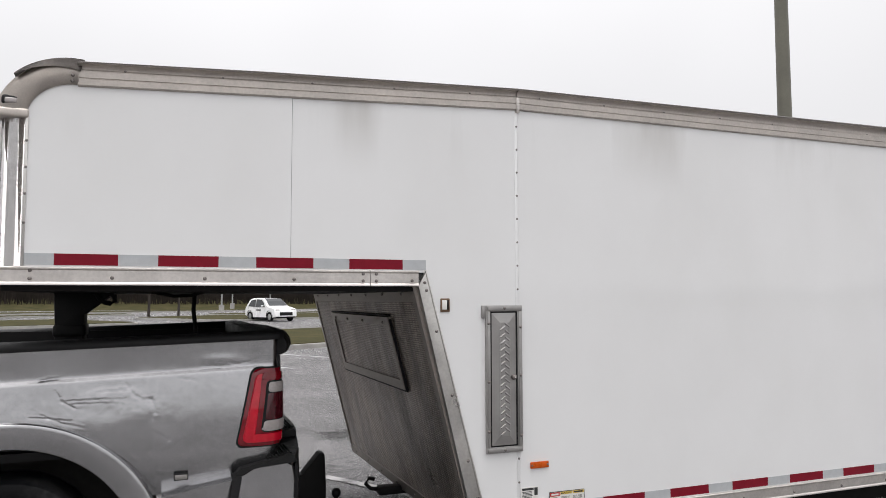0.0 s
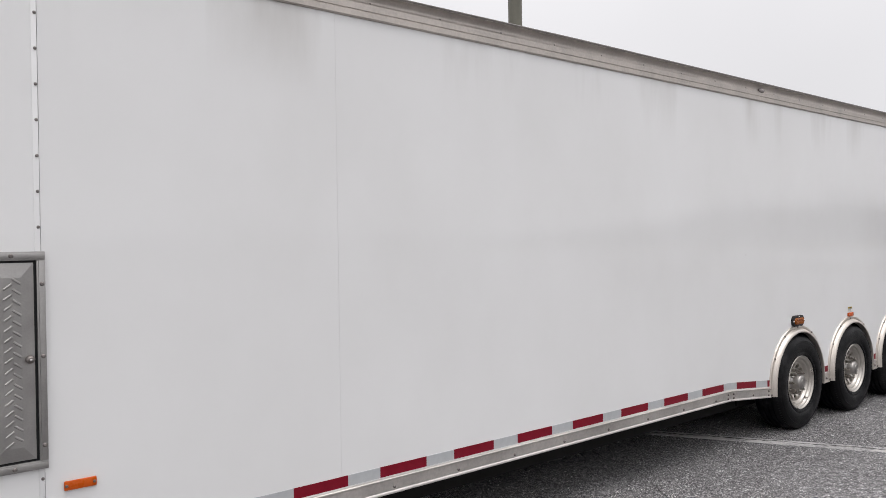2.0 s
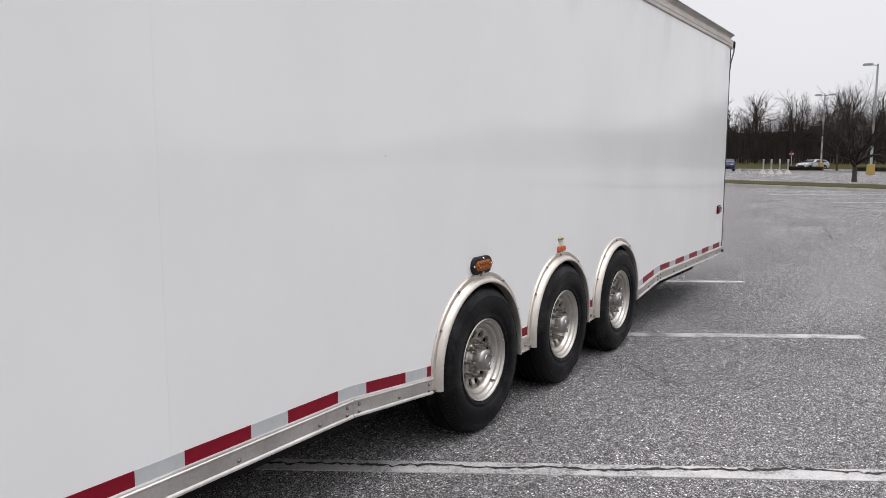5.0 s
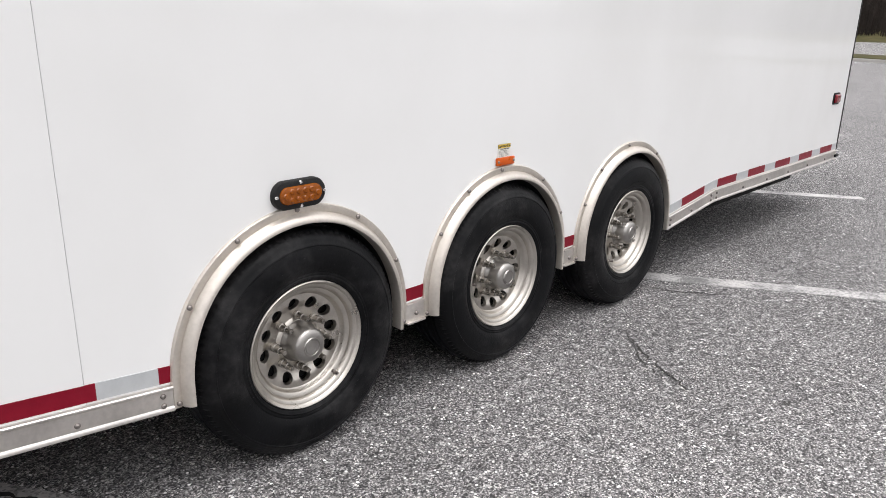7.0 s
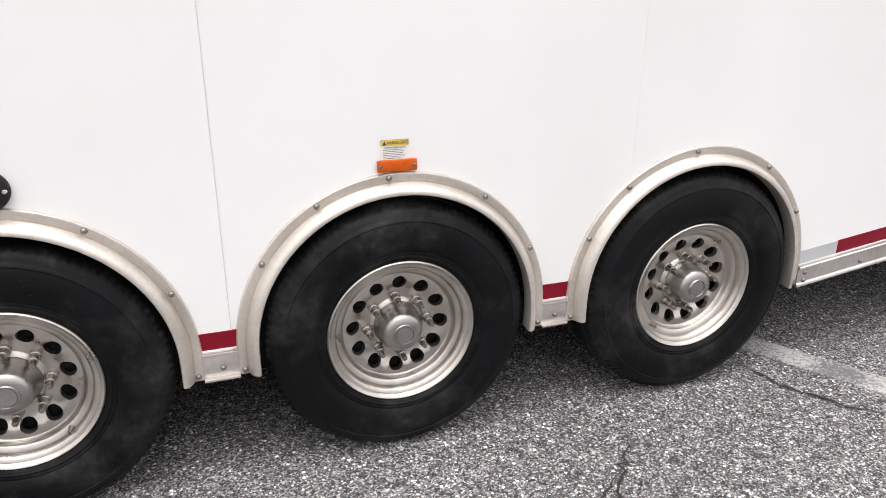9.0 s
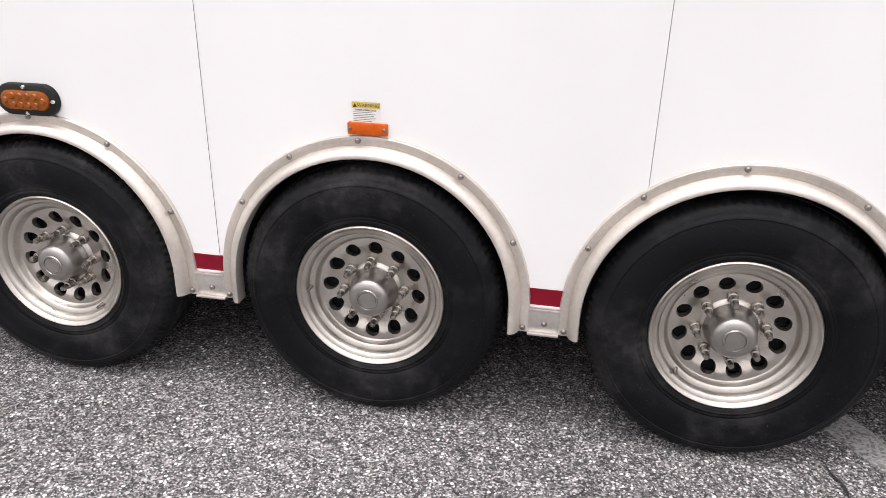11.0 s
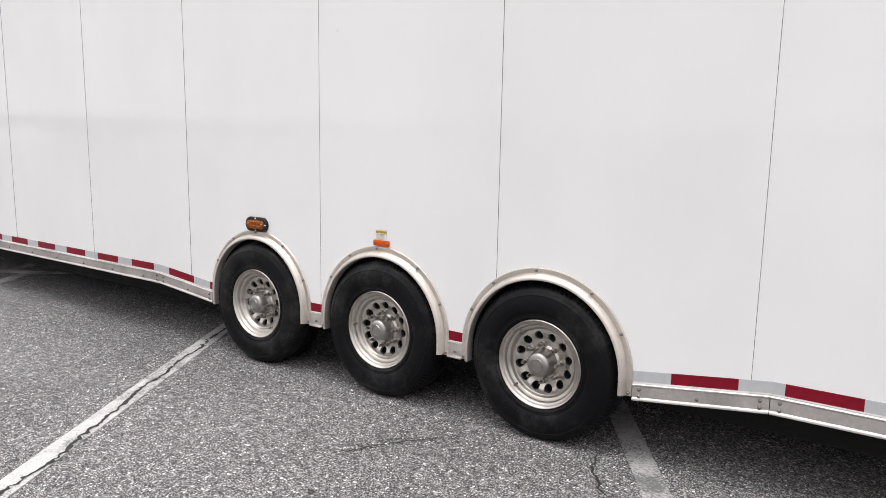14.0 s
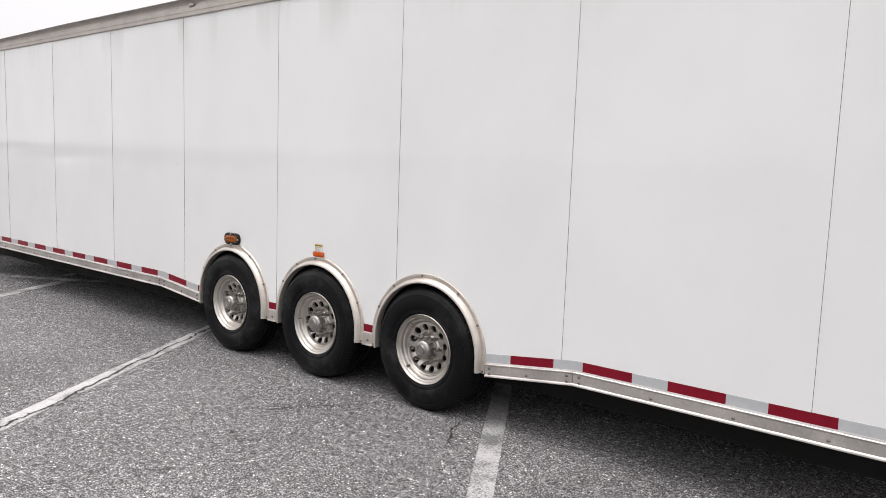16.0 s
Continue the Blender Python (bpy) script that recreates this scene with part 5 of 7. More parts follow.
def bed_path():
    """Plan of the bed's skin: near side, round the rear corner, the tailgate, and back along the far side."""
    side = [(-2.30 + 0.06 * i, TY) for i in range(22)] + [(-1.0 + 0.0065 * i, TY) for i in range(206)]
    cor = [(0.34 + 0.10 * math.sin(radians(a)), TY + 0.10 * (1 - math.cos(radians(a)))) for a in range(0, 91, 5)]
    near = side + cor
    far = [(-2.30 + 0.22 * i, TY) for i in range(12)] + cor
    far = [(x, 2 * 4.745 - y) for x, y in far[::-1]]
    gate = [(0.44, TY + 0.10 + (9.49 - 2 * TY - 0.20) * i / 8) for i in range(1, 8)]
    return near + gate + far


def rim_z(x):
    return 1.377 + 0.034 * (x + 0.85) / 1.15


def crease_z(x):
    return 1.2475 + 0.038 * (x + 0.2)


# lean of the skin in degrees by height over the crease: rolled under at the foot, a sharp step, then a hollow below the rim
LEAN = ((-0.70, -30), (-0.52, -20), (-0.38, -8), (-0.26, 1), (-0.15, 8), (-0.012, 12), (-0.006, 27), (0.010, 27), (0.018, 3), (0.05, 0), (0.10, -3), (0.20, -8))
SKIN_H = np.arange(-0.70, 0.20, 0.001)
SKIN_IN = np.cumsum(np.tan(np.radians(np.interp(SKIN_H, [a for a, b in LEAN], [b for a, b in LEAN])))) * 0.001
SKIN_IN -= SKIN_IN.min()


def bed_inset(x, z):
    """How far the skin lies in, by its height over the crease."""
    return float(np.interp(z - crease_z(x), SKIN_H, SKIN_IN)) * (1 - 0.7 * max(0.0, min(1.0, (x - 0.36) / 0.07)))


# creases beaten into the near side: courses of x, z with half width and depth
DENTS = [([(-0.60, 1.19), (-0.572, 1.142), (-0.518, 1.11)], 0.008, 0.0028), ([(-0.559, 1.145), (-0.431, 1.147), (-0.307, 1.143)], 0.009, 0.0014), ([(-0.53, 1.128), (-0.42, 1.130), (-0.33, 1.126)], 0.007, 0.0012),
         ([(-0.295, 1.213), (-0.266, 1.167), (-0.237, 1.143), (-0.272, 1.141)], 0.007, 0.0024), ([(-0.237, 1.143), (-0.18, 1.135), (-0.162, 1.093), (-0.171, 1.04)], 0.008, 0.0028), ([(-0.32, 1.087), (-0.30, 1.146)], 0.010, 0.0014),
         ([(-0.176, 0.987), (-0.118, 0.95), (-0.096, 0.936), (-0.145, 0.879)], 0.007, 0.0028), ([(-0.70, 1.077), (-0.629, 1.068), (-0.536, 1.055)], 0.008, 0.0018), ([(-0.655, 1.085), (-0.563, 1.042), (-0.482, 1.023)], 0.008, 0.0018),
         ([(0.174, 1.307), (0.213, 1.29), (0.268, 1.301)], 0.009, 0.0026), ([(-0.051, 1.234), (0.024, 1.215)], 0.009, 0.0018), ([(-0.419, 1.182), (-0.308, 1.184)], 0.010, 0.0014), ([(-0.67, 1.24), (-0.60, 1.25)], 0.008, 0.0016), ([(0.05, 1.29), (0.13, 1.285)], 0.012, 0.0016)]
# broad shallow bruises: x, z, radii, depth
BRUISES = [(-0.25, 1.075, 0.085, 0.055, -0.0040), (-0.47, 1.10, 0.12, 0.040, 0.0030), (-0.10, 1.02, 0.06, 0.08, 0.0025), (-0.66, 1.13, 0.10, 0.05, 0.0025), (0.14, 1.315, 0.10, 0.022, -0.0035), (-0.36, 1.20, 0.14, 0.022, 0.0022)]


def beaten(x, z):
    """Depth of the dents at a place on the near side."""
    w = math.exp(-((x + 0.40) / 0.42) ** 2 - ((z - 1.12) / 0.11) ** 2)
    y = w * 0.0026 * (noise.noise(Vector((x * 6, 3.1, z * 9))) + 0.6 * noise.noise(Vector((x * 16, 9.2, z * 20))) + 0.3 * noise.noise(Vector((x * 40, 1.2, z * 48))))
    for bx, bz, rx, rz, dp in BRUISES:
        e = ((x - bx) / rx) ** 2 + ((z - bz) / rz) ** 2
        if e < 6:
            y += dp * math.exp(-e)
    for course, wd, dp in DENTS:
        for (x0, z0), (x1, z1) in zip(course, course[1:]):
            dx, dz = x1 - x0, z1 - z0
            tt = ((x - x0) * dx + (z - z0) * dz) / (dx * dx + dz * dz)
            if -0.3 < tt < 1.3:
                tt = max(0.0, min(1.0, tt))
                dd = math.hypot(x - x0 - tt * dx, z - z0 - tt * dz) / wd
                if dd < 3:
                    y += dp * math.exp(-dd * dd) * (1.0 if (x - x0) * dz - (z - z0) * dx > 0 else -0.4)
    return y


def bed_skin():
    bm = bmesh.new()
    path = bed_path()
    n = len(path)
    cols = []
    for i, (x, y) in enumerate(path):
        a, b = path[max(0, i - 1)], path[min(n - 1, i + 1)]
        d = Vector((b[0] - a[0], b[1] - a[1], 0)).normalized()
        inward = Vector((-d.y, d.x, 0))
        zt, zc, zb = rim_z(x), crease_z(x), 0.66
        if abs(x - ARC[0]) < ARC[2]:
            zb = max(zb, ARC[1] + math.sqrt(ARC[2] ** 2 - (x - ARC[0]) ** 2))
        zs = [zb + (zc - 0.008 - zb) * j / 72 for j in range(72)] + [zc - 0.008 + 0.0026 * j for j in range(8)] + [zc + 0.013 + (zt - zc - 0.013) * j / 22 for j in range(23)]
        col = []
        for z in zs:
            p = Vector((x, y, z)) + inward * bed_inset(x, z)
            if y < 3.9 and -1.0 < x < 0.36:
                p.y += beaten(x, z)
            col.append(bm.verts.new(p))
        cols.append(col)
    for a, b in zip(cols, cols[1:]):
        for j in range(len(a) - 1):
            bm.faces.new((a[j], b[j], b[j + 1], a[j + 1]))
    bmesh.ops.recalc_face_normals(bm, faces=bm.faces)
    return bm


part("bed_skin", bed_skin(), TRUCK, truck, "dented silver bed side", smooth=60)


def ring_band(r0, r1, y0, y1, a0, a1, c, n=32):
    """A flared lip round a wheel opening."""
    bm = bmesh.new()
    rows = []
    prof = [(r0, y0 + 0.06), (r0, y0 + 0.012), (r0 + 0.010, y0 + 0.006), (r1 - 0.026, y0 - 0.010), (r1 - 0.010, y0 - 0.010), (r1 - 0.003, y0 - 0.004), (r1, y0 + 0.05)]
    for i in range(n + 1):
        a = radians(a0 + (a1 - a0) * i / n)
        rows.append([bm.verts.new((c[0] + r * math.cos(a), y, c[1] + r * math.sin(a))) for r, y in prof])
    for a, b in zip(rows, rows[1:]):
        for k in range(len(prof) - 1):
            bm.faces.new((a[k], a[k + 1], b[k + 1], b[k]))
    bmesh.ops.recalc_face_normals(bm, faces=bm.faces)
    return bm


part("fender_flare", ring_band(0.575, 0.70, TY - 0.014, TY - 0.002, 22, 158, ARC), TRUCK, truck, smooth=60)
part("bed_sill", sweep([(TY + 0.01, 0.0), (TY - 0.012, -0.006), (TY + 0.01, -0.12), (TY + 0.10, -0.12), (TY + 0.10, 0.0)], [(-0.13, 0.672), (0.20, 0.722)]), TRUCK, truck)
def rail_cap():
    """Black cap that runs along the bed's rim and over the tailgate."""
    bm = bmesh.new()
    path = bed_path()
    prof = [(0.040, -0.012), (0.012, -0.008), (0.007, 0.016), (0.012, 0.040), (0.030, 0.056), (0.070, 0.066), (0.140, 0.062), (0.158, 0.045), (0.160, -0.06)]
    rings = []
    for i, (x, y) in enumerate(path):
        a, b = path[max(0, i - 1)], path[min(len(path) - 1, i + 1)]
        d = Vector((b[0] - a[0], b[1] - a[1], 0)).normalized()
        inward = Vector((-d.y, d.x, 0))
        out = 0.030 * max(0.0, min(1.0, (x - 0.34) / 0.09))
        rings.append([bm.verts.new(Vector((x, y, rim_z(x) + dz * 0.62)) + inward * (o - out)) for o, dz in prof])
    for a, b in zip(rings, rings[1:]):
        for j in range(len(prof) - 1):
            bm.faces.new((a[j], a[j + 1], b[j + 1], b[j]))
    bmesh.ops.recalc_face_normals(bm, faces=bm.faces)
    return bm


part("bed_rail_cap", rail_cap(), BLACK_PLASTIC, truck, "black plastic bed rail cap", smooth=60)


def bowed(pts, y0, y1, bow, n=36):
    """An outline of (x, z) carried across the truck, bowing out towards the middle."""
    bm = bmesh.new()
    half = (9.49 - 2 * TY) / 2
    rings = []
    for i in range(n + 1):
        y = y0 + (y1 - y0) * i / n
        k = bow * (1 - min(1.0, abs(y - 4.745) / half) ** 2.4)
        # the outline draws in at the very ends
        e = 1 - 0.07 * max(0.0, 1 - min(i, n - i) / 1.5)
        cx, cz = sum(x for x, z in pts) / len(pts), sum(z for x, z in pts) / len(pts)
        rings.append([bm.verts.new((cx + (x - cx) * e + k, y, cz + (z - cz) * e)) for x, z in pts])
    m = len(pts)
    for a, b in zip(rings, rings[1:]):
        for i in range(m):
            bm.faces.new((a[i], a[(i + 1) % m], b[(i + 1) % m], b[i]))
    bm.faces.new(rings[0][::-1])
    bm.faces.new(rings[-1])
    bmesh.ops.recalc_face_normals(bm, faces=bm.faces)
    return bm


# shade under the neck is put into the tailgate's colour
tailgate = part("tailgate", bowed([(0.33, 0.80), (0.385, 0.815), (0.402, 0.84), (0.410, 1.02), (0.404, 1.22), (0.400, 1.30), (0.404, 1.37), (0.33, 1.37)], TY + 0.125, 9.49 - TY - 0.125, 0.13), SHADED_GATE, truck, "tailgate panel coloured dark for the shade of the neck", smooth=50)
part("tailgate_spoiler", bowed([(0.31, 1.362), (0.405, 1.318), (0.430, 1.330), (0.446, 1.362), (0.442, 1.392), (0.418, 1.426), (0.38, 1.440), (0.31, 1.445)], TY + 0.110, 9.49 - TY - 0.110, 0.15), BLACK_PLASTIC, tailgate, smooth=50)
part("bed_floor", box(-2.3, 0.40, TY + 0.10, 9.49 - TY - 0.10, 0.86, 0.90), BLACK, truck)
part("bed_liner", box(-2.3, 0.38, TY + 0.172, TY + 0.19, 0.9, 1.40), BLACK, truck)
part("bed_liner", box(-2.3, 0.38, 9.49 - TY - 0.19, 9.49 - TY - 0.172, 0.9, 1.40), BLACK, truck)
part("bed_liner", box(0.365, 0.385, TY + 0.17, 9.49 - TY - 0.17, 0.9, 1.40), BLACK, truck)
part("bed_headboard", box(-2.34, -2.30, TY + 0.05, 9.49 - TY - 0.05, 0.66, 1.42, 0.01), TRUCK, truck)
part("inner_fender", box(-1.40, -0.20, TY + 0.07, TY + 0.30, 0.92, 0.96), UNDER, truck)
part("inner_fender", box(-1.45, -0.15, TY + 0.28, TY + 0.32, 0.30, 0.96), UNDER, truck)
badge = part("badge", box(-0.075, -0.008, TY + 0.012, TY + 0.06, 0.732, 0.764, 0.004), BLACK_PLASTIC, truck, "small chrome badge with a dark border")
part("badge_plate", box(-0.071, -0.012, TY + 0.009, TY + 0.03, 0.736, 0.760, 0.003), HUB, badge)

# rear wheel of the truck
tw_t = mesh_of("truck_tyre", lathe([(0.24, -0.10), (0.26, -0.125), (0.33, -0.135), (0.375, -0.12), (0.395, -0.09), (0.40, 0.0), (0.395, 0.09), (0.37, 0.12), (0.30, 0.13), (0.24, 0.10)], 56), RUBBER)
tw_r = mesh_of("truck_rim", lathe([(0.0, -0.05), (0.06, -0.05), (0.07, -0.03), (0.16, -0.02), (0.21, -0.06), (0.235, -0.105), (0.245, -0.105), (0.245, 0.10)], 40), RIM)
for y, f in ((TY + 0.16, 1), (9.49 - TY - 0.16, -1)):
    w = part("rear_wheel", tw_r, RIM, truck, at=Matrix.Translation((ARC[0], y, 0.40)) @ Matrix.Diagonal((1, f, 1, 1)))
    part("tyre", tw_t, RUBBER, w)


def lamp_patch(rows, out):
    """A lens that follows the bed's rounded corner: rows of (z, first, last) along the skin's plan."""
    bm = bmesh.new()
    grid = []

    def place(s):
        if s < 0.34:
            return Vector((s, TY)), Vector((0, -1))
        a = min(radians(90), (s - 0.34) / 0.10)
        p = Vector((0.34 + 0.10 * math.sin(a), TY + 0.10 * (1 - math.cos(a))))
        return p, Vector((math.sin(a), -math.cos(a)))

    for z, s0, s1 in rows:
        r = []
        for i in range(15):
            t = i / 14
            p, nrm = place(s0 + (s1 - s0) * t)
            edge = min(1.0, 6 * min(t, 1 - t) + 0.25)
            q = p + nrm * (out * edge - bed_inset(p.x, z))
            r.append(bm.verts.new((q.x, q.y, z)))
        grid.append(r)
    for a, b in zip(grid, grid[1:]):
        for i in range(14):
            bm.faces.new((a[i], a[i + 1], b[i + 1], b[i]))
    bmesh.ops.recalc_face_normals(bm, faces=bm.faces)
    return bm


def lamp_rows(z0, z1, s0a, s0b, s1a, s1b, n=10, rad=0.0):
    """Rows from z0 to z1 with the near corners rounded by rad."""
    out = []
    for i in range(n + 1):
        z = z0 + (z1 - z0) * (0.5 - 0.5 * math.cos(math.pi * i / n))
        t = (z - z0) / (z1 - z0)
        e = max(0.0, 1 - min(z - z0, z1 - z) / rad) if rad else 0.0
        cut = rad * (1 - math.sqrt(max(0.0, 1 - e * e)))
        out.append((z, s0a + (s0b - s0a) * t + cut, s1a + (s1b - s1a) * t))
    return out


tl = part("tail_lamp", lamp_patch(lamp_rows(0.876, 1.262, 0.217, 0.296, 0.497, 0.497, 24, 0.035), 0.016), RED_LENS, truck, "red tail lamp with two clear reversing lenses", smooth=60)
part("gasket", lamp_patch(lamp_rows(0.868, 1.270, 0.208, 0.287, 0.497, 0.497, 24, 0.038), 0.007), BLACK, tl, "dark gap round the lamp", smooth=60)
part("upright_band", lamp_patch(lamp_rows(0.895, 1.236, 0.238, 0.308, 0.308, 0.345, 18, 0.028), 0.0225), RED_BRIGHT, tl, smooth=60)
part("lower_band", lamp_patch(lamp_rows(0.895, 0.936, 0.262, 0.268, 0.49, 0.49, 8), 0.0235), RED_BRIGHT, tl, smooth=60)
part("upper_band", lamp_patch(lamp_rows(1.206, 1.240, 0.318, 0.330, 0.49, 0.49, 8, 0.01), 0.0225), RED_LENS, tl, smooth=60)
part("centre_groove", lamp_patch(lamp_rows(0.944, 1.200, 0.316, 0.350, 0.49, 0.49, 10, 0.02), 0.0205), BLACK, tl, "dark groove round the middle lenses", smooth=60)
part("clear_lens", lamp_patch(lamp_rows(0.949, 1.002, 0.325, 0.333, 0.49, 0.49, 8, 0.015), 0.026), CLEAR, tl, smooth=60)
part("deep_lens", lamp_patch(lamp_rows(1.006, 1.138, 0.335, 0.352, 0.49, 0.49, 8, 0.01), 0.0245), RED_DEEP, tl, smooth=60)
part("clear_lens", lamp_patch(lamp_rows(1.142, 1.193, 0.354, 0.362, 0.49, 0.49, 8, 0.015), 0.026), CLEAR, tl, smooth=60)

bump_out = [(0.17, 0.47), (0.235, 0.46), (0.46, 0.47), (0.508, 0.52), (0.512, 0.70), (0.50, 0.775), (0.46, 0.800), (0.30, 0.775), (0.215, 0.730)]
bumper = part("bumper", bowed(bump_out, TY - 0.02, 9.49 - TY + 0.02, 0.11), TRUCK, truck, "silver steel rear bumper with black step pads", smooth=50)
part("step_pad", bowed([(0.19, 0.735), (0.225, 0.772), (0.38, 0.805), (0.48, 0.830), (0.516, 0.824), (0.521, 0.785), (0.30, 0.768), (0.235, 0.735)], TY - 0.028, 9.49 - TY + 0.028, 0.11), BLACK_PLASTIC, bumper, smooth=50)
centre = part("centre_step", bowed([(0.36, 0.80), (0.40, 0.868), (0.50, 0.872), (0.512, 0.86), (0.518, 0.70), (0.36, 0.70)], 4.20, 5.29, 0.115), BLACK_PLASTIC, bumper, "raised black middle step", smooth=50)
for i in range(7):
    part("pad_rib", box(0.47 + 0.018 * i, 0.478 + 0.018 * i, 4.24, 5.25, 0.868, 0.880, 0.002, 1), BLACK_PLASTIC, centre)
part("end_trim", prism_xz([(0.165, 0.47), (0.205, 0.47), (0.245, 0.735), (0.20, 0.742)], TY - 0.030, TY + 0.05, bevel=0.006), BLACK_PLASTIC, bumper)
for i in range(9):
    part("pad_rib", box(0.37 + 0.0145 * i, 0.378 + 0.0145 * i, TY + 0.0, TY + 0.25, 0.795 + 0.0025 * i, 0.812 + 0.0025 * i, 0.002, 1), BLACK_PLASTIC, bumper)
# black over the bumper's rear: lower step plus painted shade of the neck
part("shaded_rear_cover", bowed([(0.498, 0.47), (0.504, 0.60), (0.506, 0.775), (0.520, 0.770), (0.526, 0.66), (0.520, 0.50), (0.510, 0.46)], TY + 0.05, 9.49 - TY - 0.05, 0.11), BLACK_PLASTIC, bumper, "black lower step of the bumper, with the neck's shade painted in")
part("hitch_bar", box(0.30, 0.80, 4.71, 4.78, 0.40, 0.485, 0.008), BLACK, truck)
part("hitch_plate", prism_xz([(0.72, 0.12), (0.685, 0.30), (0.665, 0.39), (0.665, 0.45), (0.735, 0.488), (0.83, 0.60), (0.842, 0.615), (0.872, 0.612), (0.878, 0.595), (0.888, 0.40), (0.888, 0.12)], 4.70, 4.79, bevel=0.008), BLACK, truck)
part("ball_mount", tube([(0.85, 4.745, 0.265), (0.97, 4.745, 0.265)], 0.032, seg=14), BLACK, truck)
bm = lathe([(0.0, -0.035), (0.015, -0.032), (0.028, -0.020), (0.0315, 0.0), (0.026, 0.018), (0.016, 0.028), (0.015, 0.045), (0.024, 0.047), (0.024, 0.055), (0.0, 0.055)], 20)
ball_me = mesh_of("tow_ball", bm, BLACK)
part("tow_ball", ball_me, BLACK, truck, at=Matrix.Translation((0.962, 4.745, 0.205)) @ pose(0, 0, 0, 90, 0, 0))
part("ball_block", box(0.92, 1.012, 4.71, 4.78, 0.230, 0.300, 0.010), BLACK, truck)
part("tow_ball", ball_me, BLACK, truck, at=Matrix.Translation((0.964, 4.745, 0.338)) @ pose(0, 0, 0, -90, 0, 0))
cab = part("cab", prism_xz([(-2.42, 0.50), (-2.42, 1.42), (-2.52, 1.90), (-2.75, 1.96), (-4.1, 1.96), (-4.75, 1.42), (-6.05, 1.30), (-6.15, 0.92), (-6.12, 0.50), (-5.98, 0.46), (-5.85, 0.78), (-5.55, 0.94), (-5.20, 0.94), (-4.90, 0.78), (-4.78, 0.46)], TY + 0.03, 9.49 - TY - 0.03, bevel=0.05), TRUCK, truck, "silver crew cab with dark windows", smooth=50)
for y0, y1 in ((TY + 0.026, TY + 0.040), (9.49 - TY - 0.040, 9.49 - TY - 0.026)):
    part("side_window", prism_xz([(-2.62, 1.45), (-2.68, 1.84), (-3.35, 1.87), (-3.35, 1.45)], y0, y1, bevel=0.003), GLASS, cab)
    part("side_window", prism_xz([(-3.45, 1.45), (-3.45, 1.87), (-4.02, 1.86), (-4.50, 1.45)], y0, y1, bevel=0.003), GLASS, cab)
part("rear_window", prism_xz([(-2.415, 1.46), (-2.405, 1.47), (-2.485, 1.84), (-2.50, 1.84)], TY + 0.25, 9.49 - TY - 0.25), GLASS, cab, smooth=0)
part("windscreen", prism_xz([(-4.16, 1.92), (-4.18, 1.925), (-4.73, 1.465), (-4.71, 1.455)], TY + 0.15, 9.49 - TY - 0.15), GLASS, cab, smooth=0)
for y, f in ((TY + 0.16, 1), (9.49 - TY - 0.16, -1)):
    w = part("front_wheel", tw_r, RIM, truck, at=Matrix.Translation((-5.38, y, 0.40)) @ Matrix.Diagonal((1, f, 1, 1)))
    part("tyre", tw_t, RUBBER, w)

# ---- road cars in the distance ----


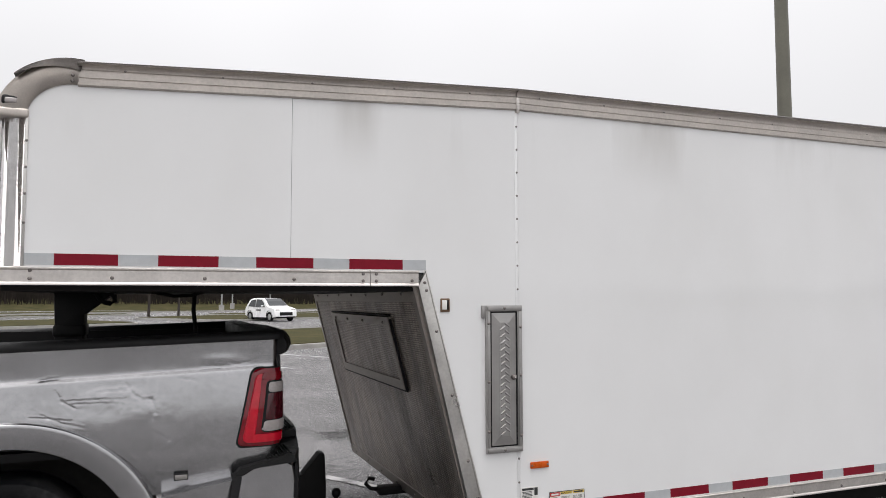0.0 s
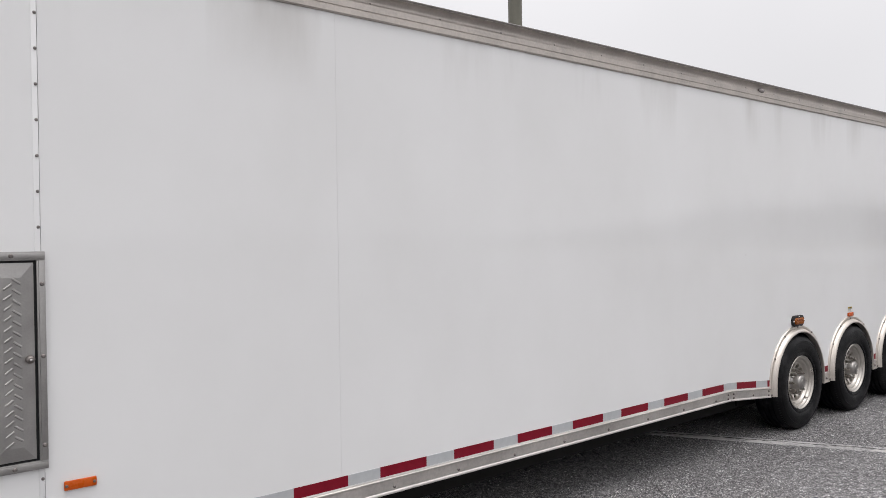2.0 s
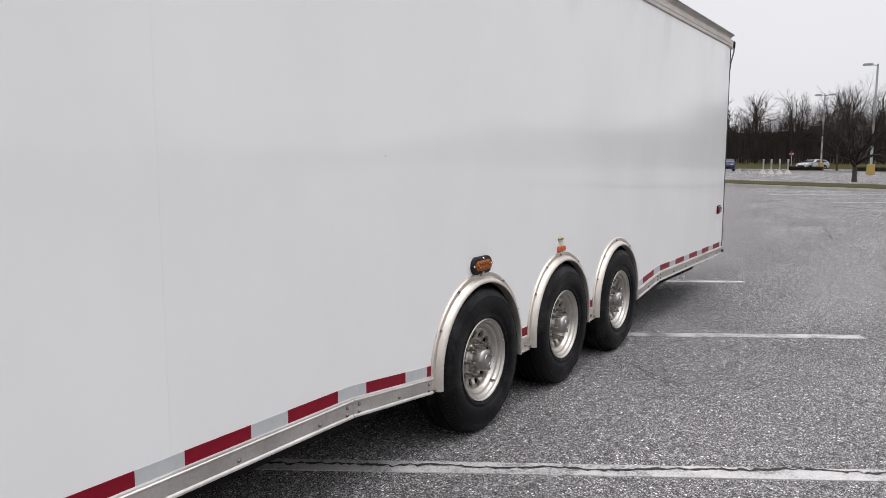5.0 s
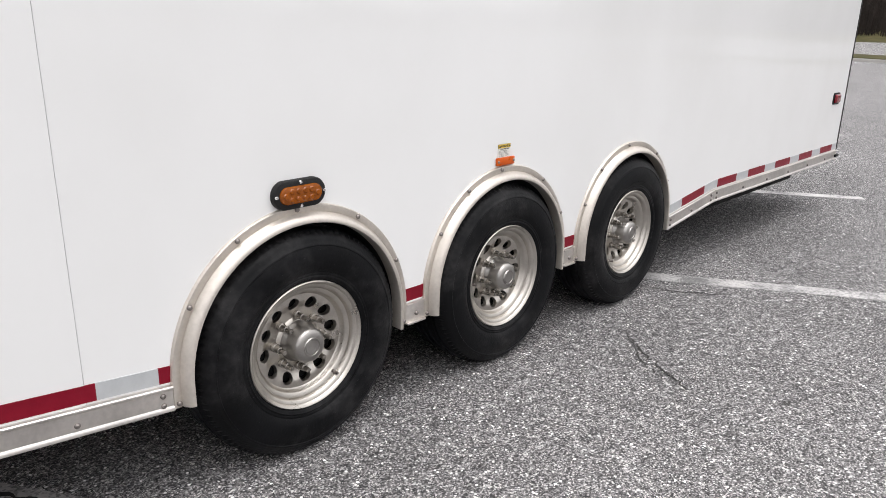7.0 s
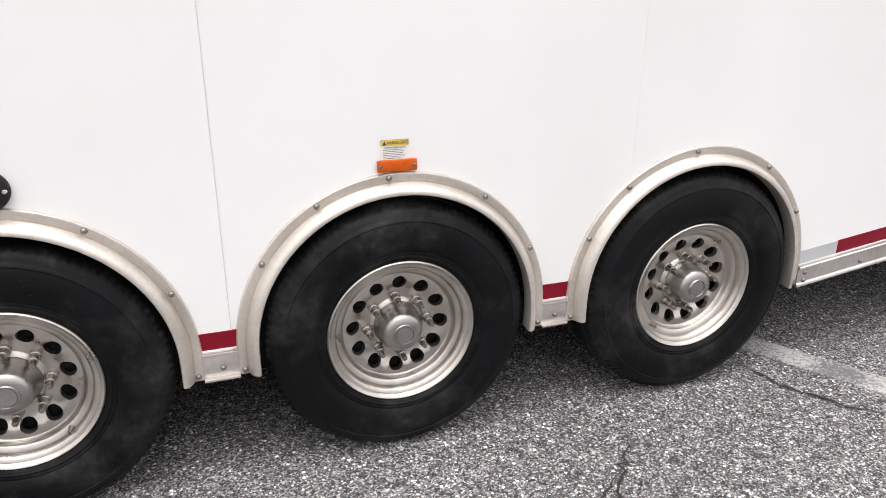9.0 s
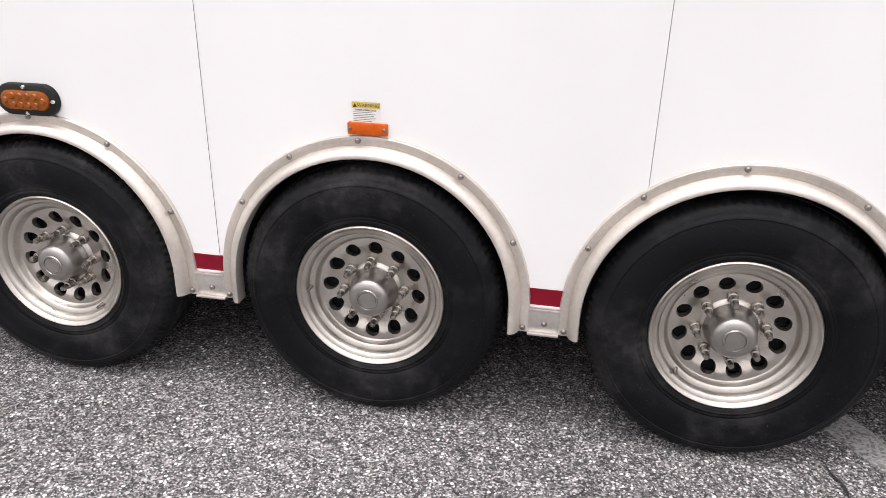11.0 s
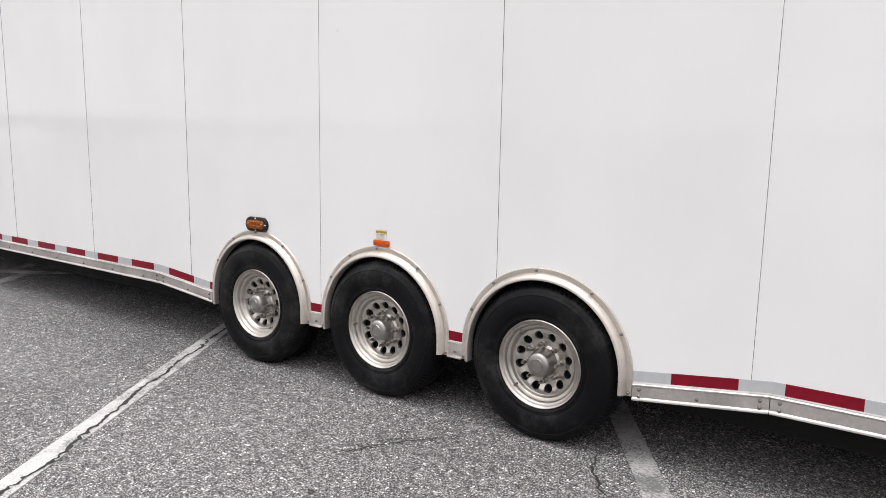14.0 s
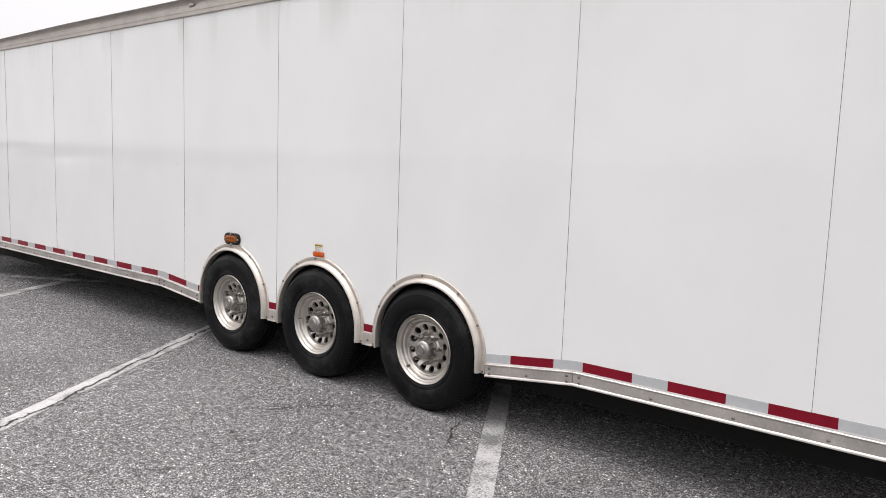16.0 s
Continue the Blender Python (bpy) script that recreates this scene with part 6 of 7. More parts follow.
def road_car(base, yaw, paint, label, low=False):
    """A compact car: lofted body, glass, wheels, lamps. Built nose towards +x of its own space."""
    car = thing("car", base, label, "car")
    top = 1.44 if low else 1.66
    L = 2.25 if low else 2.12
    M = Matrix.Translation(base) @ pose(0, 0, 0, 0, 0, yaw)

    def put(name, bm, m, parent=None, smooth=45, label=""):
        bm.transform(M)
        return part(name, bm, m, parent or car, label, smooth)

    tail = [(-L, 0.42), (-L - 0.02, 0.72), (-L + 0.02, 0.98), (-L + 0.12, 1.14), (-L + 0.40, top - 0.12), (-L + 0.74, top - 0.015), (-0.45, top), (0.22, top - 0.04), (0.60, top - 0.24), (1.06, 1.09), (1.60, 1.01), (1.97, 0.90), (2.11, 0.72), (2.13, 0.36)]
    prof = [(-L, 0.42), (-L - 0.02, 0.72), (-L + 0.06, 1.00), (-L + 0.18, 1.08), (-L + 0.42, top - 0.16), (-L + 0.70, top - 0.03), (-0.5, top), (0.15, top - 0.04), (0.55, top - 0.28), (1.0, 1.03), (1.55, 0.97), (1.95, 0.86), (2.10, 0.68), (2.12, 0.36),
            (1.82, 0.28), (1.70, 0.58), (1.35, 0.70), (1.00, 0.58), (0.90, 0.25), (-0.95, 0.25), (-1.05, 0.58), (-1.37, 0.70), (-1.72, 0.58), (-1.82, 0.30)]
    if not low:
        prof = tail + prof[14:]
    bm = bmesh.new()
    secs = []
    for y, k in ((-0.89, 0.0), (-0.86, 0.35), (-0.72, 1.0), (0.0, 1.15), (0.72, 1.0), (0.86, 0.35), (0.89, 0.0)):
        ring = []
        for x, z in prof:
            up = max(0.0, z - 1.02)
            yy = y * (1 - 0.30 * up)
            ring.append(bm.verts.new((x * (0.965 + 0.035 * k), yy, z - (1 - min(1, k)) * 0.05 * (z > 0.9))))
        secs.append(ring)
    n = len(prof)
    for a, b in zip(secs, secs[1:]):
        for i in range(n):
            bm.faces.new((a[i], a[(i + 1) % n], b[(i + 1) % n], b[i]))
    bm.faces.new(secs[0])
    bm.faces.new(secs[-1][::-1])
    bmesh.ops.recalc_face_normals(bm, faces=bm.faces)
    body = put("body", bm, paint)
    for s in (-1, 1):
        for pts in (((-1.62, 1.07), (-1.42, top - 0.19), (-0.72, top - 0.09), (-0.70, 1.03)), ((-0.62, 1.03), (-0.62, top - 0.09), (0.05, top - 0.12), (0.42, top - 0.34), (0.72, 1.02))):
            bm = bmesh.new()
            a = [bm.verts.new((x, s * (0.895 * (1 - 0.30 * max(0, z - 1.02)) - 0.004), z)) for x, z in pts]
            b = [bm.verts.new((v.co.x, v.co.y + s * 0.012, v.co.z)) for v in a]
            bm.faces.new(a)
            bm.faces.new(b[::-1])
            for i in range(len(a)):
                j = (i + 1) % len(a)
                bm.faces.new((a[i], a[j], b[j], b[i]))
            bmesh.ops.recalc_face_normals(bm, faces=bm.faces)
            put("side_window", bm, GLASS, smooth=0)
        put("head_lamp", box(1.78, 2.06, s * 0.62 - 0.17, s * 0.62 + 0.17, 0.74, 0.86, 0.03), CLEAR)
        for x in (-1.37, 1.35):
            bm = lathe([(0.0, -0.09), (0.20, -0.085), (0.22, -0.10), (0.32, -0.10), (0.335, -0.08), (0.335, 0.08), (0.20, 0.10), (0.0, 0.09)], 24)
            bm.transform(Matrix.Translation((x, s * 0.80, 0.335)))
            w = put("wheel", bm, RUBBER)
            bm = lathe([(0.0, -0.012), (0.19, -0.010), (0.21, 0.0), (0.0, 0.004)], 20)
            bm.transform(Matrix.Translation((x, s * 0.895, 0.335)))
            put("wheel_disc", bm, GALV)
            if not low:
                bm = lathe([(0.345, -0.02), (0.345, 0.012), (0.43, 0.012), (0.44, -0.02)], 28)
                bm.transform(Matrix.Translation((x, s * 0.893, 0.345)))
                bmesh.ops.delete(bm, geom=[v for v in bm.verts if v.co.z < 0.30], context="VERTS")
                put("arch_moulding", bm, BLACK_PLASTIC)
        put("mirror", box(0.42, 0.56, s * 0.97 - 0.07, s * 0.97 + 0.07, 1.02, 1.14, 0.03), paint)
    bm = bmesh.new()
    run = [(0.24, top - 0.035), (0.58, top - 0.265), (1.00, 1.06)] if low else [(0.26, top - 0.045), (0.60, top - 0.225), (1.04, 1.115)]
    rows = [[bm.verts.new((x + 0.012, sy * (0.80 * (1 - 0.30 * max(0.0, z - 1.02)) - 0.03), z + 0.016)) for sy in (-1, -0.5, 0, 0.5, 1)] for x, z in run]
    for ra, rb in zip(rows, rows[1:]):
        for i in range(4):
            bm.faces.new((ra[i], ra[i + 1], rb[i + 1], rb[i]))
    put("windscreen", bm, GLASS, smooth=0)
    put("grille", box(2.02, 2.145, -0.52, 0.52, 0.42, 0.66, 0.03), BLACK_PLASTIC)
    put("front_bumper_strip", box(2.0, 2.16, -0.75, 0.75, 0.28, 0.36, 0.03), BLACK_PLASTIC)
    if not low:
        put("sill_strip", box(-0.95, 0.95, -0.90, 0.90, 0.20, 0.30, 0.03), BLACK_PLASTIC)
        put("door_lettering", box(-0.45, 0.15, -0.905, -0.88, 0.76, 0.84, 0.0), INK)
    return car


road_car((7.75, 54.0, 0), -68, WHITE_CAR, "small white crossover car with dark door marks")
road_car((94.0, 21.6, -0.03), 190, BLUE_CAR, "dark blue sedan on the far road", True)
road_car((-51.0, -15.5, 0), 70, WHITE_CAR, "white car parked across the lot")
road_car((-49.0, -21.5, 0), 70, WHITE_CAR, "white car parked across the lot", True)
road_car((116, 15.3, -0.1), 145, SILVER_CAR, "pale silver sedan on the far road", True)

# ---- lamp posts, bollards, sign ----


def lamp_post(base, height, radius, paint, heads, label, foot=None, yaw=0):
    ob = thing("lamp_post", base, label, "lamp post")
    x, y, z = base
    pole = part("pole", tube([(x, y, z), (x, y, z + height)], radius, radius * 0.72, 12), paint, ob)
    part("footing", slab([Vector((x + 0.32 * math.cos(a * math.pi / 8), y + 0.32 * math.sin(a * math.pi / 8), 0)) for a in range(16)], z - 0.05, z + 0.85, bevel=0.03), foot or CONCRETE, ob)
    part("base_plate", box(x - 0.18, x + 0.18, y - 0.18, y + 0.18, z + 0.85, z + 0.89, 0.01), paint, ob)
    c, s = math.cos(radians(yaw)), math.sin(radians(yaw))
    for d in heads:
        part("arm", tube([(x, y, z + height - 0.12), (x + d * 0.55 * c, y + d * 0.55 * s, z + height - 0.06)], 0.035, seg=8), paint, ob)
        bm = prism_xz([(0.35, -0.10), (0.40, 0.10), (1.05, 0.08), (1.15, -0.02), (1.10, -0.10)], -0.19, 0.19, bevel=0.02)
        bm.transform(Matrix.Translation((x, y, z + height)) @ pose(0, 0, 0, 0, 0, yaw) @ Matrix.Diagonal((d, 1, 1, 1)))
        bmesh.ops.recalc_face_normals(bm, faces=bm.faces)
        part("lamp_head", bm, paint, ob)
    return ob


lamp_post((8.50, 8.03, 0), 9.5, 0.118, POLE, (1, -1), "tall bronze lamp post standing behind the trailer", yaw=60)
lamp_post((42.0, 25.85, 0), 10.65, 0.10, POLE, (1, -1), "bronze lamp post with two heads", yaw=-57)
lamp_post((77.6, 6.0, 0.1), 9.35, 0.11, GALV, (-1,), "grey lamp post on a yellow footing", YELLOW_CONC, yaw=-75)
lamp_post((104.5, 12.95, 0.1), 9.0, 0.10, GALV, (1, -1), "grey lamp post on a yellow footing", YELLOW_CONC, yaw=-80)
lamp_post((56.5, -17.8, 0.1), 9.4, 0.10, GALV, (1, -1), "grey lamp post seen mirrored in the trailer side", yaw=60)
for p in ((7.6, 93, 0), (10.8, 113, 0.1), (16.4, 113.5, 0.1), (-17, 93, 0)):
    lamp_post(p, 9.0, 0.11, GALV, (1, -1), "grey lamp post far across the lot", yaw=10)
boll = None
for p in ((77.9, 14.72), (78.3, 14.1), (78.75, 13.45), (79.2, 12.8)):
    if boll is None:
        boll = thing("bollard", (p[0], p[1], 0), "pale post on a white conical foot", "bollard", "row of posts")
        part("post", tube([(p[0], p[1], 0.4), (p[0], p[1], 1.40)], 0.055, 0.09, 10), GALV, boll)
        part("foot", tube([(p[0], p[1], 0.0), (p[0], p[1], 0.42)], 0.34, 0.08, 12), CONCRETE, boll)
    else:
        copy_thing(boll, Matrix.Translation((p[0], p[1], 0)))
sg = thing("stop_sign", (112.9, 17.5, -0.15), "red stop sign on a thin post", "sign")
part("post", tube([(112.9, 17.5, -0.1), (112.9, 17.5, 2.4)], 0.04, seg=6), GALV, sg)
bm = bmesh.new()
vs = [[bm.verts.new((112.85 + dx, 17.5 + 0.30 * math.cos(radians(22.5 + 45 * i)), 2.06 + 0.30 * math.sin(radians(22.5 + 45 * i)))) for i in range(8)] for dx in (0, 0.02)]
bm.faces.new(vs[0])
bm.faces.new(vs[1][::-1])
for i in range(8):
    bm.faces.new((vs[0][i], vs[1][i], vs[1][(i + 1) % 8], vs[0][(i + 1) % 8]))
bmesh.ops.recalc_face_normals(bm, faces=bm.faces)
plate = part("plate", bm, SIGN_RED, sg, smooth=0)
cu = bpy.data.curves.new("lettering", "FONT")
cu.body, cu.size, cu.extrude, cu.align_x, cu.align_y = "STOP", 0.22, 0.003, "CENTER", "CENTER"
tmp = new("lettering", cu)
me = bpy.data.meshes.new_from_object(tmp.evaluated_get(bpy.context.evaluated_depsgraph_get()))
bpy.data.objects.remove(tmp)
me.materials.clear()
me.materials.append(WHITE)
part("lettering", me, WHITE, plate, at=Matrix.Translation((112.845, 17.5, 2.06)) @ pose(0, 0, 0, 90, 0, -90))

# ---- bare trees ----


class Twigs:
    """Collects three-sided tapered twigs as plain vertex and face lists."""

    def __init__(self):
        self.v, self.f = [], []

    def bar(self, a, b, ra, rb):
        d = (b - a).normalized()
        u = d.cross(Vector((0.3, 0.2, 1)) if abs(d.z) < 0.95 else Vector((1, 0, 0))).normalized()
        w = d.cross(u)
        k = len(self.v)
        for p, r in ((a, ra), (b, rb)):
            for t in range(3):
                c, s = math.cos(t * 2.0944), math.sin(t * 2.0944)
                self.v.append(tuple(p + (u * c + w * s) * r))
        for t in range(3):
            n = (t + 1) % 3
            self.f.append((k + t, k + n, k + 3 + n, k + 3 + t))


def grow(tw, rng, p, d, length, r, depth, bend, lift, split):
    steps = 3 if depth > 1 else 2
    for s in range(steps):
        d = (d + Vector((rng.gauss(0, bend), rng.gauss(0, bend), rng.gauss(lift, bend)))).normalized()
        q = p + d * (length / steps)
        r2 = r * (0.86 if depth else 0.6)
        tw.bar(p, q, r, r2)
        p, r = q, r2
        if depth and s:
            for _ in range(rng.choice(split)):
                ax = Vector((rng.gauss(0, 1), rng.gauss(0, 1), rng.gauss(0, 0.4))).normalized()
                nd = (d + ax * rng.uniform(0.55, 1.0)).normalized()
                grow(tw, rng, p, nd, length * rng.uniform(0.60, 0.82), r * 0.66, depth - 1, bend, lift, split)
    if depth:
        grow(tw, rng, p, d, length * 0.75, r * 0.8, depth - 1, bend, lift, split)


def mesh_from(name, v, f, material):
    me = bpy.data.meshes.new(name)
    me.from_pydata(v, [], f)
    me.materials.append(material)
    return me


def bare_tree(base, height, seed, label, spread=1.0, bole=0.17, girth=0.022):
    ob = thing("bare_tree", base, label, "tree")
    rng = random.Random(seed)
    b = Vector(base)
    th = height * bole
    part("trunk", tube([b, b + Vector((0.03, 0.0, th * 0.5)), b + Vector((0.0, 0.04, th))], height * girth, height * girth * 0.75, 10), BARK, ob)
    tw = Twigs()
    for i in range(7):
        a = i * 0.9 + rng.uniform(-0.3, 0.3)
        d = Vector((math.cos(a) * 0.75 * spread, math.sin(a) * 0.75 * spread, rng.uniform(0.6, 1.1))).normalized()
        grow(tw, rng, b + Vector((0, 0, th * rng.uniform(0.75, 1.0))), d, height * 0.25, height * 0.015, 5, 0.13, 0.03, (1, 1, 2))
    part("crown", mesh_from("crown", tw.v, tw.f, TWIGS), TWIGS, ob, "leafless crown of fine twigs")
    return ob


bare_tree((51.2, 5.15, 0.15), 6.5, 3, "leafless ornamental tree on a grass strip", 1.25)
bare_tree((60.0, -9.0, 0.15), 7.0, 11, "leafless ornamental tree on a grass strip", 1.2)
bare_tree((-0.5, 64.0, 0.1), 5.4, 5, "leafless young tree on a grass strip", 0.8, 0.4)
bare_tree((1.9, 68.0, 0.1), 5.2, 7, "leafless young tree on a grass strip", 0.8, 0.4)
bare_tree((-13.6, 66.0, 0.1), 6.0, 9, "leafless young tree on a grass strip", 0.8, 0.4)


def lie(a):
    """Share of the woods' height by direction: they sink to a low line to the south."""
    d = math.degrees(a) % 360
    return float(np.interp(d, (0, 176, 190, 318, 332, 360), (1, 1, 0.34, 0.34, 1, 1)))


def woods():
    """A ring of bare trees with rounded crowns of fine branches round the lot, one object."""
    kinds = []
    for k in range(12):
        rng = random.Random(40 + k)
        deep = 3 if k < 7 else 2
        tw = Twigs()
        h = 13.0
        p, d, r = Vector((0, 0, 0)), Vector((0, 0, 1)), 0.28
        for s in range(5):
            q = p + d * (h * 0.10)
            d = (d + Vector((rng.gauss(0, 0.08), rng.gauss(0, 0.08), 0.1))).normalized()
            tw.bar(p, q, r, r * 0.88)
            p, r = q, r * 0.88
            if s > 0:
                for _ in range(2):
                    a = rng.uniform(0, 6.28)
                    grow(tw, rng, p, Vector((math.cos(a), math.sin(a), rng.uniform(0.5, 1.3))).normalized(), h * 0.16, r * 0.55, deep, 0.16, 0.06, (1, 1, 2))
        grow(tw, rng, p, d, h * 0.19, r, deep, 0.16, 0.05, (1, 2))
        kinds.append((np.array(tw.v), np.array(tw.f)))
    rng = random.Random(77)
    V, F, n = [], [], 0
    for i in range(760):
        # oldest and fullest to the east and north
        a = radians(rng.uniform(-12, 26) if i < 140 else rng.uniform(66, 118) if i < 220 else rng.uniform(0, 360))
        full = i < 220
        dist = rng.uniform(118, 150)
        s, t = rng.choice((0.5, 0.65, 0.78, 0.88)) * rng.uniform(0.9, 1.08), rng.uniform(0, 6.28)
        s *= lie(a)
        v, f = kinds[rng.randrange(7) if full else rng.randrange(7, 12)]
        c, sn = math.cos(t) * s, math.sin(t) * s
        w = np.stack([v[:, 0] * c - v[:, 1] * sn + 6 + dist * math.cos(a), v[:, 0] * sn + v[:, 1] * c + 3 + dist * math.sin(a), v[:, 2] * s], 1)
        V.append(w)
        F.append(f + n)
        n += len(w)
    V, F = np.concatenate(V), np.concatenate(F)
    return mesh_from("woods", V.tolist(), F.tolist(), TWIGS)


grove = new("woods", woods())
grove.location.z = 1.3
tagged(grove, "leafless grey woods beyond the lot", "woods", kind="stuff")


def scrub():
    """Dense dark undergrowth below the trees: many upright twigs before an uneven bank."""
    rng = random.Random(5)
    v, f = [], []
    for ring, (r0, hgt) in enumerate(((124, 2.2), (132, 4.2), (143, 5.6), (151, 6.4))):
        prev = None
        for i in range(721):
            a = 2 * math.pi * i / 720
            r = r0 + 3 * noise.noise(Vector((math.cos(a) * 9, math.sin(a) * 9, ring)))
            h = hgt * (0.85 + 0.3 * noise.noise(Vector((math.cos(a) * 30, math.sin(a) * 30, ring + 5))) + 0.18 * noise.noise(Vector((math.cos(a) * 110, math.sin(a) * 110, ring))))
            h *= lie(a)
            k = len(v)
            v += [(6 + r * math.cos(a), 3 + r * math.sin(a), -1.4), (6 + (r + 1) * math.cos(a), 3 + (r + 1) * math.sin(a), h)]
            if prev is not None:
                f.append((prev, k, k + 1, prev + 1))
            prev = k
    for i in range(110000):
        a, r = rng.uniform(0, 6.2832), rng.uniform(117, 140)
        x, y, h = 6 + r * math.cos(a), 3 + r * math.sin(a), rng.choice((3.0, 4.0, 5.0, 6.0, 6.5, 7.5)) * rng.uniform(0.7, 1.1)
        h *= lie(a)
        dx, dy, w = rng.gauss(0, 0.5), rng.gauss(0, 0.5), rng.uniform(0.02, 0.07)
        k = len(v)
        px, py = -math.sin(a) * w, math.cos(a) * w
        v += [(x - px, y - py, -0.9), (x + px, y + py, -0.9), (x + dx, y + dy, h)]
        f.append((k, k + 1, k + 2))
    return mesh_from("undergrowth", v, f, SCRUB)


bushes = new("undergrowth", scrub())
bushes.location.z = 1.1
tagged(bushes, "dark leafless scrub at the edge of the woods", "scrub", kind="stuff")

def hedge(base, length, yaw):
    """Low clipped hedge of dense dark twigs."""
    ob = thing("hedge", base, "low dark winter hedge before the far road", "hedge")
    rng = random.Random(8)
    M = Matrix.Translation(base) @ pose(0, 0, 0, 0, 0, yaw)
    v, f = [], []
    for i in range(2600):
        p = Vector((rng.uniform(-length / 2, length / 2), rng.uniform(-0.5, 0.5), rng.uniform(0.0, 0.38)))
        d = Vector((rng.gauss(0, 1), rng.gauss(0, 1), rng.uniform(0.2, 1.4))).normalized() * rng.uniform(0.12, 0.32)
        k = len(v)
        s = d.cross(Vector((rng.gauss(0, 1), rng.gauss(0, 1), 0.3))).normalized() * 0.03
        v += [tuple(M @ (p - s)), tuple(M @ (p + s)), tuple(M @ (p + d))]
        f.append((k, k + 1, k + 2))
    part("brush", mesh_from("brush", v, f, SCRUB), SCRUB, ob)["kind"] = "stuff"


hedge((104.0, 14.6, 0), 3.8, 90)
hedge((100.0, 6.5, 0), 5.0, 85)
bare_tree((92.0, 10.0, 0.15), 6.4, 21, "leafless young tree on a narrow verge", 0.9, 0.36, 0.018)

# ---- painted stall lines, cracks ----


def stripe(u, v0, v1, w=0.105, z=0.004):
    a, b = lot(u - w / 2, v0), lot(u + w / 2, v0)
    c, d = lot(u + w / 2, v1), lot(u - w / 2, v1)
    return slab([a, b, c, d], -0.01, z)


STALLS = [7.475 + 2.71 * k for k in range(-8, 12)]
for u in STALLS:
    solid("stall_line", stripe(u, -1.74, 3.925, 0.125), PAINT_WORN if abs(u - 10.185) < 0.1 or abs(u - 4.765) < 0.1 else PAINT, "worn white painted stall line on asphalt", "road marking", "stall lines", "structure", 0)
head = slab([lot(-16, -1.86), lot(34, -1.86), lot(34, -1.75), lot(-16, -1.75)], -0.01, 0.0042)
solid("head_line", head, PAINT_WORN, "worn white line between two rows of stalls", "road marking", "stall lines", "structure", 0)
for k in range(-2, 3):
    solid("stall_line", stripe(4.52 + 2.71 * k, -7.0, -1.87), PAINT_WORN, "worn white painted stall line on asphalt", "road marking", "stall lines", "structure", 0)
for u in STALLS[5:]:
    solid("stall_line", stripe(u, 12.6, 18.2), PAINT, "worn white painted stall line on asphalt", "road marking", "stall lines", "structure", 0)
    solid("stall_line", stripe(u + 1.1, -18.4, -13.2), PAINT, "worn white painted stall line on asphalt", "road marking", "stall lines", "structure", 0)


def crack(points, width, seed, name="crack", step=0.02, wander=0.018):
    """A jagged open crack along a rough course."""
    rng = random.Random(seed)
    pts = [Vector((x, y, 0)) for x, y in points]
    course = []
    for a, b in zip(pts, pts[1:]):
        n = max(1, int((b - a).length / step))
        side = Vector((-(b - a).y, (b - a).x, 0)).normalized()
        for i in range(n):
            p = a + (b - a) * (i / n)
            course.append((p + side * (rng.gauss(0, wander * 0.25) + 0.020 * noise.noise(p * 4) + 0.012 * noise.noise(p * 19) + 0.008 * noise.noise(p * 47)), side))
    v, f = [], []
    for i, (p, s) in enumerate(course):
        w = width * rng.uniform(0.25, 1.25) * min(1, 0.3 + 4 * min(i, len(course) - 1 - i) / len(course))
        v += [tuple(p + s * w / 2 + Vector((0, 0, 0.0065))), tuple(p - s * w / 2 + Vector((0, 0, 0.0065)))]
        if i:
            f.append((2 * i - 2, 2 * i - 1, 2 * i + 1, 2 * i))
    tagged(new(name, mesh_from(name, v, f, CRACK)), "thin dark crack in the asphalt", "crack", "cracks", "structure")


def lot_xy(u, v):
    p = lot(u, v)
    return (p.x, p.y)


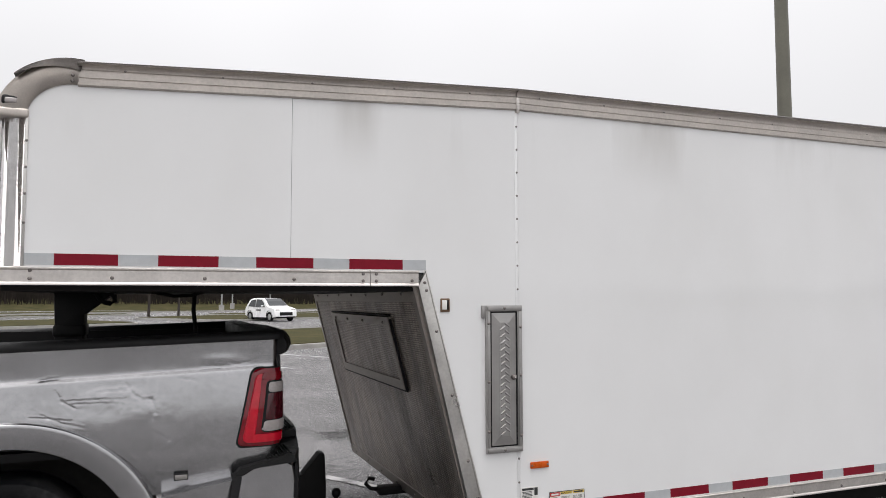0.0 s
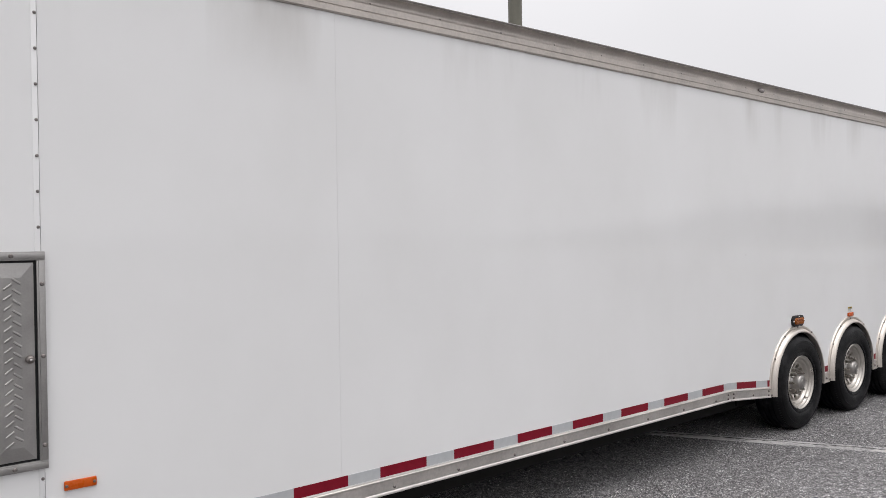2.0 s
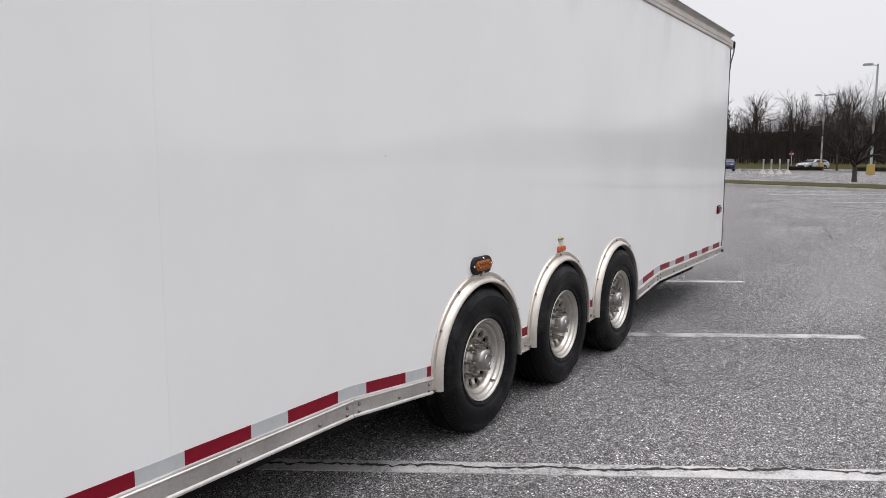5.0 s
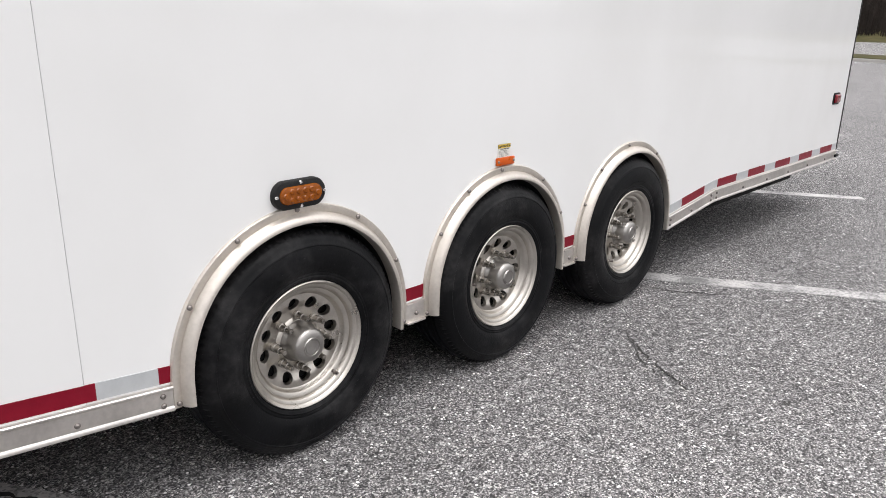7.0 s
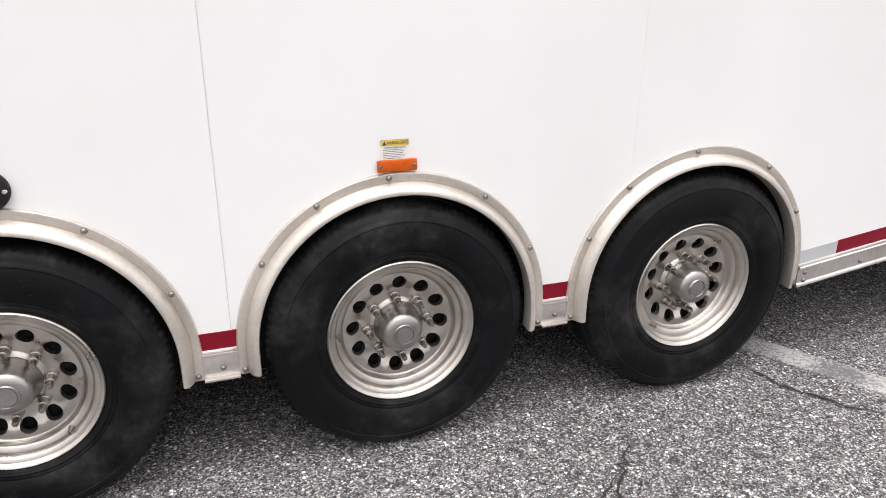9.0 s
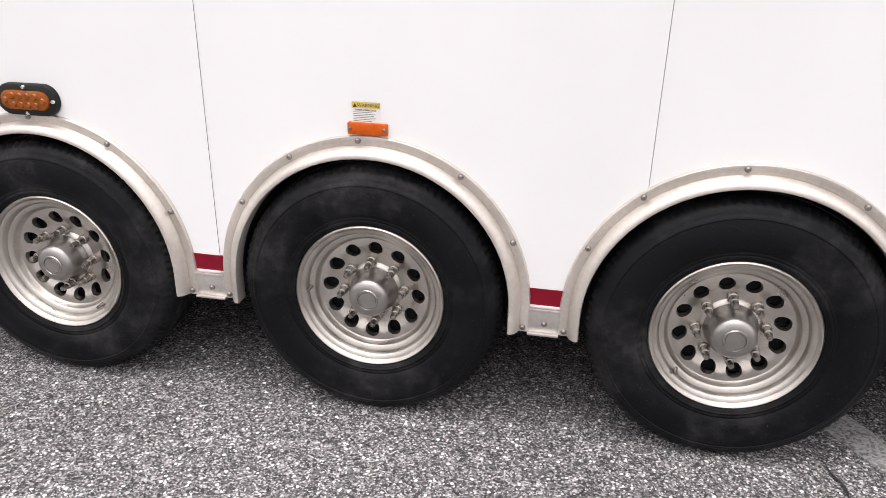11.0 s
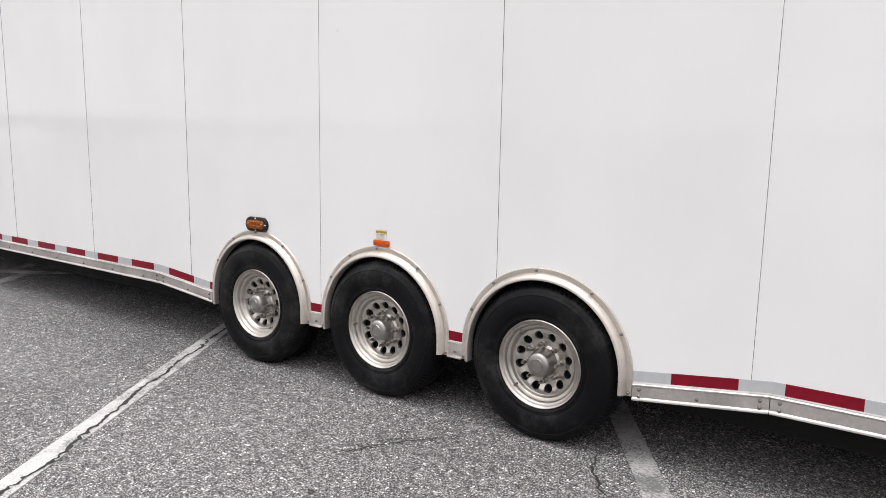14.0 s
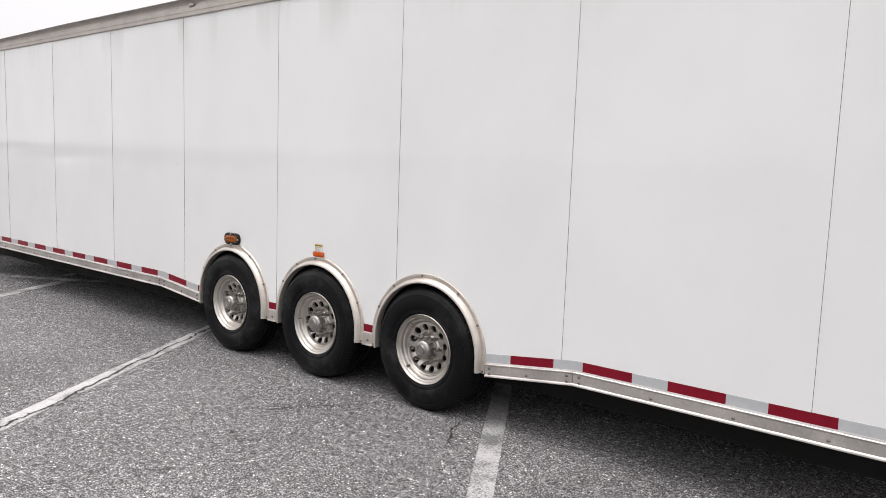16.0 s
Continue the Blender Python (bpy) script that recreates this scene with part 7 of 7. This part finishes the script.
crack([lot_xy(7.46, -1.2), lot_xy(7.49, 0.2), lot_xy(7.48, 1.2), lot_xy(7.51, 2.2), lot_xy(7.49, 3.2), lot_xy(7.52, 4.4)], 0.023, 1)
crack([(8.56, 2.68), (8.70, 2.90), (8.82, 3.09), (8.96, 3.25)], 0.010, 2, wander=0.04)
crack([(8.60, 2.80), (8.70, 2.965), (8.80, 3.10)], 0.008, 3, wander=0.04)
crack([(9.58, 3.46), (9.62, 3.29), (9.72, 3.15), (9.83, 3.03)], 0.012, 4)
crack([(6.0, 1.2), (6.4, 1.5), (6.9, 1.35), (7.2, 1.45)], 0.008, 5)
crack([(10.6, 2.9), (11.4, 3.1), (12.3, 2.7), (13.4, 2.9), (15.0, 2.4)], 0.006, 6)
crack([(14.0, 6.0), (16.0, 4.5), (18.5, 4.2), (22.0, 1.5)], 0.014, 7)
crack([(15.0, 1.0), (18.0, 2.8), (23.0, 3.6), (28, 5.8)], 0.014, 8)
crack([(0.1, 10.35), (0.79, 9.85), (1.24, 9.30), (1.42, 8.98), (1.75, 8.78), (2.6, 8.3)], 0.018, 9)
crack([(-0.2, 14.0), (0.67, 13.5), (1.28, 12.7), (1.70, 12.0), (2.14, 11.85), (3.0, 11.3)], 0.020, 10)
crack([(0.2, 11.7), (0.57, 11.42), (0.83, 11.1)], 0.016, 12)
crack([(0.7, 7.3), (1.04, 6.83), (1.26, 6.55), (1.42, 6.33), (1.55, 6.05), (1.72, 5.88), (2.2, 5.4)], 0.018, 13)
oil = mesh_from("oil_stain", [(0.5 * math.cos(k * 0.2618), 0.5 * math.sin(k * 0.2618), 0) for k in range(24)], [tuple(range(24))], OIL)
stain = tagged(new("oil_stain", oil), "dark oil stain on the asphalt", "stain", kind="structure")
stain.matrix_world = Matrix.Translation((1.92, 8.55, 0.005)) @ pose(0, 0, 0, 0, 0, -25) @ Matrix.Diagonal((0.75, 0.95, 1, 1))
for x, y, wide in ((8.768, 2.376, 0.055), (8.964, 1.872, 0.06)):
    drop = tagged(new("oil_stain", oil), "small dark oil spot on the asphalt", "stain", kind="structure")
    drop.matrix_world = Matrix.Translation((x, y, 0.005)) @ Matrix.Diagonal((wide * 1.3, wide, 1, 1))
crack([(4.72, 2.2), (4.9, 3.0), (5.3, 3.6), (5.5, 4.4)], 0.008, 11)
